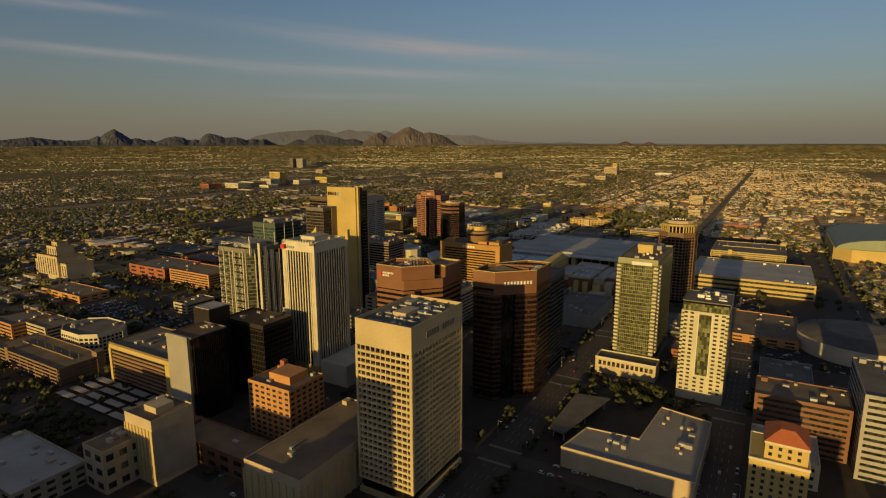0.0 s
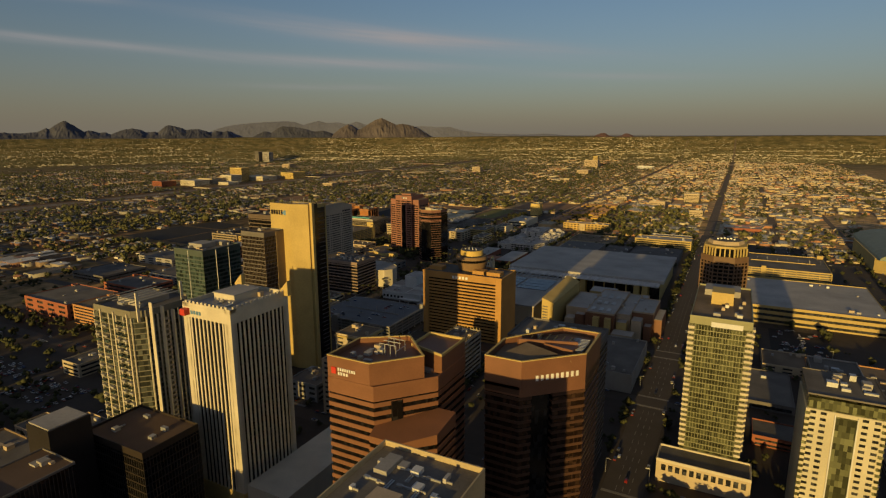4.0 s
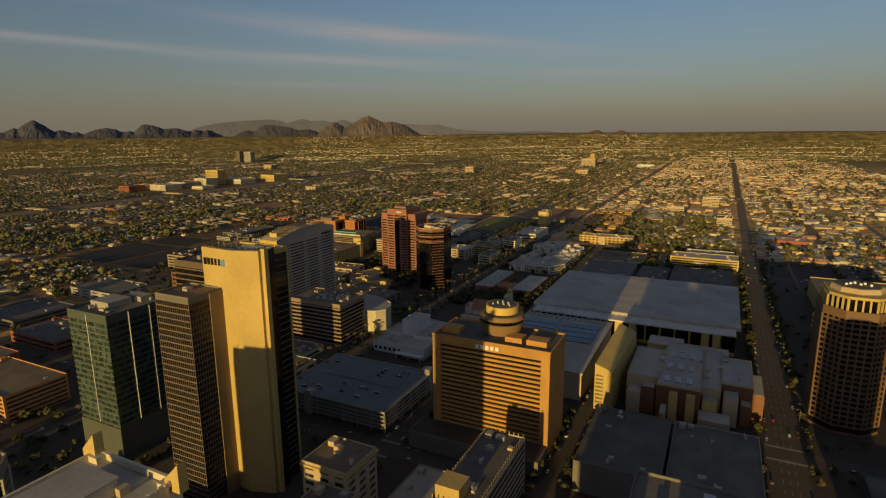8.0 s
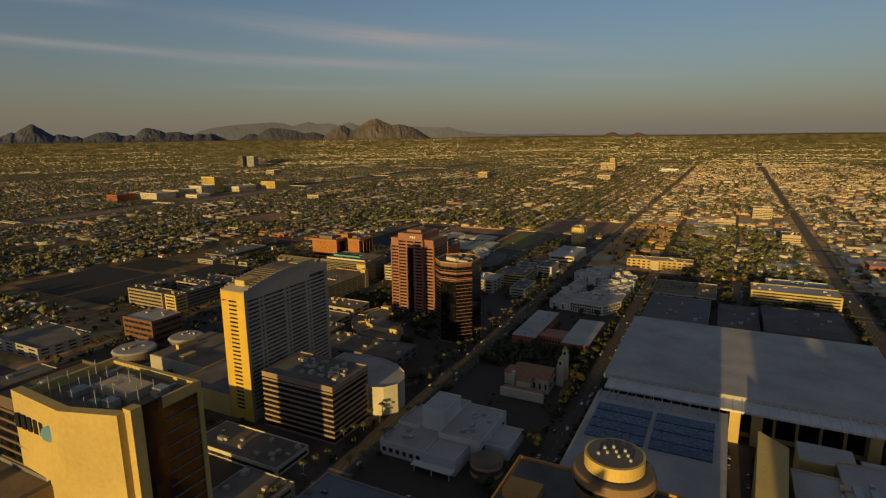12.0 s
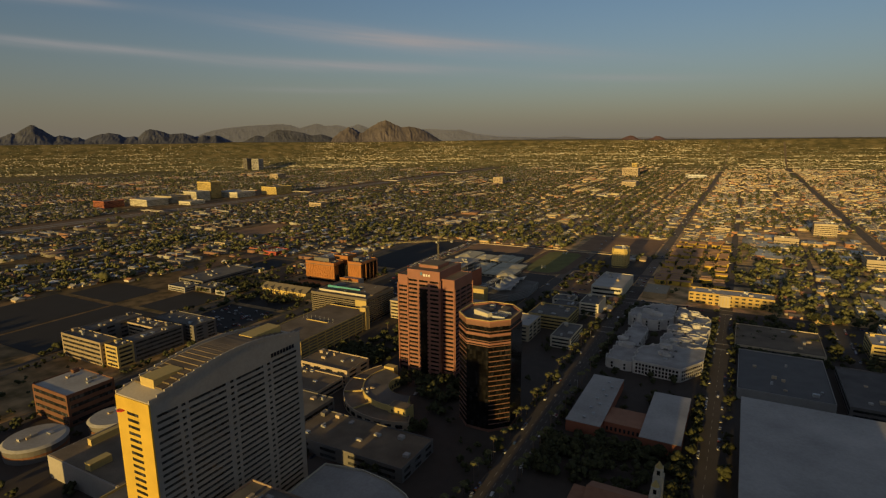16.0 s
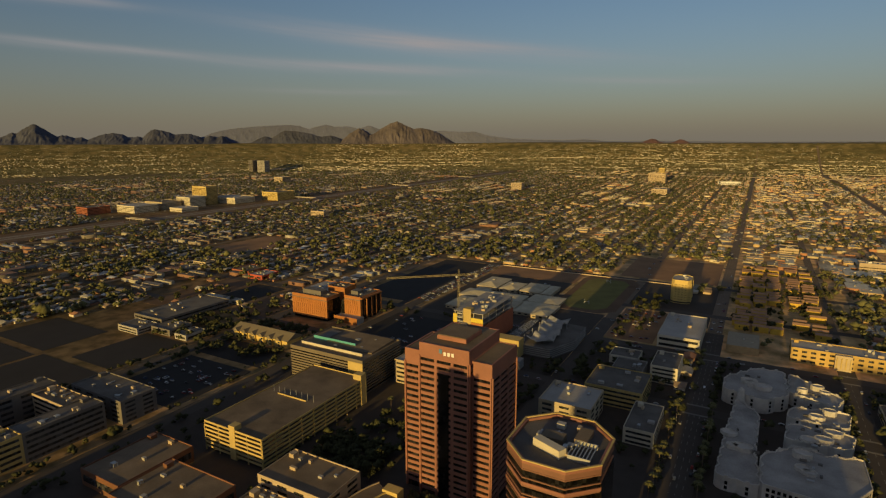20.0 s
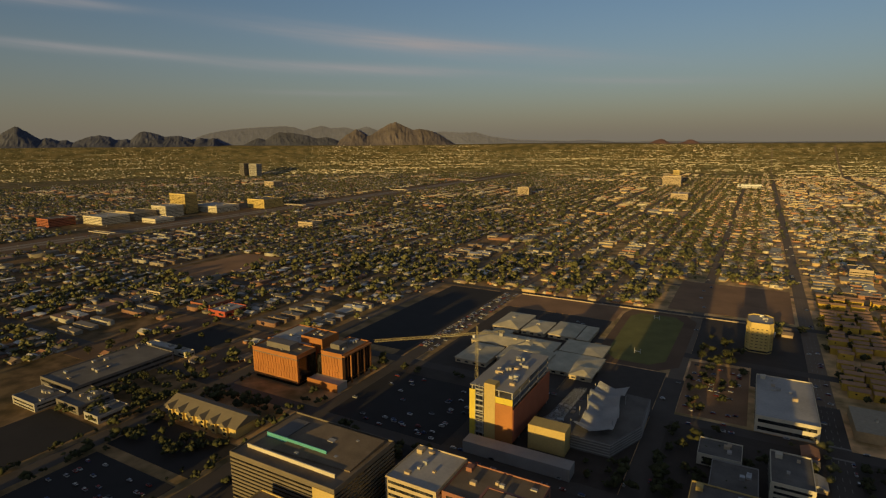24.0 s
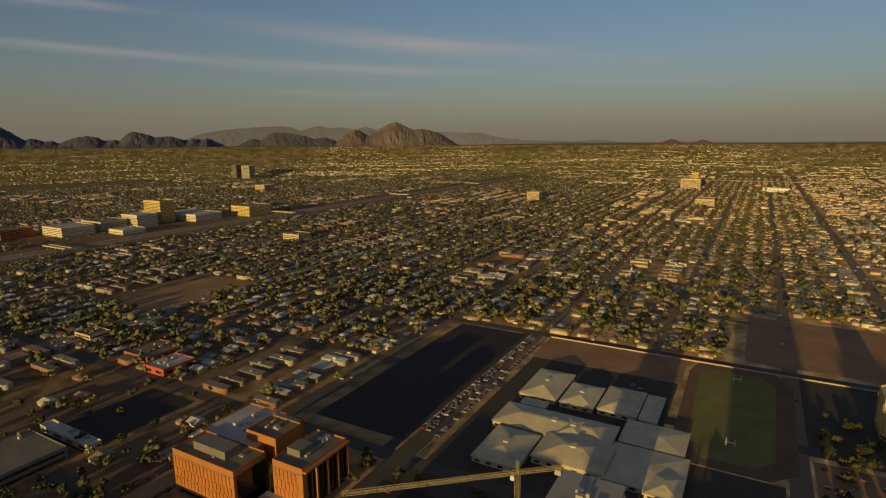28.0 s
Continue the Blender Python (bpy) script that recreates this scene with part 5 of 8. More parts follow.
# copper-red campus labs
b = thing("copper_lab", "copper-red panelled laboratory of three linked blocks", "university building", (-945, 1292, 0))
for i, (x0, x1, y0, y1, h) in enumerate(((-993, -936, 1264, 1290, 30), (-926, -901, 1286, 1328, 30), (-962, -935, 1298, 1322, 35), (-1000, -946, 1290.2, 1336, 29))):
    Q = rect(x0, x1, y0, y1)
    prism(b, "wall", COPPER, Q, 3.5, h)
    prism(b, "base", GLASSD, offset(Q, -1.5), 0, 3.5)
    prism(b, "roof", (ROOFT, ROOFG, ROOFT, ROOFW)[i], offset(Q, -0.6), h, h + 0.3)
    ring(b, "parapet", COPPER, Q, 0.5, 0.05, h - 0.6, h + 1.3)
    if i < 2:
        for z0, z1, sh in ((7, 12.6, 0), (13.4, 19, 1), (19.8, 26, 0)):
            for k in range(int((x1 - x0 - 2) / 3.4)):
                bar(b, "panel_fold", COPPER, x0 + 1 + 3.4 * k + sh, x0 + 2.7 + 3.4 * k + sh, y0 - 0.55, y0, z0, z1)
        ring(b, "shadow_band", DARKC, Q, 0.2, 0.06, 26.4, 27.2)
    roof_units(b, x0 + 4, x1 - 4, y0 + 3, y1 - 3, h, 4 if i < 3 else 12, int(-x0))
bar(b, "south_glass", GLASSB, -936.1, -935.7, 1266, 1289, 4, 27)
bar(b, "south_glass", GLASSB, -901.1, -900.7, 1290, 1327, 4, 27)
for y in (1296, 1306, 1316, 1326):
    bar(b, "copper_column", COPPER, -899.5, -898.3, y, y + 1.2, 0, 30)
bar(b, "overhang", COPPER, -901, -897.8, 1286, 1328, 28.6, 30)
bar(b, "penthouse", DARKC, -981, -951, 1271, 1283, 30, 36)
bar(b, "penthouse", DARKC, -923, -912, 1296, 1308, 30, 35)
bar(b, "entrance_hall", GLASSD, -934.8, -926.2, 1290, 1318, 0, 24)
bar(b, "terrace_block", GREYC, -932, -896, 1272, 1285.8, 0, 7)
bar(b, "terrace_rail", COPPER, -932, -896, 1271.6, 1272, 0, 8.2)
# half-built tower with its crane
b = thing("unfinished_building", "half-built office with yellow sheathing and a scaffold stair", "construction site", (-735, 1295, 0))
for i in range(8):
    prism(b, "deck", GREYC, rect(-752, -717, 1254, 1336), 5 + 5.4 * i, 5.6 + 5.4 * i)
for x in (-751, -740, -729, -718.5):
    for y in (1255, 1270, 1290, 1310, 1334):
        bar(b, "column", GREYC, x, x + 0.9, y, y + 0.9, 0, 43)
bar(b, "core", CREAM, -740, -731, 1253.6, 1262, 0, 47)
bar(b, "sheathing", YSHEATH, -752.2, -747, 1253.5, 1254, 0, 40)
bar(b, "sheathing", COPPER, -730.8, -717, 1253.5, 1254, 0, 33)
bar(b, "sheathing", YSHEATH, -730.8, -717, 1253.5, 1254, 33.2, 38)
bar(b, "sheathing", BRICK, -716.9, -716.4, 1254, 1336, 4, 30)
for i in range(10):
    bar(b, "scaffold_stair", STEEL, -746.8, -740.2, 1252.4, 1252.8, 2 + 4.3 * i, 3.2 + 4.3 * i)
for x in (-746.8, -743.5, -740.4):
    bar(b, "scaffold_post", STEEL, x, x + 0.25, 1252, 1252.3, 0, 46)
roof_units(b, -748, -720, 1262, 1330, 43.4, 16, 47)
b.location.x, b.location.y = b.location.x - 5, b.location.y + 8
b = thing("tower_crane", "pale yellow lattice tower crane with a long level jib", "crane", (-758, 1276, 0))


def lattice(parent, name, m, p0, p1, w, step):
    """A four-chord lattice boom between two points."""
    o = origin(parent)
    a, c = Vector(p0) - o, Vector(p1) - o
    d = (c - a).normalized()
    s = d.cross(Vector((0, 0, 1)))
    s = Vector((1, 0, 0)) if s.length < 0.1 else s.normalized()
    u = s.cross(d)
    bm = bmesh.new()

    def rod(q0, q1, r):
        e = q1 - q0
        mt = Matrix.Translation((q0 + q1) / 2) @ e.to_track_quat("Z", "Y").to_matrix().to_4x4()
        bmesh.ops.create_cone(bm, cap_ends=True, segments=4, radius1=r, radius2=r, depth=e.length, matrix=mt)

    cs = [s * w * i + u * w * j for i, j in ((-.5, -.5), (.5, -.5), (.5, .5), (-.5, .5))]
    for k in cs:
        rod(a + k, c + k, 0.09)
    n = max(1, int((c - a).length / step))
    for i in range(n):
        q0, q1 = a + d * (i * (c - a).length / n), a + d * ((i + 1) * (c - a).length / n)
        for j in range(4):
            rod(q0 + cs[j], q1 + cs[(j + 1) % 4], 0.05)
            rod(q0 + cs[j], q0 + cs[(j + 1) % 4], 0.04)
    return part(name, bm, m, parent)


lattice(b, "mast", YELLOW, (-758, 1276, 0), (-758, 1276, 78), 2.0, 2.2)
lattice(b, "jib", YELLOW, (-758, 1276, 79), (-818, 1225, 79), 1.5, 2.0)
lattice(b, "counter_jib", YELLOW, (-758, 1276, 79), (-741, 1290, 79), 1.5, 2.0)
lattice(b, "tower_head", YELLOW, (-758, 1276, 78), (-758, 1276, 85), 1.1, 1.6)
bar(b, "counterweight", GREYC, -744.5, -741.5, 1287.5, 1290.5, 75.5, 78)
bar(b, "cab", WHITE, -760.4, -758.6, 1273, 1275, 76, 78.2)
# stone building with the fabric roof
b = thing("fabric_hall", "stepped stone campus hall with a white tensile fabric roof", "university building", (-680, 1310, 0))
prism(b, "wall", CREAM, rect(-712, -684, 1268, 1282), 0, 19)
prism(b, "base", DARKC, [(-716, 1282.1), (-655, 1282.1), (-640, 1320), (-642, 1370), (-668, 1372), (-700, 1330)], 0, 11)
prism(b, "roof", ROOFG, offset([(-716, 1282.1), (-655, 1282.1), (-640, 1320), (-642, 1370), (-668, 1372), (-700, 1330)], -1), 11, 11.3)
for i in range(5):
    ring(b, "wall_band", GREYC, [(-716, 1282.1), (-655, 1282.1), (-640, 1320), (-642, 1370), (-668, 1372), (-700, 1330)], 0.3, 0.35, 1.5 + 2.1 * i, 2.3 + 2.1 * i)
bar(b, "front", GREYC, -752, -672, 1240, 1252, 0, 9)
bm = bmesh.new()
gx, gy = 10, 40
o = origin(b)
grid = {}
for i in range(gx + 1):
    for j in range(gy + 1):
        t_, s_ = j / gy, i / gx
        x = -684 + 25 * s_ + 3 * math.sin(t_ * 6.3)
        y = 1288 + 82 * t_
        z = 13 + 4.6 * abs(math.cos(t_ * 3.1416 * 4)) ** 1.6 * (0.25 + 0.75 * abs(2 * s_ - 1)) + 1.2 * (2 * s_ - 1) ** 2
        grid[i, j] = bm.verts.new((x - o.x, y - o.y, z))
for i in range(gx):
    for j in range(gy):
        bm.faces.new((grid[i, j], grid[i + 1, j], grid[i + 1, j + 1], grid[i, j + 1]))
bmesh.ops.solidify(bm, geom=bm.faces[:], thickness=0.2)
part("fabric_roof", bm, WHITE, b, "white tensile fabric in peaks")
for i in range(7):
    bar(b, "mast", STEEL, -686.5 + (i % 2) * 28, -686.1 + (i % 2) * 28, 1290 + 12 * i, 1290.4 + 12 * i, 11, 19)
for k in range(3):
    lattice(b, "roof_truss", STEEL, (-706 + 5 * k, 1290, 13 + k), (-700 + 4 * k, 1352, 15 + k), 1.8, 3)
roof_units(b, -712, -690, 1288, 1326, 11.3, 10, 62)
# elementary campus with hipped roofs
b = thing("school_campus", "sprawling school with pale hipped metal roofs", "school", (-775, 1460, 0))
HIP = mat("pale_metal_roof", (0.50, 0.44, 0.30), 0.7, 0.0, size=3, grime=0.2, obj=0.06)
for x0, x1, y0, y1, h, rise in ((-846, -811, 1500, 1562, 5.0, 4.2), (-809, -779, 1500, 1546, 4.8, 3.6), (-777, -744, 1502, 1553, 5.2, 4.0), (-743, -728, 1500, 1551, 5.0, 1.2), (-846, -752, 1442, 1480, 5.4, 3.4), (-838, -802, 1388, 1439, 5.0, 3.8), (-800, -748, 1407, 1448, 5.8, 4.6), (-796, -770, 1441, 1476, 5.9, 4.0), (-752, -699, 1406, 1458, 4.4, 1.8), (-750, -703, 1460, 1498, 4.2, 1.4), (-722, -699, 1402, 1430, 4.6, 3.0), (-838, -815, 1484, 1497, 4.0, 1.0)):
    prism(b, "wall", SAND, rect(x0 + 1, x1 - 1, y0 + 1, y1 - 1), 0, h)
    k = min(x1 - x0, y1 - y0) * 0.46
    o = origin(b)
    vs = [(x0, y0, h), (x1, y0, h), (x1, y1, h), (x0, y1, h), (x0 + k, y0 + k, h + rise), (x1 - k, y0 + k, h + rise), (x1 - k, y1 - k, h + rise), (x0 + k, y1 - k, h + rise)]
    child(new("roof", mesh_of("roof", [(x - o.x, y - o.y, z) for x, y, z in vs], CUBEF, HIP)), b)
    if rise > 3.3:
        bar(b, "clerestory", WHITEC, (x0 + x1) / 2 - 2, (x0 + x1) / 2 + 2, (y0 + y1) / 2 - 3, (y0 + y1) / 2 + 3, h + rise - 1.2, h + rise + 0.7)
    for k in range(int((x1 - x0) / 9)):
        bar(b, "window", GLASSW, x0 + 3 + 9 * k, x0 + 7 + 9 * k, y0 + 0.9, y0 + 1.05, 1.2, 3.0)

# ---- other buildings, block by block: x0, x1, y0, y1, height, wall, roof, floors, plant ----
LOW = [
    (-1200, -1168, 1376, 1412, 7, mat("red_stucco", (0.42, 0.09, 0.05), 0.9), ROOFW, 1, 4), (-1252, -1212, 1388, 1430, 7, BRICK, ROOFT, 1, 4), (-1362, -1330, 1396, 1420, 8, SAND, ROOFT, 2, 2), (-1160, -1092, 1262, 1272, 5, WHITEC, ROOFW, 1, 3),
    (-1050, -1030, 1134, 1160, 6, GREYC, ROOFG, 1, 3),
    (-760, -672, 497, 545, 22, ORANGE, ROOFT, 6, 3), (-862, -772, 497, 560, 19, BRICK, ROOFG, 3, 4),
    (-1002, -934, 899, 917, 24, mat("taupe_stucco", (0.30, 0.235, 0.155), 0.9, obj=0.05), ROOFD, 5, 5), (-933.9, -914, 903, 920, 22, CREAM, ROOFD, 5, 2), (-1002, -982, 917.1, 977, 24, DARKC, ROOFD, 5, 3), (-934, -914, 920.1, 977, 22, DARKC, ROOFD, 5, 4), (-981.9, -934.1, 958, 977, 21, TAN, ROOFT, 5, 6), (-978, -908, 986, 1016, 19, DARKC, ROOFG, 5, 6), (-855, -814, 926, 980, 11, BROWNST, ROOFT, 1, 3), (-811, -750, 918, 962, 12, BROWNST, ROOFT, 1, 5), (-664, -566, 872, 914, 10, DARKC, ROOFT, 2, 9),
    (-885, -836, 814, 852, 26, mat("dark_brick", (0.16, 0.075, 0.045), 0.85), ROOFW, 4, 5), (-761, -705, 669, 716, 26, TAN, ROOFG, 6, 4), (-667, -610, 628, 665, 35, DARKC, ROOFW, 8, 3),
    (-625, -545, 690, 722, 6, WHITEC, ROOFG, 1, 14),
    (-1150, -1096, 1150, 1250, 10, DARKC, ROOFG, 2, 8), (-1094, -1060, 1135, 1165, 7, DARKC, ROOFG, 2, 4), (-1135, -1098, 1120, 1146, 7, GREYC, ROOFG, 2, 4),
    (-764, -728, 1159, 1200, 22, SAND, ROOFW, 5, 5), (-727.5, -672, 1165, 1200, 20, PINKST, ROOFT, 4, 6),
    (-599, -551, 1207, 1254, 16, CREAM, ROOFG, 4, 5), (-556, -532, 1276, 1318, 16, WHITEC, ROOFG, 4, 2), (-622, -580, 1155, 1196, 18, SAND, ROOFW, 4, 5),
    (-555, -533, 1153, 1202, 12, WHITEC, ROOFG, 3, 3), (-590, -562, 1262, 1300, 9, GREYC, ROOFG, 2, 3), (-600, -572, 1305, 1330, 8, WHITEC, ROOFG, 2, 3),
    (-565, -522, 1376, 1465, 13, WHITEC, ROOFW, 2, 6),
    (3, 58, 417, 452, 36, BROWNST, ROOFT, 9, 6), (3, 40, 372, 412, 16, WHITEC, ROOFW, 3, 4), (60, 100, 400, 470, 55, GREYC, ROOFG, 13, 4),
    (-700, -640, 274, 306, 15, SAND, ROOFT, 4, 4), (-540, -500, 330, 352, 8, TAN, ROOFG, 2, 3), (-720, -680, 260, 300, 16, ORANGE, ROOFG, 4, 2),
    (-93, 62, 858, 1000, 20, CREAM, ROOFW, 3, 10), (-25, 38, 640, 735, 8, ORANGE, ROOFT, 2, 8), (-70, -20, 560, 586, 7, BRICK, ROOFG, 2, 4), (5, 45, 520, 580, 7, GREYC, ROOFG, 2, 6), (55, 100, 480, 530, 9, TAN, ROOFG, 2, 5), (130, 200, 480, 600, 12, GREYC, ROOFG, 3, 6), (-100, -40, 620, 690, 6, DARKC, ROOFG, 1, 6), (-60, -20, 705, 745, 7, SAND, ROOFT, 2, 4),
    (-380, -300, 1225, 1300, 8, SAND, ROOFT, 2, 4), (-296, -254, 1110, 1200, 9, DARKC, ROOFD, 2, 5),
    (-250, -170, 1110, 1210, 10, DARKC, ROOFD, 2, 5), (-260, -160, 1260, 1300, 16, CREAM, ROOFW, 4, 6), (-240, -165, 1320, 1350, 12, WHITEC, ROOFW, 3, 5),
    (-746, -690, 976, 1010, 13, TAN, ROOFT, 3, 5), (-745, -668, 870, 930, 12, DARKC, ROOFG, 2, 8), (-740, -690, 935, 970, 10, TAN, ROOFT, 2, 4),
    (-1010 + 20, -905, 1035 - 300, 790, 12, GREYC, ROOFG, 3, 5), (-980, -905, 620, 690, 10, DARKC, ROOFD, 2, 5), (-870, -790, 600, 650, 11, BRICK, ROOFD, 2, 5), (-870, -800, 670, 720, 9, GREYC, ROOFG, 2, 5),
    (-500, -410, 470, 485, 8, GREYC, ROOFG, 2, 3), (-620, -560, 595 + 8, 622, 8, TAN, ROOFG, 2, 3), (-560, -520, 610, 680, 10, GREYC, ROOFG, 2, 5),
    (-625, -600, 410, 450, 12, SAND, ROOFG, 3, 3), 
    (-500, -450, 320, 360, 14, TAN, ROOFG, 3, 4), (-858, -762, 370, 408, 9, ORANGE, ROOFT, 2, 5),
]
for i, (x0, x1, y0, y1, h, w, rf, fl, un) in enumerate(LOW):
    kind_ = "tall" if h > 20 else "low"
    lowrise(x0, x1, y0, y1, h, w, rf, fl, un, 60 + i, "office_block" if h > 12 else "shop_block", f"{kind_} flat-roofed {w.name.replace('_', ' ')} building with window rows", "building", wk=4, band=i % 3 != 0)
# eight-sided office with a pale window grid
b = banded("grid_office", "eight-sided pale stone office with a square window grid", [(-606, 276), (-590, 266), (-558, 266), (-544, 276), (-544, 300), (-558, 312), (-590, 312), (-606, 300)], 24, WHITEC, GLASSB, 3.6, 1.3, 0.35, 3, 2.4, ROOFG, 7, (4.0, 1.2, 0.05, WHITEC), 53)
# stepped old court tower in the northern blocks
b = base_ob("stepped_tower", "stepped sandstone tower with tall slot windows", "public building", rect(-1000, -908, 424, 468))
for x0, x1, y0, y1, h in ((-1000, -908, 428, 468, 25), (-984, -924, 424, 464, 35), (-968, -940, 432, 458, 48), (-962, -946, 437, 453, 54)):
    prism(b, "wall", SAND, rect(x0, x1, y0, y1), 0, h)
    ring(b, "parapet", CREAM, rect(x0, x1, y0, y1), 0.5, 0.15, h - 0.4, h + 1.0)
    prism(b, "roof", ROOFT, rect(x0 + 0.6, x1 - 0.6, y0 + 0.6, y1 - 0.6), h, h + 0.2)
    for k in range(int((x1 - x0) / 7)):
        bar(b, "slot_window", GLASSW, x0 + 3 + 7 * k, x0 + 5.2 + 7 * k, y0 - 0.1, y0 + 0.1, h * 0.2, h - 3)
# cream corner tower with a red hipped roof
b = base_ob("corner_tower", "cream brick tower with a red hipped tile roof", "office building", rect(3, 32, 338, 371))
for x0, x1, y0, y1, h in ((3, 32, 338, 371, 30), (10, 31, 341, 366, 40)):
    prism(b, "wall", CREAM, rect(x0, x1, y0, y1), 0, h)
    ring(b, "cornice", WHITEC, rect(x0, x1, y0, y1), 0.4, 0.4, h - 1, h + 0.4)
    for z in range(4, h - 3, 4):
        for k in range(int((x1 - x0) / 4.6)):
            bar(b, "window", GLASSW, x0 + 2 + 4.6 * k, x0 + 3.8 + 4.6 * k, y0 - 0.1, y0 + 0.1, z, z + 2.0)
        for k in range(4):
            bar(b, "window", GLASSW, x0 - 0.1, x0 + 0.1, y0 + 3 + 5.6 * k, y0 + 4.8 + 5.6 * k, z, z + 2.0)
o = origin(b)
child(new("roof", mesh_of("roof", [(x - o.x, y - o.y, z) for x, y, z in ((9.4, 340.4, 40.4), (31.6, 340.4, 40.4), (31.6, 366.6, 40.4), (9.4, 366.6, 40.4), (17, 348, 46), (24, 348, 46), (24, 359, 46), (17, 359, 46))], CUBEF, mat("red_clay_tile", (0.42, 0.12, 0.05), 0.85, size=1))), b)
# windowless plaza halls with pale roofs
b = thing("plaza_hall", "windowless pale hall with an irregular flat roof", "theater", (-60, 355, 0))
Q = [(-101, 322), (-22, 322), (-21, 405), (-55, 412), (-60, 357), (-94, 355)]
prism(b, "wall", TAN, Q, 0, 13)
prism(b, "roof", mat("ash_roof", (0.27, 0.25, 0.22), 0.9, size=7, grime=0.2), offset(Q, -0.6), 13, 13.3)
ring(b, "parapet", TAN, Q, 0.5, 0.1, 12.6, 14.2)
roof_units(b, -55, -26, 330, 400, 13.3, 9, 91)
roof_units(b, -95, -64, 326, 350, 13.3, 4, 92)
b = thing("plaza_canopy", "triangular grey canopy roof over a plaza", "canopy", (-108, 385, 0))
prism(b, "canopy_roof", ROOFG, [(-120, 352), (-108, 349), (-94, 420), (-120, 416)], 7.2, 8)
for x, y in ((-118, 356), (-110, 354), (-98, 416), (-117, 412), (-104, 385), (-119, 385)):
    bar(b, "column", GREYC, x, x + 0.8, y, y + 0.8, 0, 7.2)
# round arena at the south edge
b = thing("arena", "round pale arena with a low domed roof", "arena", (92, 668, 0))
drum(b, "wall", WHITEC, 92, 668, 56, 56, 0, 16, 48)
drum(b, "roof", ROOFD, 92, 668, 56.5, 34, 16, 22, 48)
drum(b, "roof_cap", ROOFG, 92, 668, 33, 20, 22, 24, 48)
# shade canopies over the car park
b = thing("carport", "rows of white shade canopies over parked cars", "carport", (-445, 228, 0))
for i in range(4):
    for j in range(4):
        x, y = -492 + 25 * i, 212 + 10.5 * j
        bar(b, "canopy", ROOFW, x, x + 20, y, y + 6, 3.2, 3.5)
        for xx in (x + 2, x + 17):
            bar(b, "post", STEEL, xx, xx + 0.3, y + 2.8, y + 3.1, 0, 3.2)
# domed round pavilions west of the convention hotel
b = thing("round_pavilion", "low round white-roofed pavilion beside a brick block", "building", (-805, 792, 0))
for x, y, r, h in ((-824, 784, 21, 11), (-803, 829, 18, 12)):
    drum(b, "wall", DARKC, x, y, r - 1, r - 1, 0, h - 1.5, 36)
    drum(b, "wall_band", BROWNST, x, y, r - 0.8, r - 0.8, h * 0.35, h * 0.5, 36)
    roof_units(b, x - r * 0.6, x + r * 0.5, y - r * 0.6, y + r * 0.5, h, 4, int(r))
    drum(b, "roof", ROOFW, x, y, r, r - 2, h - 1.5, h, 36)
# round terraces of the garden centre: a raised inner deck in the arc of a lower wing
b = thing("round_terraces", "tan curved terraces round a sunken garden court", "shopping center", (-625, 986, 0))


def arc_block(name, m, r0, r1, z0, z1, a0, a1, n=30):
    """A curved block between two radii, from angle a0 to a1."""
    v, f = [], []
    for i in range(n + 1):
        a = radians(a0 + (a1 - a0) * i / n)
        for r in (r1, r0):
            for z in (z0, z1):
                v.append((r * math.cos(a), r * math.sin(a), z))
    for i in range(n):
        p, q = 4 * i, 4 * i + 4
        f += [(p, q, q + 1, p + 1), (p + 3, q + 3, q + 2, p + 2), (p + 1, q + 1, q + 3, p + 3)]
    f += [(0, 1, 3, 2), (4 * n, 4 * n + 2, 4 * n + 3, 4 * n + 1)]
    child(new(name, mesh_of(name, v, f, m)), b)


STUCCO = mat("yellow_stucco", (0.58, 0.43, 0.15), 0.9)
arc_block("outer_wing", TAN, 44.6, 61, 0, 6.4, 152, 297)
arc_block("wing_roof", ROOFT, 45.2, 60.4, 6.4, 6.6, 152.5, 296.5)
arc_block("wing_parapet", TAN, 60.4, 61.1, 6.3, 7.3, 152, 297)
arc_block("inner_wing", STUCCO, 22, 44.4, 0, 10.2, 156, 292)
arc_block("inner_roof", ROOFG, 22.4, 43.6, 10.2, 10.4, 156.5, 291.5)
arc_block("inner_parapet", CREAM, 43.7, 44.5, 10.1, 11.2, 156, 292)
for a in (186, 214, 246):
    arc_block("party_wall", CREAM, 44.8, 60.6, 6.5, 7.9, a, a + 0.9, 1)
for k in range(16):
    a = 158 + 8.6 * k
    arc_block("window", GLASSW, 60.9, 61.06, 1.4, 4.6, a, a + 5.4, 1)
for k in range(14):
    a = 160 + 9.4 * k
    arc_block("court_window", GLASSW, 21.9, 22.2, 2.0, 5.2, a, a + 5.6, 1)
bar(b, "end_block", STUCCO, -621, -604, 939, 950, 0, 12.4)
bar(b, "end_block_roof", ROOFT, -620.5, -604.5, 939.5, 949.5, 12.4, 12.6)
bar(b, "end_block", STUCCO, -668, -657, 1003, 1010, 0, 12.6)
for x in (-618, -612, -607):
    bar(b, "window", GLASSW, x, x + 1.4, 938.9, 939.2, 8, 10)
roof_units(b, -662, -650, 948, 966, 10.4, 4, 73, 0.8)
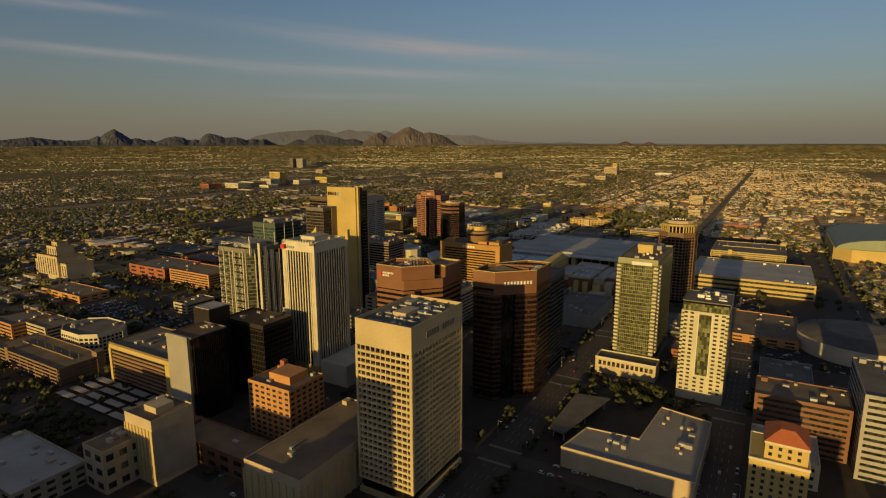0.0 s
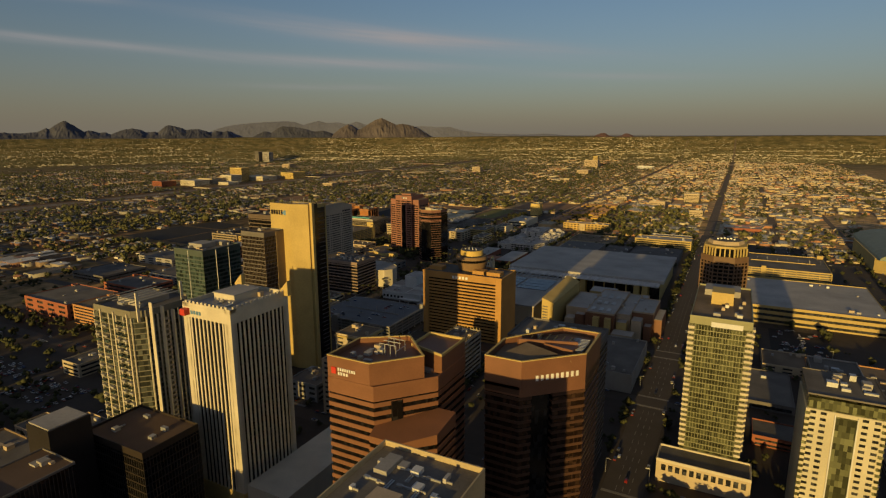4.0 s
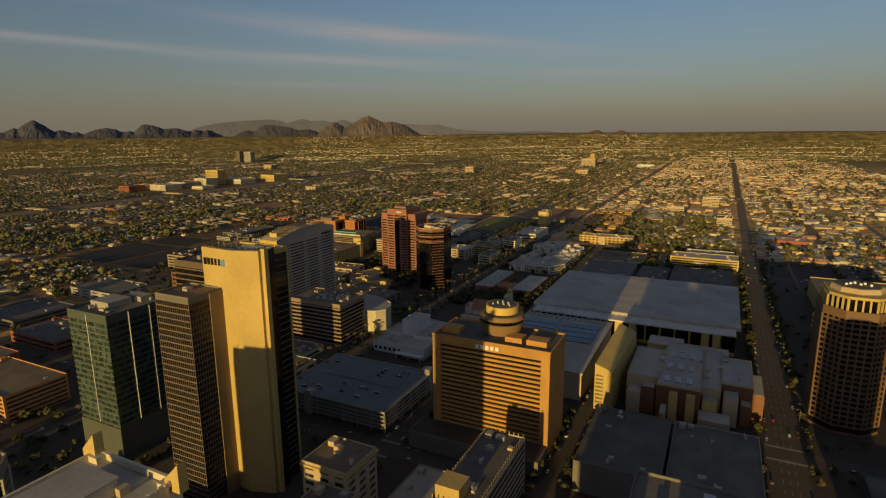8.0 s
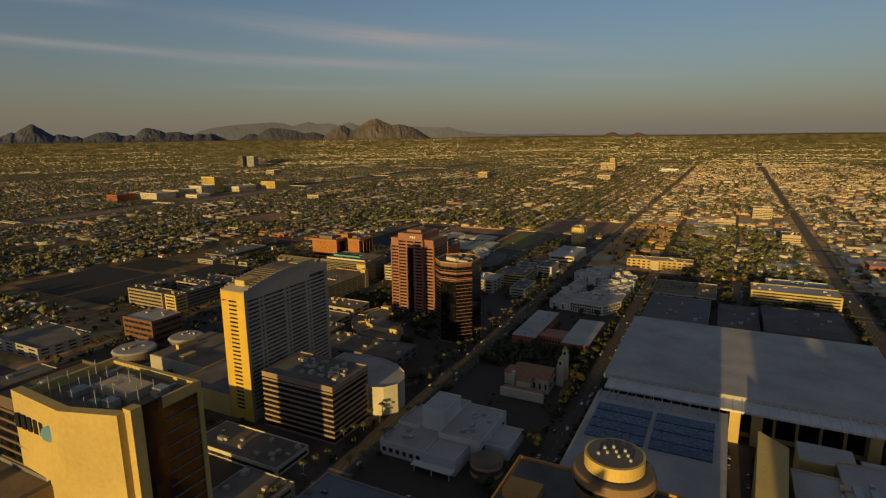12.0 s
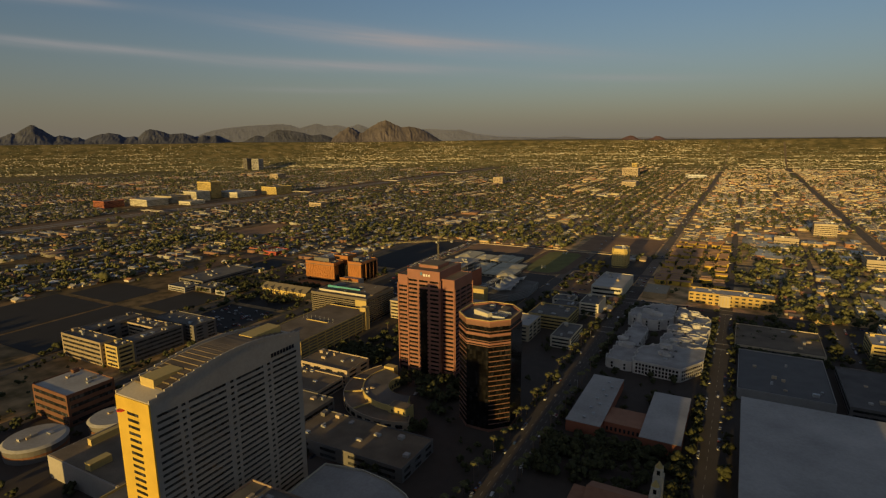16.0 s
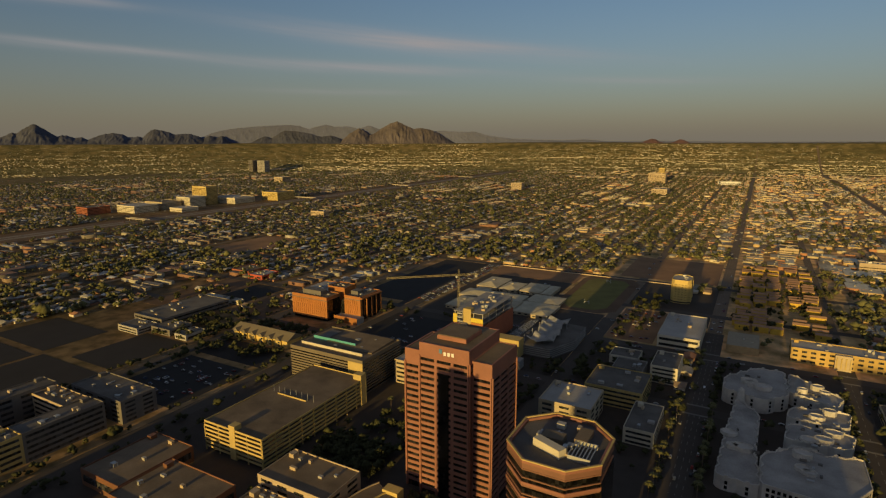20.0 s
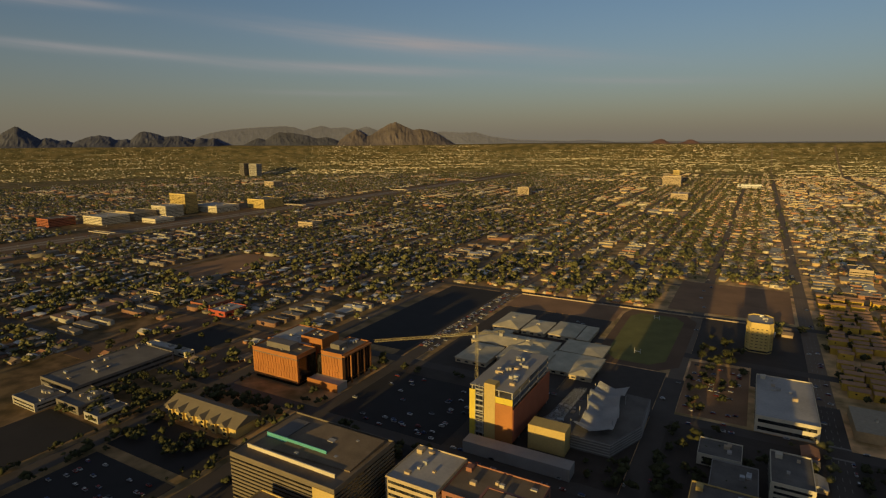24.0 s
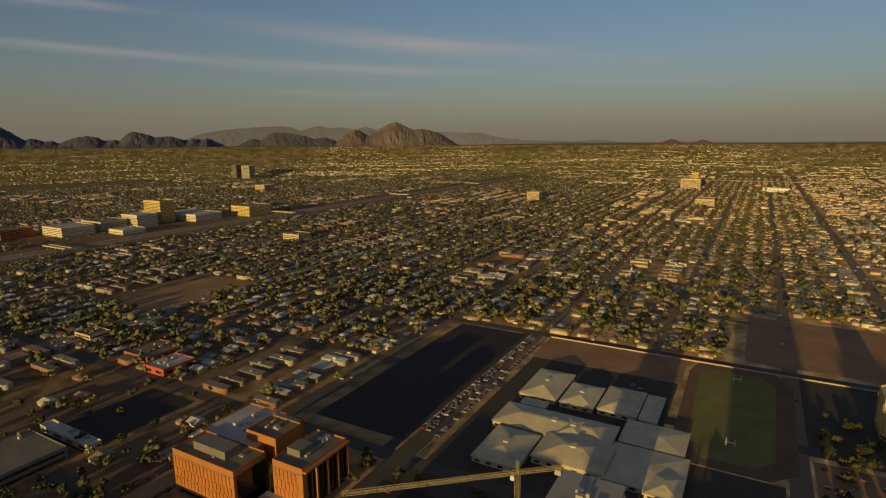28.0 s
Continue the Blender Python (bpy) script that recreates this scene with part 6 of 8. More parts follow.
# pale octagonal apartment tower
b = banded("yellow_block", "yellow stucco mid-rise with rounded corners and a small roof house", [(-572, 1562), (-555, 1562), (-551, 1568), (-551, 1592), (-556, 1598), (-571, 1598), (-576, 1592), (-576, 1568)], 32, mat("yellow_stucco", (0.58, 0.43, 0.15), 0.9), GLASSW, 3.4, 2.6, 0.2, 3, 4, ROOFW, 3, (4.2, 2.2, 0.02, MATS["yellow_stucco"]), 51, "apartment building")
# gabled yellow apartment house
b = thing("gabled_house", "long yellow apartment house with a gabled shingle roof", "apartment building", (-954, 1182, 0))
prism(b, "wall", mat("yellow_stucco", (0, 0, 0)), rect(-995, -913, 1172, 1194), 0, 9)
o = origin(b)


def gable_roof(parent, name, m, x0, x1, y0, y1, z, rise, along="x"):
    o = origin(parent)
    if along == "x":
        vs = [(x0, y0, z), (x1, y0, z), (x1, y1, z), (x0, y1, z), (x0, (y0 + y1) / 2, z + rise), (x1, (y0 + y1) / 2, z + rise)]
        fs = [(0, 1, 5, 4), (2, 3, 4, 5), (1, 2, 5), (3, 0, 4), (3, 2, 1, 0)]
    else:
        vs = [(x0, y0, z), (x1, y0, z), (x1, y1, z), (x0, y1, z), ((x0 + x1) / 2, y0, z + rise), ((x0 + x1) / 2, y1, z + rise)]
        fs = [(1, 2, 5, 4), (3, 0, 4, 5), (0, 1, 4), (2, 3, 5), (3, 2, 1, 0)]
    return child(new(name, mesh_of(name, [(x - o.x, y - o.y, c) for x, y, c in vs], fs, m)), parent)


gable_roof(b, "roof", mat("tan_shingle", (0.20, 0.165, 0.11), 0.95, obj=0.05), -997, -911, 1170, 1196, 9, 6)
for i in range(6):
    gable_roof(b, "dormer", mat("tan_shingle", (0, 0, 0)), -992 + 13 * i, -985 + 13 * i, 1168, 1182, 9, 4, "y")
    bar(b, "dormer_wall", MATS["yellow_stucco"], -991 + 13 * i, -986 + 13 * i, 1170, 1172, 0, 9)
    for z in (1.5, 5.2):
        bar(b, "window", GLASSW, -990 + 13 * i, -987 + 13 * i, 1169.8, 1170.1, z, z + 1.8)
# arena with a vaulted roof at the edge of downtown
b = thing("ballpark", "huge stadium with a ribbed vaulted roof", "stadium", (190, 1290, 0))
prism(b, "wall", CREAM, [(105, 1210), (130, 1185), (290, 1185), (310, 1250), (310, 1400), (280, 1440), (130, 1440), (105, 1400)], 0, 22)
o = origin(b)
n, v, f = 20, [], []
for i in range(n + 1):
    a = math.pi * i / n
    for y in (1190, 1436):
        v.append((207 - 100 * math.cos(a) - o.x, y - o.y, 22 + 20 * math.sin(a)))
for i in range(n):
    f.append((2 * i, 2 * i + 1, 2 * i + 3, 2 * i + 2))
f += [tuple(range(0, 2 * n + 2, 2)), tuple(range(2 * n + 1, 0, -2))]
child(new("vault_roof", mesh_of("vault_roof", v, f, mat("green_metal_roof", (0.20, 0.23, 0.18), 0.6, 0.3))), b)
# unseen offices behind the start of the flight, added to shade the first towers
for x0, x1, y0, y1, h in ((-430, -304, 0, 50, 45), (-300, -216, 20, 60, 42), (-115, -30, 130, 172, 29), (-215, -165, -90, -40, 104), (-470, -410, -40, 20, 44), (-150, -60, -60, 0, 46), (-20, 60, 60, 120, 50)):
    b = banded("office_tower", "plain tan office tower with window bands, unseen, added to cast shade", rect(x0, x1, y0, y1), h, TAN, GLASSD, 9.0, 5, 0.3, 5, 4, ROOFG, 3, None, int(-x0))

# hospital hill and far landmarks
FARB = [(-2225, -2150, 2050, 2095, 62, CREAM), (-2190, -2120, 1960, 2020, 34, WHITEC), (-2240, -2150, 1880, 1950, 24, SAND), (-2230, -2140, 1780, 1860, 22, WHITEC), (-2290, -2230, 1690, 1760, 22, BRICK), (-2200, -2080, 2110, 2200, 20, WHITEC), (-2110, -2030, 2262, 2350, 30, mat("yellow_stucco", (0, 0, 0))), (-2100, -2040, 1870, 1930, 12, WHITEC),
        (-990, -905, 3850, 3910, 46, TAN), (-950, -920, 3910, 3940, 70, CREAM), (-3520, -3480, 3470, 3520, 84, DARKC), (-3470, -3400, 3500, 3545, 80, GREYC), (-660, -560, 3830, 3870, 16, WHITE), (-860, -800, 3150, 3230, 24, TAN), (-1450, -1400, 3100, 3140, 30, TAN), (-2700, -2640, 2900, 2960, 30, TAN), (-1640, -1590, 2010, 2050, 14, TAN),
        (-240, -196, 2066, 2104, 27, SAND), (-198, -166, 1706, 1750, 20, SAND), (-322, -278, 1904, 1926, 16, TAN), (-436, -404, 2006, 2046, 14, TAN), (-92, -40, 1506, 1546, 11, BRICK)]
for i, (x0, x1, y0, y1, h, w) in enumerate(FARB):
    banded("distant_block", "distant pale mid-rise block standing above the houses", rect(x0, x1, y0, y1), h, w, GLASSD, 4.2, 3.0, 0.2, 2, 3, ROOFW if i % 2 else ROOFG, 5, None, 70 + i)
# freeway cutting across the northern houses
for x0, x1 in ((-2010, -1990), (-1980, -1960)):
    tagged(bar(None, "road", mat("pale_concrete_road", (0.24, 0.20, 0.155), 0.9, size=8), x0, x1, 900, 4400, -0.4, 0.2), "pale concrete freeway carriageway in a dirt cutting", "road", kind="structure")
tagged(bar(None, "dirt_lot", DIRT, -1989.9, -1980.1, 900, 4400, -0.3, 0.14), "bare dirt median of the freeway", "vacant lot", kind="structure")
for y in (1230, 1690, 2360, 3020, 3700):
    fb = tagged(new("footbridge", None), "pale concrete road bridge over the freeway", "bridge")
    fb.location = (-1985, y, 0)
    bar(fb, "bridge_deck", CONCRETE, -2030, -1940, y - 7, y + 7, 5.6, 6.8)
    for s_ in (-7, 6.6):
        bar(fb, "parapet", CONCRETE, -2030, -1940, y + s_, y + s_ + 0.4, 6.8, 7.9)
    for x in (-2016, -1985.5, -1955):
        bar(fb, "pier", CONCRETE, x, x + 1, y - 5, y + 5, 0, 5.6)
# far raised freeway crossing the valley
fr = tagged(new("elevated_freeway", None), "long pale elevated freeway far across the valley", "freeway")
fr.location = (-650, 4400, 0)
bar(fr, "freeway_deck", CONCRETE, -1600, 300, 4391, 4409, 6.5, 8.2)
bar(fr, "barrier_wall", mat("pale_concrete_road", (0, 0, 0)), -1600, 300, 4390.6, 4391, 6.6, 9.4)
for k in range(40):
    bar(fr, "pier", CONCRETE, -1595 + 47.5 * k, -1593 + 47.5 * k, 4396, 4404, 0, 6.5)
for x0, x1, y0, y1 in ((-2050, -2010.5, 900, 4300), (-1959.5, -1920, 900, 4300), (-1480, -1375, 1505, 1690), (-870, -722, 1600, 1664), (-671, -524, 1690, 1860), (-1225, -1160, 1206, 1360), (-1085, -1020, 1240, 1360), (-623, -570, 1380, 1505)):
    # sunlit and shaded lots differ by dirt colour
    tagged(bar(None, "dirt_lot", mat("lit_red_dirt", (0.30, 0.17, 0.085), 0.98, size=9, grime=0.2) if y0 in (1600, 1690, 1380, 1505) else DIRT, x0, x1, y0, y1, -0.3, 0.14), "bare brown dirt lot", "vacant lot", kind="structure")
for x0, x1, y0, y1 in ((-1130, -1018, 885, 1035), (-1262, -1136, 885, 1030), (-985, -900, 1390, 1660), (-880, -764, 1210, 1228), (-880, -770, 1240, 1340), (-990, -900, 1022, 1110), (-870, -760, 640, 730), (-1095, -1025, 1045, 1130), (-1095, -1025, 1140, 1160), (-1250, -1140, 1040, 1110), (-1155, -1095, 1260, 1355), (-995, -900, 1120, 1165), (-50, 0, 760, 840), (10, 100, 590, 640)):
    # dark asphalt, its colour deepened further for the shade over these lots
    tagged(bar(None, "parking_lot", mat("shade_deepened_asphalt", (0.032, 0.028, 0.025), 0.9, size=5), x0, x1, y0, y1, -0.3, 0.2), "dark asphalt parking lot", "parking lot", kind="structure")
# paved campus and school yards, tower and tree shadow put into the dark colour
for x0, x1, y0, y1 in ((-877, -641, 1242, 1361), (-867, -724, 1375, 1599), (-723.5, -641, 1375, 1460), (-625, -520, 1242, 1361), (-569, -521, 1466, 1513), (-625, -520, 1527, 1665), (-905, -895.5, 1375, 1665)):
    tagged(bar(None, "pavement", PAVE, x0, x1, y0, y1, -0.3, 0.12), "paved yard between school and campus buildings, shade in its dark colour", "pavement", kind="structure")
# sports field
b = tagged(new("sports_field", None), "green turf sports field inside a dirt track", "sports field", kind="structure")
b.location = (-672, 1570, 0)
prism(b, "track", DIRT, [(-716, 1480), (-700, 1462), (-650, 1462), (-632, 1480), (-630, 1640), (-644, 1664), (-712, 1664), (-718, 1640)], -0.2, 0.15)
prism(b, "turf", GRASS, [(-706, 1490), (-694, 1474), (-660, 1474), (-646, 1490), (-644, 1632), (-656, 1650), (-698, 1650), (-708, 1632)], -0.2, 0.24)
for y in (1500, 1630):
    for x in (-679, -673):
        bar(b, "goal_post", WHITE, x, x + 0.4, y, y + 0.4, 0, 6)
    bar(b, "goal_bar", WHITE, -679, -672.6, y, y + 0.4, 2.6, 3.0)
bar(b, "scorer_hut", WHITE, -712, -706, 1484, 1490, 0, 4)
tagged(bar(None, "fence", TAN, -870, -560, 1664.3, 1664.7, 0, 1.5), "long pale wall along the school fields", "fence", kind="structure")

# ================= suburbs =================
rs = np.random.RandomState(7)


def ramp_mat(name, colors, rough=0.85, tint=0.25):
    """A surface whose colour changes from piece to piece among a few paints."""
    m = bpy.data.materials.new(name)
    m.use_nodes = True
    n, l = m.node_tree.nodes, m.node_tree.links
    b = n["Principled BSDF"]
    b.inputs["Roughness"].default_value, b.inputs["Specular IOR Level"].default_value = rough, 0.25
    g = n.new("ShaderNodeNewGeometry")
    c = n.new("ShaderNodeValToRGB")
    c.color_ramp.interpolation = "CONSTANT"
    for i, col in enumerate(colors):
        e = c.color_ramp.elements[i] if i < 2 else c.color_ramp.elements.new(i / len(colors))
        e.position, e.color = i / len(colors), (*col, 1)
    l.new(g.outputs["Random Per Island"], c.inputs[0])
    t = n.new("ShaderNodeTexNoise")
    t.inputs["Scale"].default_value, t.inputs["Detail"].default_value = 0.5, 4
    l.new(g.outputs["Position"], t.inputs["Vector"])
    k = n.new("ShaderNodeMath")
    k.operation = "MULTIPLY_ADD"
    k.inputs[1].default_value, k.inputs[2].default_value = 2 * tint, 1 - tint
    l.new(t.outputs[0], k.inputs[0])
    v = n.new("ShaderNodeVectorMath")
    v.operation = "SCALE"
    l.new(c.outputs[0], v.inputs[0])
    l.new(k.outputs[0], v.inputs["Scale"])
    l.new(v.outputs[0], b.inputs["Base Color"])
    return m


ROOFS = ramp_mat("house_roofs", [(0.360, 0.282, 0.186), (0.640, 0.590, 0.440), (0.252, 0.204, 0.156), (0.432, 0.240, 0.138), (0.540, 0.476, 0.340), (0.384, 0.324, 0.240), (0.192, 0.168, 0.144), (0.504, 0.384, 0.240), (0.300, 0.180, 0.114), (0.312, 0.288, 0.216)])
# northern palettes: darker roofs, and walls with the yards' shade in their colour
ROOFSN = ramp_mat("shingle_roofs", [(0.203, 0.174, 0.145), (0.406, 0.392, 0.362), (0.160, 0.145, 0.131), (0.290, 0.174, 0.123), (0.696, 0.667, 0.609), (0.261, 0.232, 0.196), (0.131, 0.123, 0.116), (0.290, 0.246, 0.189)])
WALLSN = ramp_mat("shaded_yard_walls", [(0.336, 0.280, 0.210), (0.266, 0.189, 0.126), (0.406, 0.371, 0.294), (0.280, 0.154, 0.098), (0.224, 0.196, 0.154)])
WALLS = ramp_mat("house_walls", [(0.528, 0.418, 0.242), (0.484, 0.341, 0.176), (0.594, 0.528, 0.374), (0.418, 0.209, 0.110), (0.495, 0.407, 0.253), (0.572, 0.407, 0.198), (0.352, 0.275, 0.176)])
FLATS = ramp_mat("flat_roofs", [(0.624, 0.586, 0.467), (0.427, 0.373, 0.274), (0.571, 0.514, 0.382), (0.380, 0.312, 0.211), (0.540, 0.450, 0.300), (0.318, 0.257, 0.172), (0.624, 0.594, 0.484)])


def stuff(name, verts, faces_by_mat, mats, label, category):
    """One joined mesh; faces_by_mat: for each material an integer array of triangles or quads."""
    me = bpy.data.meshes.new(name)
    me.vertices.add(len(verts))
    me.vertices.foreach_set("co", np.asarray(verts, dtype=np.float32).ravel())
    loops, starts, mi, s = [], [], [], 0
    for k, arrs in enumerate(faces_by_mat):
        for a in arrs:
            loops.append(a.ravel())
            starts.append(s + np.arange(len(a)) * a.shape[1])
            mi.append(np.full(len(a), k))
            s += a.size
    loops, starts, mi = np.concatenate(loops), np.concatenate(starts), np.concatenate(mi)
    me.loops.add(len(loops))
    me.loops.foreach_set("vertex_index", loops.astype(np.int32))
    me.polygons.add(len(starts))
    me.polygons.foreach_set("loop_start", starts.astype(np.int32))
    me.polygons.foreach_set("material_index", mi.astype(np.int32))
    me.update(calc_edges=True)
    me.validate()
    for m in mats:
        me.materials.append(m)
    return tagged(new(name, me), label, category, kind="stuff")


BLOCKED = [(-1265, -1010, 875, 1040), (-1610, 310, 4385, 4415), (-500, -365, 1462, 1850), (-450, -330, 1380, 1440), (-1010, -900, 1250, 1670), (-880, -560, 1150, 1672), (-580, -510, 1360, 1610), (-510, -340, 900, 1400), (-380, -150, 700, 1360), (-760, 120, -200, 1250), (100, 330, 1170, 1450), (-1020, -760, 480, 1370), (-2055, -1915, 800, 4500), (-1485, -1370, 1500, 1695), (-675, -520, 1686, 1865), (-1230, -1015, 1030, 1365), (-1255, -1130, 1030, 1120), (-2300, -2020, 1680, 2360), (-260, -140, 2000, 2120), (-990, -890, 3840, 3950), (-153, -127, 0, 5000), (-523, -501, 0, 5000), (-200, 60, 890, 1210), (-260, 20, 1250, 1360)]


def free(x, y, pad=0):
    for a, b, c, d in BLOCKED:
        if a - pad < x < b + pad and c - pad < y < d + pad:
            return False
    return True


streets = sorted(set(EW + EWFAR))
cross = sorted(NS + NSFAR)


def in_view(x, y):
    a = math.degrees(math.atan2(-x, y + 40))
    return -12 < a < 72 and math.hypot(x, y) < 4990 and y > 200


def wobble(x, y, size, seed):
    return noise.noise((x / size, y / size, seed))


# every block of the far grid is houses, flats, sheds or bare ground
rb = np.random.RandomState(31)
lots, flats = [], []
cuts = sorted(set(cross + [860, 1050]))
for xa, xb in zip(streets, streets[1:]):
    for ya, yb in zip(cuts, cuts[1:]):
        xm, ym = (xa + xb) / 2, (ya + yb) / 2
        if xa < -3800 or xb > 500 or yb < 250 or not in_view(xm, ym):
            continue
        south = xm > -520
        u = rb.rand() + (0.32 if south else 0.0) + 0.15 * wobble(xm, ym, 700, 3)
        if u < 0.84:
            slack = rb.uniform(-5, 5)
            for off in (18, 44, xb - xa - 45, xb - xa - 18):
                y = ya + 11 + rb.uniform(0, 6)
                wide = rb.uniform(11.5, 16.5)
                while y < yb - 9:
                    x = xa + off + slack * (1 if off < 30 or off > 90 else -1) + rb.normal(0, 2.6)
                    if rb.rand() < 0.88 and free(x, y, 5):
                        lots.append((x, y))
                    y += wide * rb.uniform(0.8, 1.35)
        elif u < 0.95:
            y, w = ya + 14, rb.uniform(26, 42)
            while y < yb - 10:
                for x in (xa + 34, xb - 34):
                    if rb.rand() < 0.85 and free(x, y, 16):
                        flats.append((x + rb.normal(0, 2), y, w, rb.uniform(8, 11), rb.uniform(4.5, 7)))
                y += rb.uniform(17, 24)
        elif u < 1.2:
            for k in range(rb.randint(4, 9)):
                x, y = rb.uniform(xa + 20, xb - 20), rb.uniform(ya + 18, yb - 18)
                if free(x, y, 18):
                    flats.append((x, y, rb.uniform(12, 34), rb.uniform(14, 52), rb.uniform(4, 8)))
lots = np.array(lots)
dist = np.hypot(lots[:, 0] + 674, lots[:, 1] - 1059)


def house_arrays(px, py, w, d, h, rise, turn, z=0.0):
    """Gabled houses: w along x, d along y; turn: ridge along y."""
    n = len(px)
    base = np.array([(-.5, -.5), (.5, -.5), (.5, .5), (-.5, .5)])
    xy = base[None] * np.stack([w, d], 1)[:, None]
    wall = np.zeros((n, 8, 3))
    wall[:, :4, :2] = wall[:, 4:, :2] = xy
    wall[:, 4:, 2] = h[:, None]
    roof = np.zeros((n, 6, 3))
    roof[:, :4, :2] = xy * 1.12
    roof[:, :4, 2] = (h - 0.1)[:, None]
    r0 = np.where(turn[:, None], np.stack([0 * w, -d * .5], 1), np.stack([-w * .5, 0 * d], 1)) * 0.9
    roof[:, 4, :2], roof[:, 5, :2] = r0, -r0
    roof[:, 4:, 2] = (h + rise)[:, None]
    v = np.concatenate([wall, roof], 1)
    v[:, :, 0] += px[:, None]
    v[:, :, 1] += py[:, None]
    v[:, :, 2] += np.broadcast_to(np.asarray(z), (n,))[:, None]
    o = (np.arange(n) * 14)[:, None]
    wq = np.concatenate([o + np.array(q) for q in ((0, 1, 5, 4), (1, 2, 6, 5), (2, 3, 7, 6), (3, 0, 4, 7))])
    qa = np.where(turn[:, None], o + np.array((9, 10, 13, 12)), o + np.array((8, 9, 13, 12)))
    qb = np.where(turn[:, None], o + np.array((11, 8, 12, 13)), o + np.array((10, 11, 12, 13)))
    ta = np.where(turn[:, None], o + np.array((8, 9, 12)), o + np.array((9, 10, 13)))
    tb = np.where(turn[:, None], o + np.array((10, 11, 13)), o + np.array((11, 8, 12)))
    return v.reshape(-1, 3), wq, np.concatenate([qa, qb]), np.concatenate([ta, tb])


# the nearest houses, one by one
lots = np.concatenate([lots, np.array([(-1205, 1290), (-1190, 1312), (-1172, 1226), (-1238, 1335), (-1060, 1330), (-1040, 1318), (-1075, 1262), (-1300, 1345), (-1250, 1222), (-1035, 1290)])])
dist = np.hypot(lots[:, 0] + 674, lots[:, 1] - 1059)
near = np.argsort(dist)[:112]
far = np.setdiff1d(np.arange(len(lots)), near)
HW = [mat("house_wall_" + k, c, 0.9, size=1.5, obj=0.1) for k, c in (("cream", (0.58, 0.50, 0.38)), ("tan", (0.48, 0.36, 0.22)), ("white", (0.66, 0.62, 0.54)), ("brick", (0.40, 0.20, 0.12)))]
HR = [mat("house_roof_" + k, c, 0.95, size=0.8, obj=0.12) for k, c in (("brown", (0.26, 0.19, 0.13)), ("grey", (0.36, 0.34, 0.31)), ("dark", (0.15, 0.13, 0.12)), ("clay", (0.36, 0.18, 0.10)), ("pale", (0.52, 0.49, 0.43)))]
protos = []
for k in range(10):
    w, d, h = rs.uniform(9, 12), rs.uniform(10, 15), rs.uniform(2.8, 3.4)
    hs = thing("house", ("cream", "tan", "white", "brick")[k % 4] + " single-storey house with a " + ("brown", "grey", "dark", "clay", "pale")[k % 5] + " pitched roof", "house", (0, 0, 0), "houses along the residential streets")
    prism(hs, "wall", HW[k % 4], rect(-w / 2, w / 2, -d / 2, d / 2), 0, h)
    gable_roof(hs, "roof", HR[k % 5], -w / 2 - 0.7, w / 2 + 0.7, -d / 2 - 0.7, d / 2 + 0.7, h, 2.3, "xy"[k % 2])
    bar(hs, "window", GLASSW, -w * 0.3, -w * 0.1, -d / 2 - 0.06, -d / 2 + 0.05, 1, 2.3)
    protos.append(hs)
for k, i in enumerate(near):
    x, y = lots[i]
    if k < 10:
        protos[k].location = (x, y, 0)
    else:
        copy_thing(protos[k % 10], pose(x, y, 0, 0, 0, (0, 90, 180, 270)[k % 4] + rs.uniform(-3, 3)))

n = len(far)
L = lots[far]
w, d, h = rs.uniform(7, 14, n), rs.uniform(7.5, 13, n), rs.uniform(2.3, 3.4, n)
big = rs.rand(n) < 0.06
w[big] *= 1.5
h[big] *= 1.8
rise, turn = rs.uniform(0.7, 2.2, n) * (rs.rand(n) < 0.75), rs.rand(n) < 0.5
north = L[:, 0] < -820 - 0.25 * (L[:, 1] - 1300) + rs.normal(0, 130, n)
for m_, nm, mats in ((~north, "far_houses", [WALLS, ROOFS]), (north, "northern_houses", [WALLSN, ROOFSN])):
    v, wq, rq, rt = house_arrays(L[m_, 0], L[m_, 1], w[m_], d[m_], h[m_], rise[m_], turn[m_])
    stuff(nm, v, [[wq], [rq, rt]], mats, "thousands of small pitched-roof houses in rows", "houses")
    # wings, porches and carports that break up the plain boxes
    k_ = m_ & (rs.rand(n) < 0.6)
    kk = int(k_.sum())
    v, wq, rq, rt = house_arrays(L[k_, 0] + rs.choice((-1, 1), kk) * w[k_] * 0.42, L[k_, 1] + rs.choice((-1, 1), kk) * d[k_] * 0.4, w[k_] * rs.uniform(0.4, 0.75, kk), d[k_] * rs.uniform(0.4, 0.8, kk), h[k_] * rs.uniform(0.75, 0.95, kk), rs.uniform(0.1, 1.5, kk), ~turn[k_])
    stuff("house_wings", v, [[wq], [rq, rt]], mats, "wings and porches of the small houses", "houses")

# terraces of clay-roofed townhouses, the sun's orange put into stucco and tile colours
r_ = random.Random(12)
th_ = []
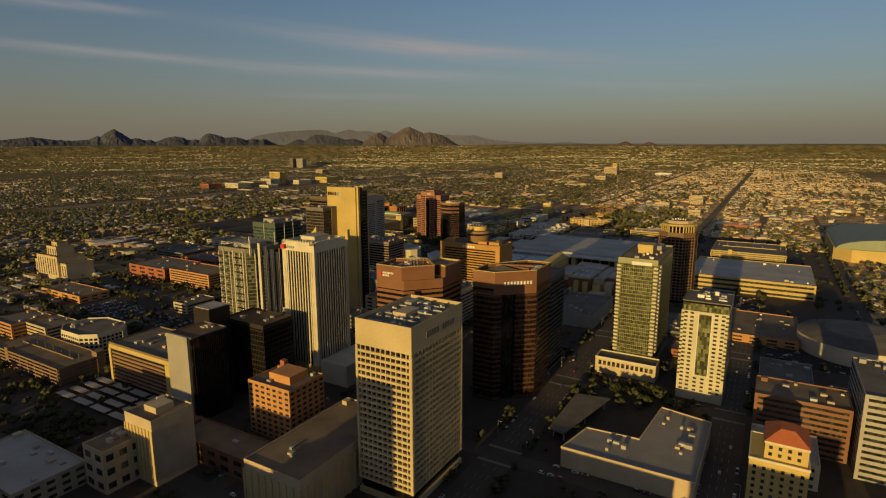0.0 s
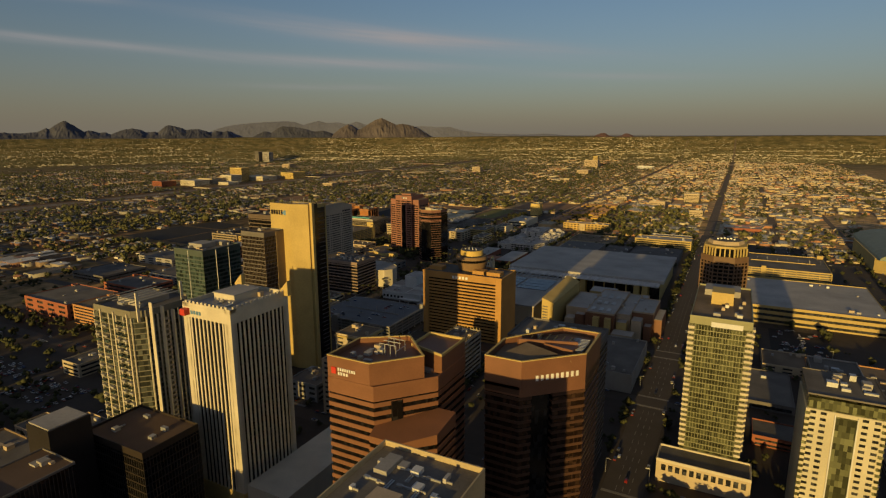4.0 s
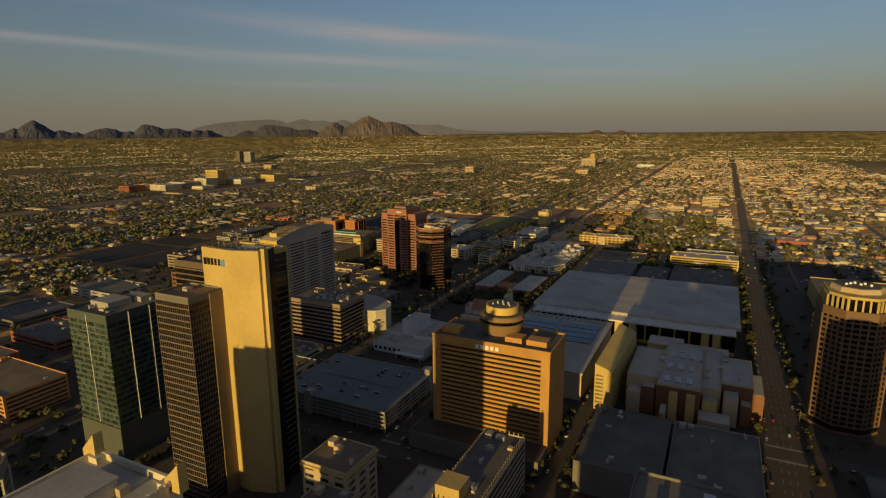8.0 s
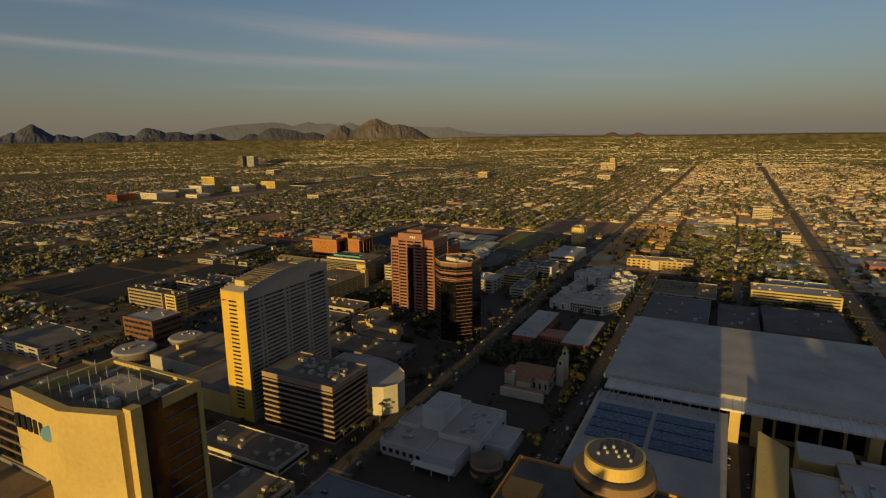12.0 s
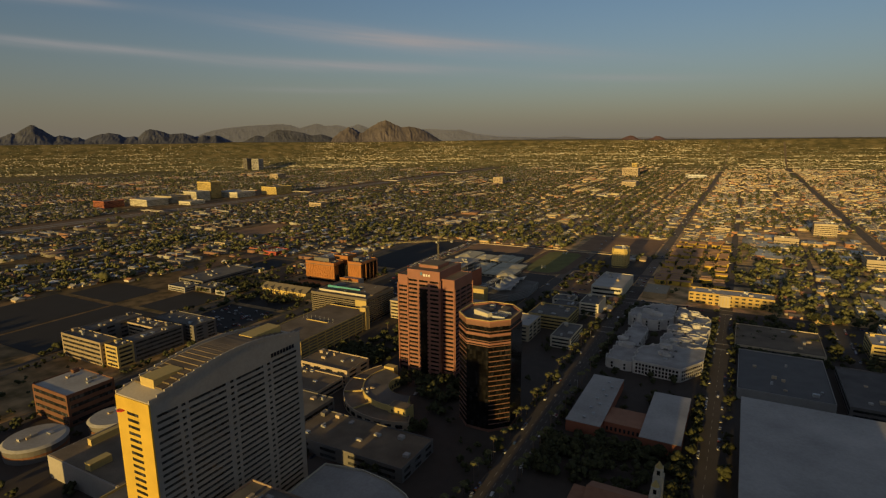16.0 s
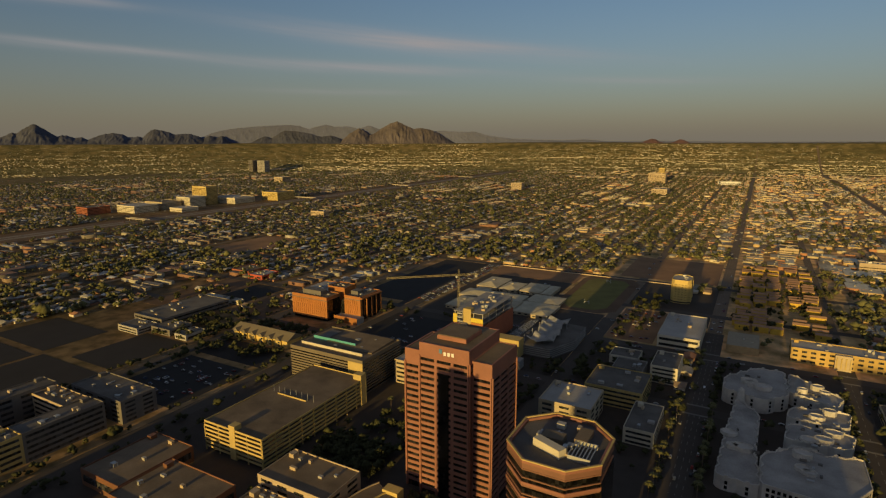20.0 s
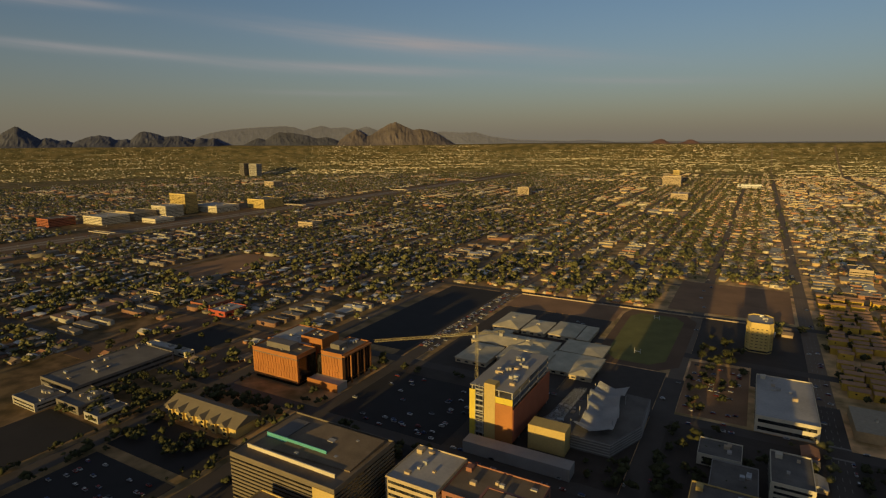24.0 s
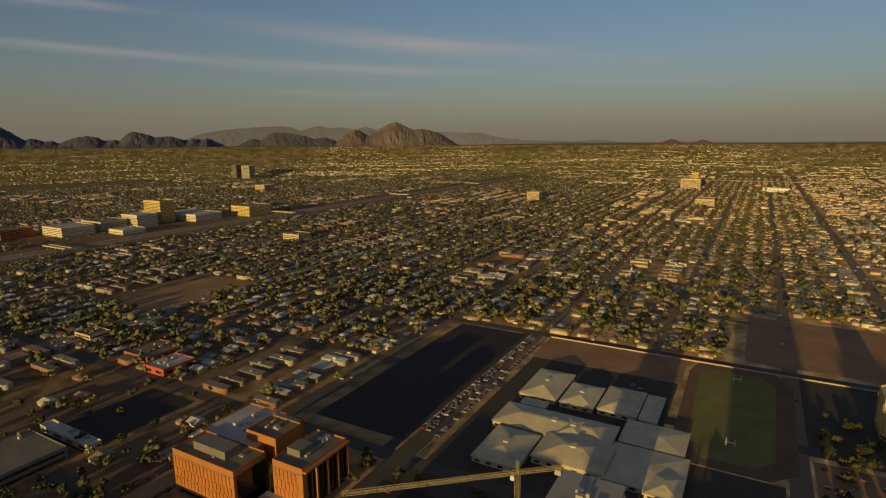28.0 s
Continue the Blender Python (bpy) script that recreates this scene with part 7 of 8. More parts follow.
for k in range(3):
    t = thing("townhouse", "stucco townhouse terrace with a clay tile roof, both in sunlit tones", "townhouse", (0, 0, 0), "clay-roofed townhouses")
    w, d = (15, 17, 13)[k], (9, 8, 9.5)[k]
    prism(t, "wall", mat("sun_gold_stucco", (0.56, 0.40, 0.20), 0.9, obj=0.1), rect(-w / 2, w / 2, -d / 2, d / 2), 0, 7)
    gable_roof(t, "roof", mat("sunlit_clay_tile", (0.40, 0.235, 0.135), 0.85, size=1, obj=0.12), -w / 2 - 0.6, w / 2 + 0.6, -d / 2 - 0.6, d / 2 + 0.6, 7, 1.7)
    for x in (-w * 0.2,):
        bar(t, "window", GLASSW, x, x + 1.6, -d / 2 - 0.06, -d / 2 + 0.05, 3.6, 4.9)
    th_.append(t)
k = 0
for row in range(25):
    for x in (-486, -468, -450, -424, -406):
        if r_.random() < 0.2 or (x > -460 and x < -410 and 3 < row < 9) or row % 7 == 6:
            continue
        m_ = pose(x + r_.uniform(-2, 2), 1484 + 14.5 * row + r_.uniform(-1.5, 1.5), 0, 0, 0, r_.choice((0, 0, 180)))
        if k < 3:
            th_[k].matrix_basis = m_
        else:
            copy_thing(th_[k % 3], m_)
        k += 1

# flat-roofed shops, flats and sheds along the larger streets
pts = []
for _ in range(5000):
    pad = 18
    if rs.rand() < 0.42:
        x, y = rs.uniform(-480, 480), rs.uniform(1250, 4900)
    elif rs.rand() < 0.6:
        x, y = rs.choice((-512, -140, -140, -12, -392, -1007, -1380, -2240)) + rs.choice((-1, 1)) * rs.uniform(23, 40), rs.uniform(1300, 4900)
        pad = 6
    else:
        x, y = rs.uniform(-3900, -1020), rs.uniform(300, 4600)
        if rs.rand() < 0.75 and not (x > -1900 and y < 1350):
            continue
    if free(x, y, pad) and in_view(x, y):
        pts.append((x, y))
sizes = [(rs.uniform(8, 22), rs.uniform(10, 40), rs.uniform(3, 6.5)) for _ in pts] + [f[2:] for f in flats]
pts = np.array(pts + [f[:2] for f in flats])
n = len(pts)
sw, sd, sh = np.array(sizes).T


def box_arrays(px, py, w, d, h, z=0.0):
    n = len(px)
    c = np.array([(a, b, k) for k in (0, 1) for a, b in ((-.5, -.5), (.5, -.5), (.5, .5), (-.5, .5))])
    v = c[None] * np.stack([w, d, h], 1)[:, None]
    v = np.concatenate([v, v[:, 4:] * np.array((1, 1, 1.0)) + np.array((0, 0, 0.05))], 1)
    v[:, :, 0] += px[:, None]
    v[:, :, 1] += py[:, None]
    v[:, :, 2] += np.broadcast_to(np.asarray(z), (n,))[:, None]
    o = (np.arange(n) * 12)[:, None]
    wq = np.concatenate([o + np.array(q) for q in ((0, 1, 5, 4), (1, 2, 6, 5), (2, 3, 7, 6), (3, 0, 4, 7))])
    return v.reshape(-1, 3), wq, o + np.array((8, 9, 10, 11))


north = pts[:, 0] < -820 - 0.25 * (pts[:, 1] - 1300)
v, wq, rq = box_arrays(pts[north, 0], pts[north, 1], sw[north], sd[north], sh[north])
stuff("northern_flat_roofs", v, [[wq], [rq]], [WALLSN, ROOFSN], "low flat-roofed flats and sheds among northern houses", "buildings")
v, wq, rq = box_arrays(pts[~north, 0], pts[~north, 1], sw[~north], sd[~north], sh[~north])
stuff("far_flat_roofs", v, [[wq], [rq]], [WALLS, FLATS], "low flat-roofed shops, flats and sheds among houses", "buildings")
# sheds and outbuildings behind the houses
ns_ = 9000
pick = rs.randint(0, len(lots), ns_)
sx, sy = lots[pick, 0] + rs.uniform(-16, 16, ns_), lots[pick, 1] + rs.uniform(-9, 9, ns_)
keep = np.array([min(abs(x - s) for s in streets) > 9 for x in sx])
sx, sy = sx[keep], sy[keep]
k = len(sx)
v, wq, rq = box_arrays(sx, sy, rs.uniform(2.5, 6, k), rs.uniform(2.5, 6, k), rs.uniform(2, 3, k))
stuff("sheds", v, [[wq], [rq]], [WALLS, ROOFS], "small sheds and outbuildings behind the houses", "sheds")
# plant on the flat roofs
m_ = rs.rand(n) < 0.7
q = pts[m_]
v, wq, rq = box_arrays(q[:, 0] + rs.uniform(-4, 4, len(q)), q[:, 1] + rs.uniform(-4, 4, len(q)), rs.uniform(1.5, 4, len(q)), rs.uniform(1.5, 4, len(q)), rs.uniform(1, 2, len(q)), sh[m_])
stuff("far_roof_plant", v, [[wq], [rq]], [FLATS, WALLS], "small plant boxes on the flat roofs", "roof plant")

# the compressed far plain below the mountains: strips of pale roofs among trees
def plain(k, rows):
    """Azimuth, height and shrinking scale of k things on the far slope, a share of them lined up along rows."""
    u, a = rs.rand(k), rs.uniform(-14, 70, k)
    ru, ra_, rl = rs.rand(rows), rs.uniform(-14, 68, rows), rs.uniform(1.5, 9, rows)
    pick, lined = rs.randint(0, rows, k), rs.rand(k) < 0.65
    u = np.where(lined, np.clip(ru[pick] + rs.normal(0, 0.006, k), 0, 0.995), u)
    a = np.radians(np.where(lined, ra_[pick] + rl[pick] * (rs.rand(k) - 0.5), a))
    return a, 5000 + 700 * u ** 0.8, 186 * u, np.maximum(0.16, 1 - u * 0.9)


k = 11000
ra, rr_, rz_, s_ = plain(k, 260)
v, wq, rq = box_arrays(-rr_ * np.sin(ra), rr_ * np.cos(ra), rs.gamma(1.6, 9.0, k) * s_ + 2, rs.uniform(3, 8, k) * s_, rs.uniform(0.8, 2.6, k) * s_ + 2.5, rz_ - 2)
stuff("horizon_roofs", v, [[wq], [rq]], [FLATS, FLATS], "tiny pale roofs towards the horizon", "buildings")

# ================= trees =================
OCT = np.array([(1, 0, 0), (0, 1, 0), (-1, 0, 0), (0, -1, 0), (0, 0, 1), (0, 0, -0.8)], float)
OCTF = np.array([(0, 1, 4), (1, 2, 4), (2, 3, 4), (3, 0, 4), (1, 0, 5), (2, 1, 5), (3, 2, 5), (0, 3, 5)])


DOME = np.array([(math.cos(k * 1.2566), math.sin(k * 1.2566), -0.5) for k in range(5)] + [(0, 0, 0.9)])
DOMEF = np.array([(k, (k + 1) % 5, 5) for k in range(5)])


def clumps(px, py, pz, size, per, shape=(OCT, OCTF)):
    """Ragged crowns: for each tree several uneven clumps of leaves."""
    n = len(px)
    c = np.stack([px, py, pz], 1)[:, None] + rs.normal(0, 1, (n, per, 3)) * (size[:, None, None] * np.array((0.42, 0.42, 0.26)))
    s = size[:, None] * rs.uniform(0.38, 0.8, (n, per))
    a = rs.uniform(0, 6.28, (n, per))
    o = shape[0][None, None] * (s[:, :, None, None] * rs.uniform(0.6, 1.35, (n, per, 6, 1)))
    x = o[..., 0] * np.cos(a)[..., None] - o[..., 1] * np.sin(a)[..., None]
    y = o[..., 0] * np.sin(a)[..., None] + o[..., 1] * np.cos(a)[..., None]
    v = np.stack([x, y, o[..., 2] * 0.9], -1) + c[:, :, None]
    f = shape[1][None] + (np.arange(n * per) * 6)[:, None, None]
    return v.reshape(-1, 3), f.reshape(-1, 3)


green = np.array([wobble(x, y, 210, 9) for x, y in lots])
cnt_ = np.clip(np.round(np.where(lots[:, 0] > -700, 2.0, 2.9) + 2.6 * green + rs.normal(0, 0.9, len(lots))), 0, 6).astype(int)
tx, ty = np.repeat(lots[:, 0], cnt_), np.repeat(lots[:, 1], cnt_)
tx, ty = tx + rs.choice((-13, -11, 9, 13, 15), len(tx)) + rs.normal(0, 2.6, len(tx)), ty + rs.uniform(-9, 9, len(ty))
gx_, gy_ = rs.uniform(-3600, 480, 7000), rs.uniform(300, 4800, 7000)
ok = np.array([free(x, y) and in_view(x, y) for x, y in zip(gx_, gy_)])
# a thick grove south of the townhouses
wx_, wy_ = rs.uniform(-392, -170, 520), rs.uniform(1385, 1860, 520)
tx, ty = np.concatenate([tx, gx_[ok], wx_]), np.concatenate([ty, gy_[ok], wy_])
ok = np.min(np.abs(tx[:, None] - np.array(streets)[None]), 1) > 5.0
tx, ty = tx[ok], ty[ok]
td = np.hypot(tx + 674, ty - 1059)
ts = rs.gamma(4.0, 0.66, len(tx)) + 0.8
for lo, hi, per, nm in ((0, 900, 8, "near_suburb_trees"), (900, 2000, 4, "suburb_trees"), (2000, 9000, 2, "far_suburb_trees")):
    m_ = (td >= lo) & (td < hi)
    v, f = clumps(tx[m_], ty[m_], ts[m_] * 1.05 + 0.8, ts[m_] * (1.0 if hi < 3000 else 1.15), per, (OCT, OCTF) if lo == 0 else (DOME, DOMEF))
    stuff(nm, v, [[f]], [LEAF], "dark green desert shade trees among the houses", "trees")
# horizon trees use a paler leaf; the distance haze is in its colour
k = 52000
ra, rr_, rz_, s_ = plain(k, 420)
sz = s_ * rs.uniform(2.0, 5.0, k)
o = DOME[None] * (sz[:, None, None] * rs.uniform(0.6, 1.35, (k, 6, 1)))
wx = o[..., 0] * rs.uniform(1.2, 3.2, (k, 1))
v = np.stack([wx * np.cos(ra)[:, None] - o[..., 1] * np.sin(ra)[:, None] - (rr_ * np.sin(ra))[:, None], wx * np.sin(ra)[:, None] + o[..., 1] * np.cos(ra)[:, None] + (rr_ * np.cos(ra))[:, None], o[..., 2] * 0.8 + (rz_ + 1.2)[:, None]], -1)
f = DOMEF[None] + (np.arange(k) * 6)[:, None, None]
stuff("horizon_trees", v.reshape(-1, 3), [[f.reshape(-1, 3)]], [mat("haze_paled_leaf", (0.195, 0.182, 0.095), 0.9, size=6, var=0.4, island=0.35, spec=0.1)], "dense trees towards the horizon, paled by haze in their colour", "trees")


# single trees and palms of downtown
def leafy_tree(seed, h, r):
    q = random.Random(seed)
    t = thing("shade_tree", "leafy dark green shade tree with a short trunk", "tree", (0, 0, 0), "downtown shade trees")
    bm = bmesh.new()

    def limb(p0, p1, r0, r1):
        e = p1 - p0
        bmesh.ops.create_cone(bm, cap_ends=True, segments=6, radius1=r0, radius2=r1, depth=e.length, matrix=Matrix.Translation((p0 + p1) / 2) @ e.to_track_quat("Z", "Y").to_matrix().to_4x4())

    fork = Vector((0, 0, h * 0.3))
    limb(Vector((0, 0, 0)), fork, 0.32, 0.22)
    tips = []
    for i in range(5):
        a = i * 1.256 + q.uniform(-.4, .4)
        tip = fork + Vector((math.cos(a) * r * 0.6, math.sin(a) * r * 0.6, h * q.uniform(0.25, 0.5)))
        limb(fork, tip, 0.16, 0.06)
        tips.append(tip)
    part("trunk", bm, BARK, t)
    vs, fs = [], []
    for i in range(190):
        u = Vector((q.gauss(0, 1), q.gauss(0, 1), q.gauss(0, 1))).normalized() * q.uniform(0.45, 1.05)
        c = Vector((u.x * r, u.y * r, h * 0.64 + u.z * h * 0.34)) + Vector((q.gauss(0, .3), q.gauss(0, .3), 0))
        ax = Vector((q.gauss(0, 1), q.gauss(0, 1), q.gauss(0, 1))).normalized()
        bx = ax.orthogonal().normalized()
        cx = ax.cross(bx)
        s = q.uniform(0.45, 1.0)
        k = len(vs)
        vs += [tuple(c + bx * s), tuple(c + cx * s * 0.8), tuple(c - bx * s * 0.9), tuple(c - cx * s), tuple(c + ax * s * 0.7)]
        fs += [(k, k + 1, k + 4), (k + 1, k + 2, k + 4), (k + 2, k + 3, k + 4), (k + 3, k, k + 4)]
    child(new("crown", mesh_of("crown", vs, fs, LEAFD)), t)
    return t


def palm(seed, h):
    q = random.Random(seed)
    t = thing("palm_tree", "tall slender fan palm with a drooping green crown", "tree", (0, 0, 0), "street palms")
    bm = bmesh.new()
    bmesh.ops.create_cone(bm, cap_ends=True, segments=7, radius1=0.34, radius2=0.2, depth=h, matrix=Matrix.Translation((0, 0, h / 2)))
    part("trunk", bm, BARK, t)
    vs, fs = [], []
    for i in range(22):
        a, up = i * 2.4, q.uniform(-0.5, 0.9)
        L_ = q.uniform(2.5, 3.4)
        d0, sd = Vector((math.cos(a), math.sin(a), 0)), Vector((-math.sin(a), math.cos(a), 0))
        p0 = Vector((0, 0, h))
        p1 = p0 + d0 * L_ * 0.5 + Vector((0, 0, up * 0.9))
        p2 = p0 + d0 * L_ + Vector((0, 0, up * 0.6 - 0.9))
        k = len(vs)
        vs += [tuple(p0 + sd * 0.1), tuple(p0 - sd * 0.1), tuple(p1 + sd * 0.7), tuple(p1 - sd * 0.7), tuple(p2 + sd * 0.12), tuple(p2 - sd * 0.12)]
        fs += [(k, k + 1, k + 3, k + 2), (k + 2, k + 3, k + 5, k + 4)]
    child(new("crown", mesh_of("crown", vs, fs, PALMLEAF)), t)
    return t


TREES = [leafy_tree(s, h, r) for s, h, r in ((1, 9, 4.2), (2, 11, 5), (3, 7.5, 3.6), (4, 12, 4.6))]
PALMS = [palm(s, h) for s, h in ((5, 13), (6, 16), (7, 10))]
spots, pspots = [], []
q = random.Random(5)
for y in range(630, 1230, 13):
    for x in (-524.5, -499.5):
        pspots.append((x + q.uniform(-1, 1), y + q.uniform(-3, 3)))
for x, y0, y1, st in ((-284.5, 470, 705, 12), (-265.5, 600, 700, 9), (-402, 870, 1080, 9), (-382, 720, 860, 14), (-154.5, 830, 1360, 13), (-125.5, 830, 1300, 15), (-402, 1110, 1330, 13), (-500, 1110, 1330, 16)):
    for y in range(y0, y1, st):
        spots.append((x + q.uniform(-1, 1), y + q.uniform(-3, 3)))
for _ in range(95):
    spots.append((q.uniform(-735, -590), q.uniform(1068, 1122)))
for _ in range(130):
    spots.append((q.uniform(-500, -405), q.uniform(925, 984)))
for x0, x1, y0, y1, k in ((-720, -480, 95, 218, 150), (-1090, -1012, 1130, 1240, 60), (-1000, -892, 1198, 1228, 30), (-870, -765, 1200, 1228, 22), (-620, -572, 1385, 1600, 34), (-345, -305, 1110, 1340, 0), (-385, -300, 1215, 1300, 40), (-300, -160, 1225, 1255, 26), (-300, -160, 1360, 1420, 60), (-500, -380, 1462, 1840, 110), (-1225, -1020, 1200, 1360, 34), (-640, -530, 1205, 1330, 46), (-120, -55, 420, 468, 22), (-740, -645, 300, 330, 24)):
    for _ in range(k):
        spots.append((q.uniform(x0, x1), q.uniform(y0, y1)))
for _ in range(150):
    spots.append((q.uniform(-880, -520), q.choice((q.uniform(326, 345), q.uniform(415, 445), q.uniform(466, 488)))))
for _ in range(40):
    spots.append((q.uniform(-600, -585), q.uniform(870, 1060)))
for _ in range(70):
    spots.append((q.uniform(-745, -690), q.uniform(1018, 1060)))
for _ in range(45):
    spots.append((q.uniform(-655, -590), q.uniform(985, 1024)))
for _ in range(40):
    spots.append((q.uniform(-380, -300), q.uniform(1215, 1225) if q.random() < 0.3 else q.uniform(1302, 1336)))
for _ in range(26):
    spots.append((q.uniform(-1000, -905), q.uniform(1132, 1166)))
for _ in range(40):
    spots.append((q.uniform(-475, -395), q.uniform(160, 206)))
for _ in range(30):
    spots.append((q.uniform(-100, -30), q.uniform(360, 372) if q.random() < 0.5 else q.uniform(440, 468)))
for _ in range(35):
    pspots.append((q.uniform(-735, -590), q.uniform(1066, 1122)))
q.shuffle(spots)
rest = np.array(spots[105:])
for i, (x, y) in enumerate(spots[:105]):
    m_ = pose(x, y, 0.1, 0, 0, q.uniform(0, 360))
    if i < 4:
        TREES[i].matrix_basis = m_
    else:
        copy_thing(TREES[i % 4], m_)
v, f = clumps(rest[:, 0], rest[:, 1], rs.uniform(3.5, 6.5, len(rest)), rs.uniform(2.6, 4.2, len(rest)), 14)
stuff("garden_trees", v, [[f]], [LEAFD], "dense dark green trees in the downtown gardens", "trees")
pspots = pspots[:110]
for i, (x, y) in enumerate(pspots):
    m_ = pose(x, y, 0.1, 0, 0, q.uniform(0, 360))
    if i < 3:
        PALMS[i].matrix_basis = m_
    else:
        copy_thing(PALMS[i % 3], m_)


# street lamps along the avenues
def street_lamp():
    t = thing("street_lamp", "tall grey steel street lamp with a single arm", "street lamp", (0, 0, 0), "street lamps along the avenues")
    bm = bmesh.new()
    bmesh.ops.create_cone(bm, cap_ends=True, segments=8, radius1=0.16, radius2=0.09, depth=10, matrix=Matrix.Translation((0, 0, 5)))
    part("pole", bm, STEEL, t)
    bar(t, "arm", STEEL, -0.06, 2.4, -0.06, 0.06, 9.8, 9.95)
    bar(t, "lamp_head", GREYC, 1.9, 2.8, -0.2, 0.2, 9.62, 9.8)
    return t


lamp = street_lamp()
lamps = [(x + s * o, y, 180 if s > 0 else 0) for x, o in ((-140, 13.2), (-512, 11.2), (-12, 12.2)) for s in (-1, 1) for y in range(340 if x > -400 else 640, 1340, 140)]
lamp.matrix_basis = pose(lamps[0][0], lamps[0][1], 0.1, 0, 0, lamps[0][2])
for x, y, r in lamps[1:]:
    copy_thing(lamp, pose(x, y, 0.1, 0, 0, r))


# ================= cars =================
def car(m, label):
    c = thing("car", label, "car", (0, 0, 0), "cars on the streets")
    bm = bmesh.new()
    prof = [(-2.2, 0.35), (2.2, 0.35), (2.25, 0.75), (1.2, 0.9), (0.6, 1.42), (-1.2, 1.42), (-1.9, 0.95), (-2.25, 0.85)]
    a = [bm.verts.new((-0.88, y, z)) for y, z in prof]
    b_ = [bm.verts.new((0.88, y, z)) for y, z in prof]
    bm.faces.new(a[::-1])
    bm.faces.new(b_)
    for i in range(8):
        bm.faces.new((a[i], a[(i + 1) % 8], b_[(i + 1) % 8], b_[i]))
    bmesh.ops.recalc_face_normals(bm, faces=bm.faces[:])
    part("body", bm, m, c)
    bar(c, "side_window", GLASSW, -0.9, 0.9, -1.1, 0.55, 0.95, 1.33)
    for x in (-0.85, 0.85):
        for y in (-1.35, 1.4):
            bm = bmesh.new()
            bmesh.ops.create_cone(bm, cap_ends=True, segments=10, radius1=0.34, radius2=0.34, depth=0.24, matrix=pose(x, y, 0.34, 0, 90, 0))
            part("wheel", bm, RUBBER, c)
    return c


CARS = [car(mat("car_" + k, c, 0.3, 0.2), k + " parked or driving passenger car on asphalt") for k, c in (("white", (0.7, 0.7, 0.68)), ("silver", (0.42, 0.42, 0.42)), ("black", (0.03, 0.03, 0.03)), ("dark red", (0.3, 0.03, 0.02)), ("dark blue", (0.04, 0.07, 0.16)), ("tan", (0.4, 0.34, 0.24)))]
cp = []
for x, lanes in ((-140, (-8.5, -4.5, 0.5, 4.5, 8.5)), (-512, (-6.5, -2.5, 2.5, 6.5)), (-392, (-5.5, 2.0, 5.5)), (-12, (-8, -4, 0, 4, 8))):
    for y in range(330, 1420, 9):
        if q.random() < 0.3:
            cp.append((x + q.choice(lanes), y + q.uniform(-2, 2), 0.07, q.choice((0, 180))))
q.shuffle(cp)
cp = cp[:62]
for i, (x, y, z, r) in enumerate(cp):
    if i < 6:
        CARS[i].matrix_basis = pose(x, y, z, 0, 0, r)
    else:
        copy_thing(CARS[i % 6], pose(x, y, z, 0, 0, r))
# the many cars parked in lots and along the side streets
CARM = ramp_mat("parked_car_paint", [(0.65, 0.65, 0.63), (0.35, 0.35, 0.35), (0.04, 0.04, 0.04), (0.25, 0.04, 0.03), (0.05, 0.08, 0.18), (0.5, 0.48, 0.42)], 0.35, 0.1)
px_, py_ = [], []
for x0, x1, y0, y1 in ((-895, -868, 1400, 1660), (-985, -905, 1015, 1105), (-620, -575, 1385, 1500), (-865, -765, 645, 725), (-620, -550, 1060, 1090), (-110, -70, 455, 480), (-740, -640, 350, 405), (-625, -560, 360, 400), (-494, -410, 616, 642), (-494, -410, 656, 684)):
    for x in np.arange(x0 + 3, x1 - 2, 5.5):
        for y in np.arange(y0 + 3, y1 - 2, 2.9):
            if int((x - x0) / 5.5) % 3 != 2 and rs.rand() < (0.12 if x0 in (-620, -985, -494) else 0.5):
                px_.append(x)
                py_.append(y)
for x in streets:
    for y in np.arange(1400, 2600, 7):
        if rs.rand() < 0.12 and x < -150:
            px_.append(x + rs.choice((-4, 4)))
            py_.append(y)
for _ in range(90):
    x0, x1, y0, y1 = [(-878, -772, 1242, 1338), (-48, -2, 765, 838), (12, 98, 592, 638)][rs.randint(3)]
    px_.append(rs.uniform(x0, x1))
    py_.append(rs.uniform(y0, y1))
px_, py_ = np.array(px_), np.array(py_)
zz = np.where((px_ > -496) & (px_ < -407) & (py_ > 611) & (py_ < 690), 16.0, 0.25)
v1, w1, r1 = box_arrays(px_, py_, np.full(len(px_), 4.3), np.full(len(px_), 1.8), np.full(len(px_), 0.75), zz + 0.15)
v2, w2, r2 = box_arrays(px_, py_, np.full(len(px_), 2.3), np.full(len(px_), 1.6), np.full(len(px_), 0.55), zz + 0.95)
stuff("parked_cars", np.concatenate([v1, v2]), [[w1, r1, r2 + len(v1)], [w2 + len(v1)]], [CARM, GLASSW], "rows of parked cars in lots and streets", "cars")

# kerbside cars, and trees and shrubs on the open parts of the downtown blocks
FOOT = []
for ob in scene.objects:
    if ob.type == "MESH" and ob.parent is not None and ob.dimensions.z > 2.5 and ob.parent.name.split(".")[0] not in ("shade_tree", "palm_tree", "street_lamp", "car"):
        c = [Vector(v) for v in ob.bound_box]
        o = origin(ob.parent) + ob.location
        FOOT.append((min(v.x for v in c) + o.x - 2, max(v.x for v in c) + o.x + 2, min(v.y for v in c) + o.y - 2, max(v.y for v in c) + o.y + 2))
FOOT = np.array(FOOT)


def open_ground(x, y):
    return not np.any((FOOT[:, 0] < x) & (x < FOOT[:, 1]) & (FOOT[:, 2] < y) & (y < FOOT[:, 3]))


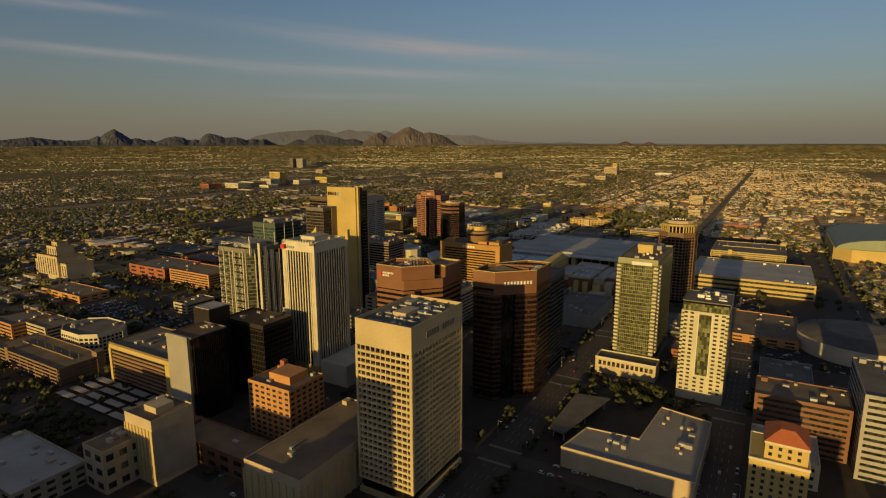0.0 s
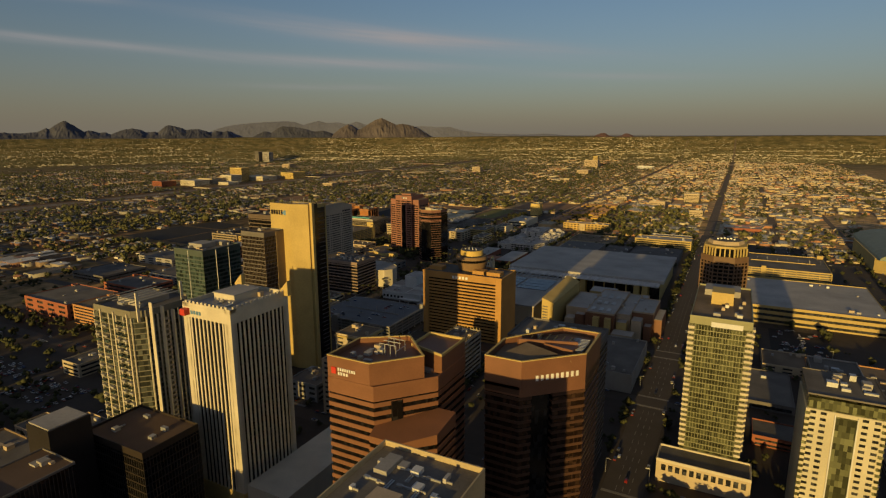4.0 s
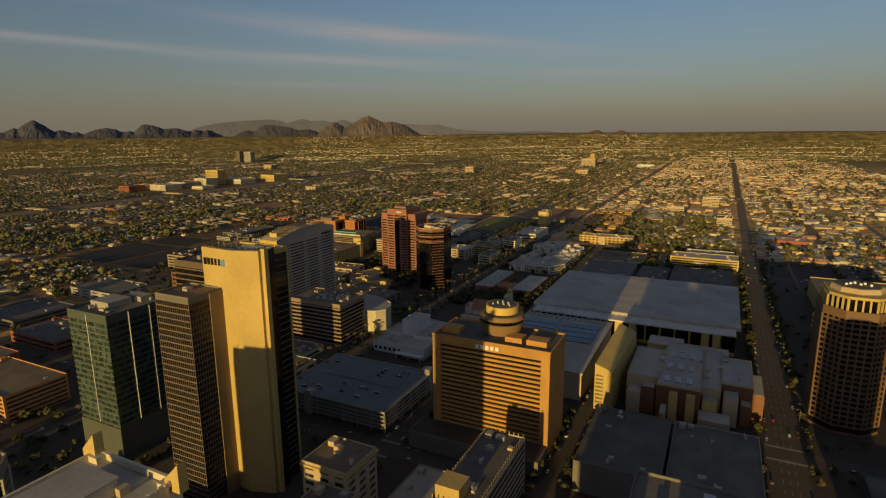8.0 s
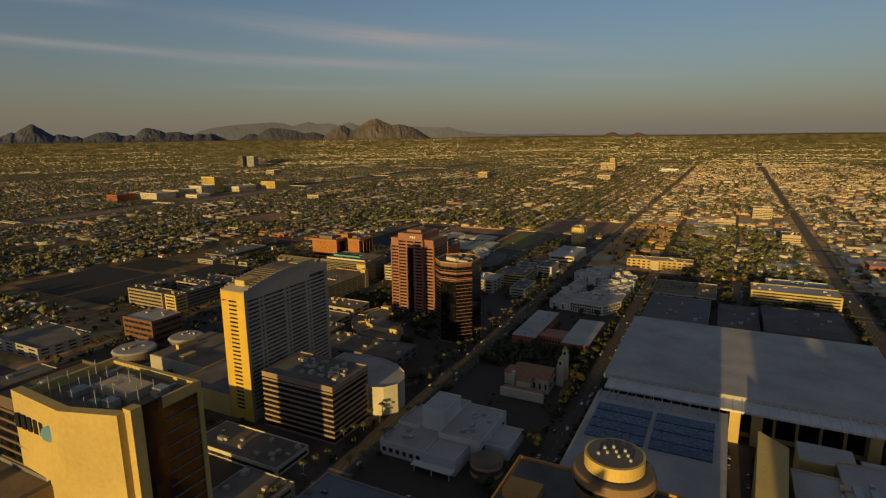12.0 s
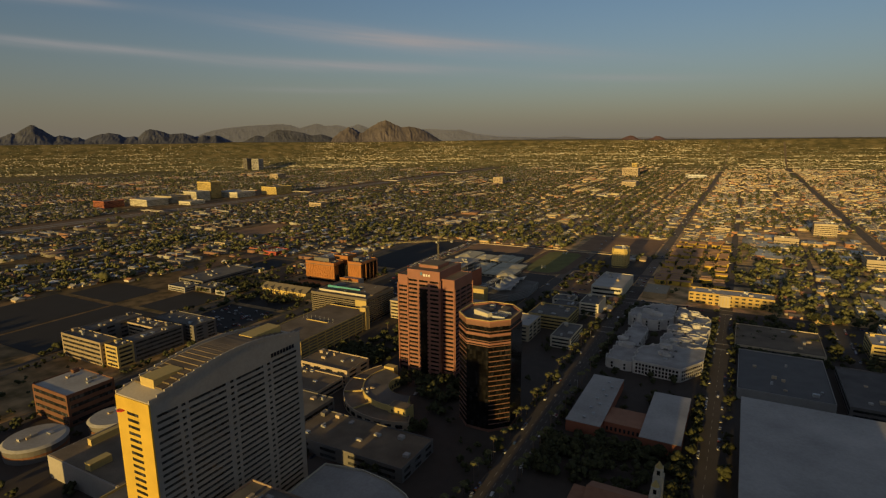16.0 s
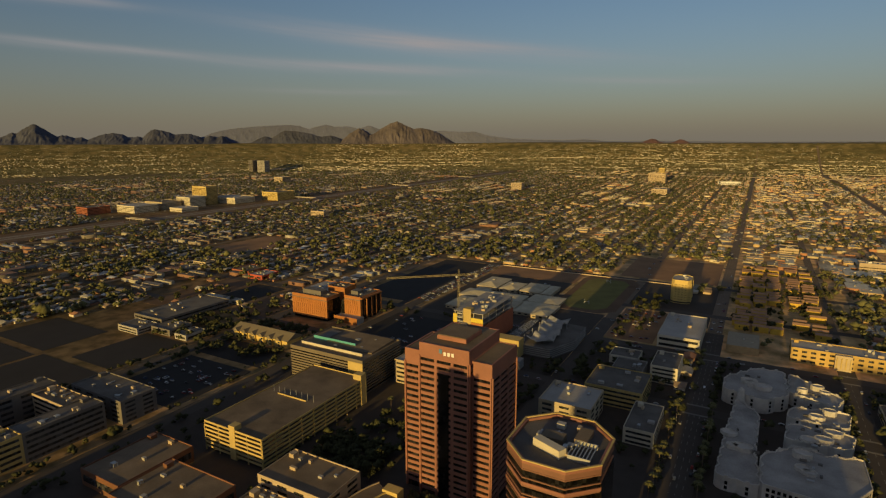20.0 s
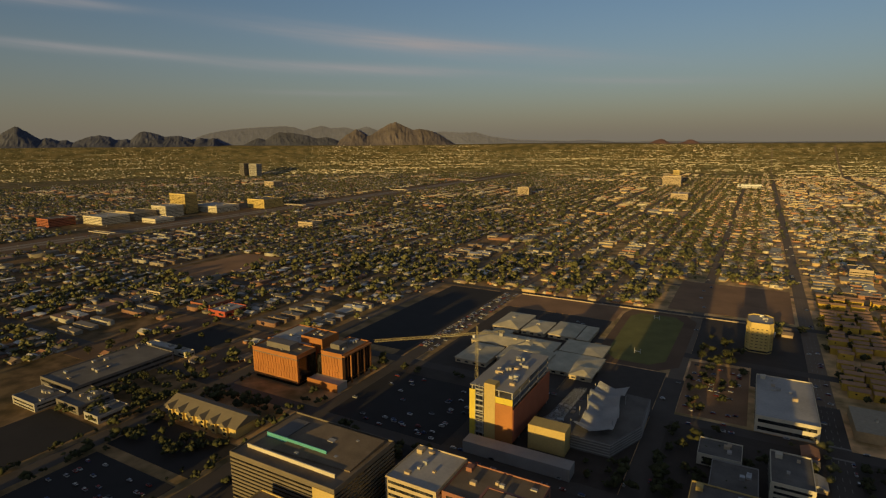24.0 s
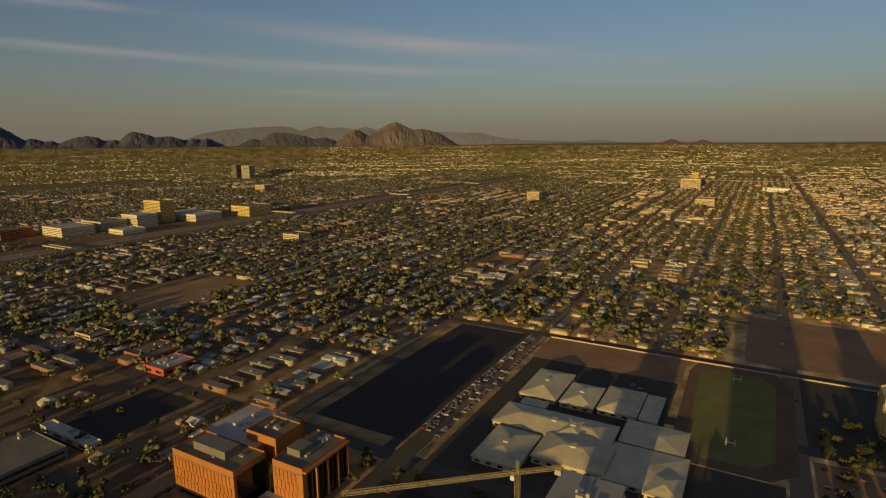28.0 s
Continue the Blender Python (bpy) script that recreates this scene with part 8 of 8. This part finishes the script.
rs = np.random.RandomState(21)
gx_, gy_ = [], []
for _ in range(4200):
    if rs.rand() < 0.5:
        e = EW[rs.randint(len(EW))]
        x, y = e + rs.choice((-1, 1)) * (WIDE.get(e, 14) / 2 + rs.uniform(2, 5)), rs.uniform(140, 1370)
    else:
        x, y = rs.uniform(-1000, 90), rs.uniform(140, 1370)
    if min(abs(x - e) - WIDE.get(e, 14) / 2 for e in EW) < 1.5 or min(abs(y - e) for e in NS) < 8.5 or not open_ground(x, y):
        continue
    if any(a < x < b and c < y < d for a, b, c, d in ((-880, -768, 1238, 1342), (-990, -900, 1010, 1110), (-870, -760, 640, 730), (-50, 0, 760, 840), (10, 100, 590, 640))):
        continue
    gx_.append(x)
    gy_.append(y)
gx_, gy_ = np.array(gx_), np.array(gy_)
sz = rs.gamma(5.0, 0.45, len(gx_)) + 0.4
v, f = clumps(gx_, gy_, sz * 1.1 + 0.4, sz, 8)
stuff("street_trees", v, [[f]], [LEAFD], "dark street trees and shrubs on the downtown blocks", "trees")
kx, ky, kw = [], [], []
for e in EW[:7]:
    for y in np.arange(200, 1360, 6.2):
        for s in (-1, 1):
            if rs.rand() < 0.2 and min(abs(y - c) for c in NS) > 12:
                kx.append(e + s * (WIDE.get(e, 14) / 2 - 1.4))
                ky.append(y)
                kw.append(0)
for e in NS[2:9]:
    for x in np.arange(-760, 60, 6.2):
        for s in (-1, 1):
            if rs.rand() < 0.2 and min(abs(x - c) for c in EW) > 14:
                kx.append(x)
                ky.append(e + s * 5.4)
                kw.append(1)
kx, ky, kw = np.array(kx), np.array(ky), np.array(kw)
la, lb = np.where(kw == 1, 4.3, 1.8), np.where(kw == 1, 1.8, 4.3)
v1, w1, r1 = box_arrays(kx, ky, la, lb, np.full(len(kx), 0.75), np.full(len(kx), 0.3))
v2, w2, r2 = box_arrays(kx, ky, la * np.where(kw == 1, 0.55, 0.88), lb * np.where(kw == 1, 0.88, 0.55), np.full(len(kx), 0.55), np.full(len(kx), 1.05))
stuff("kerbside_cars", np.concatenate([v1, v2]), [[w1, r1, r2 + len(v1)], [w2 + len(v1)]], [CARM, GLASSW], "cars parked along the downtown kerbs", "cars")

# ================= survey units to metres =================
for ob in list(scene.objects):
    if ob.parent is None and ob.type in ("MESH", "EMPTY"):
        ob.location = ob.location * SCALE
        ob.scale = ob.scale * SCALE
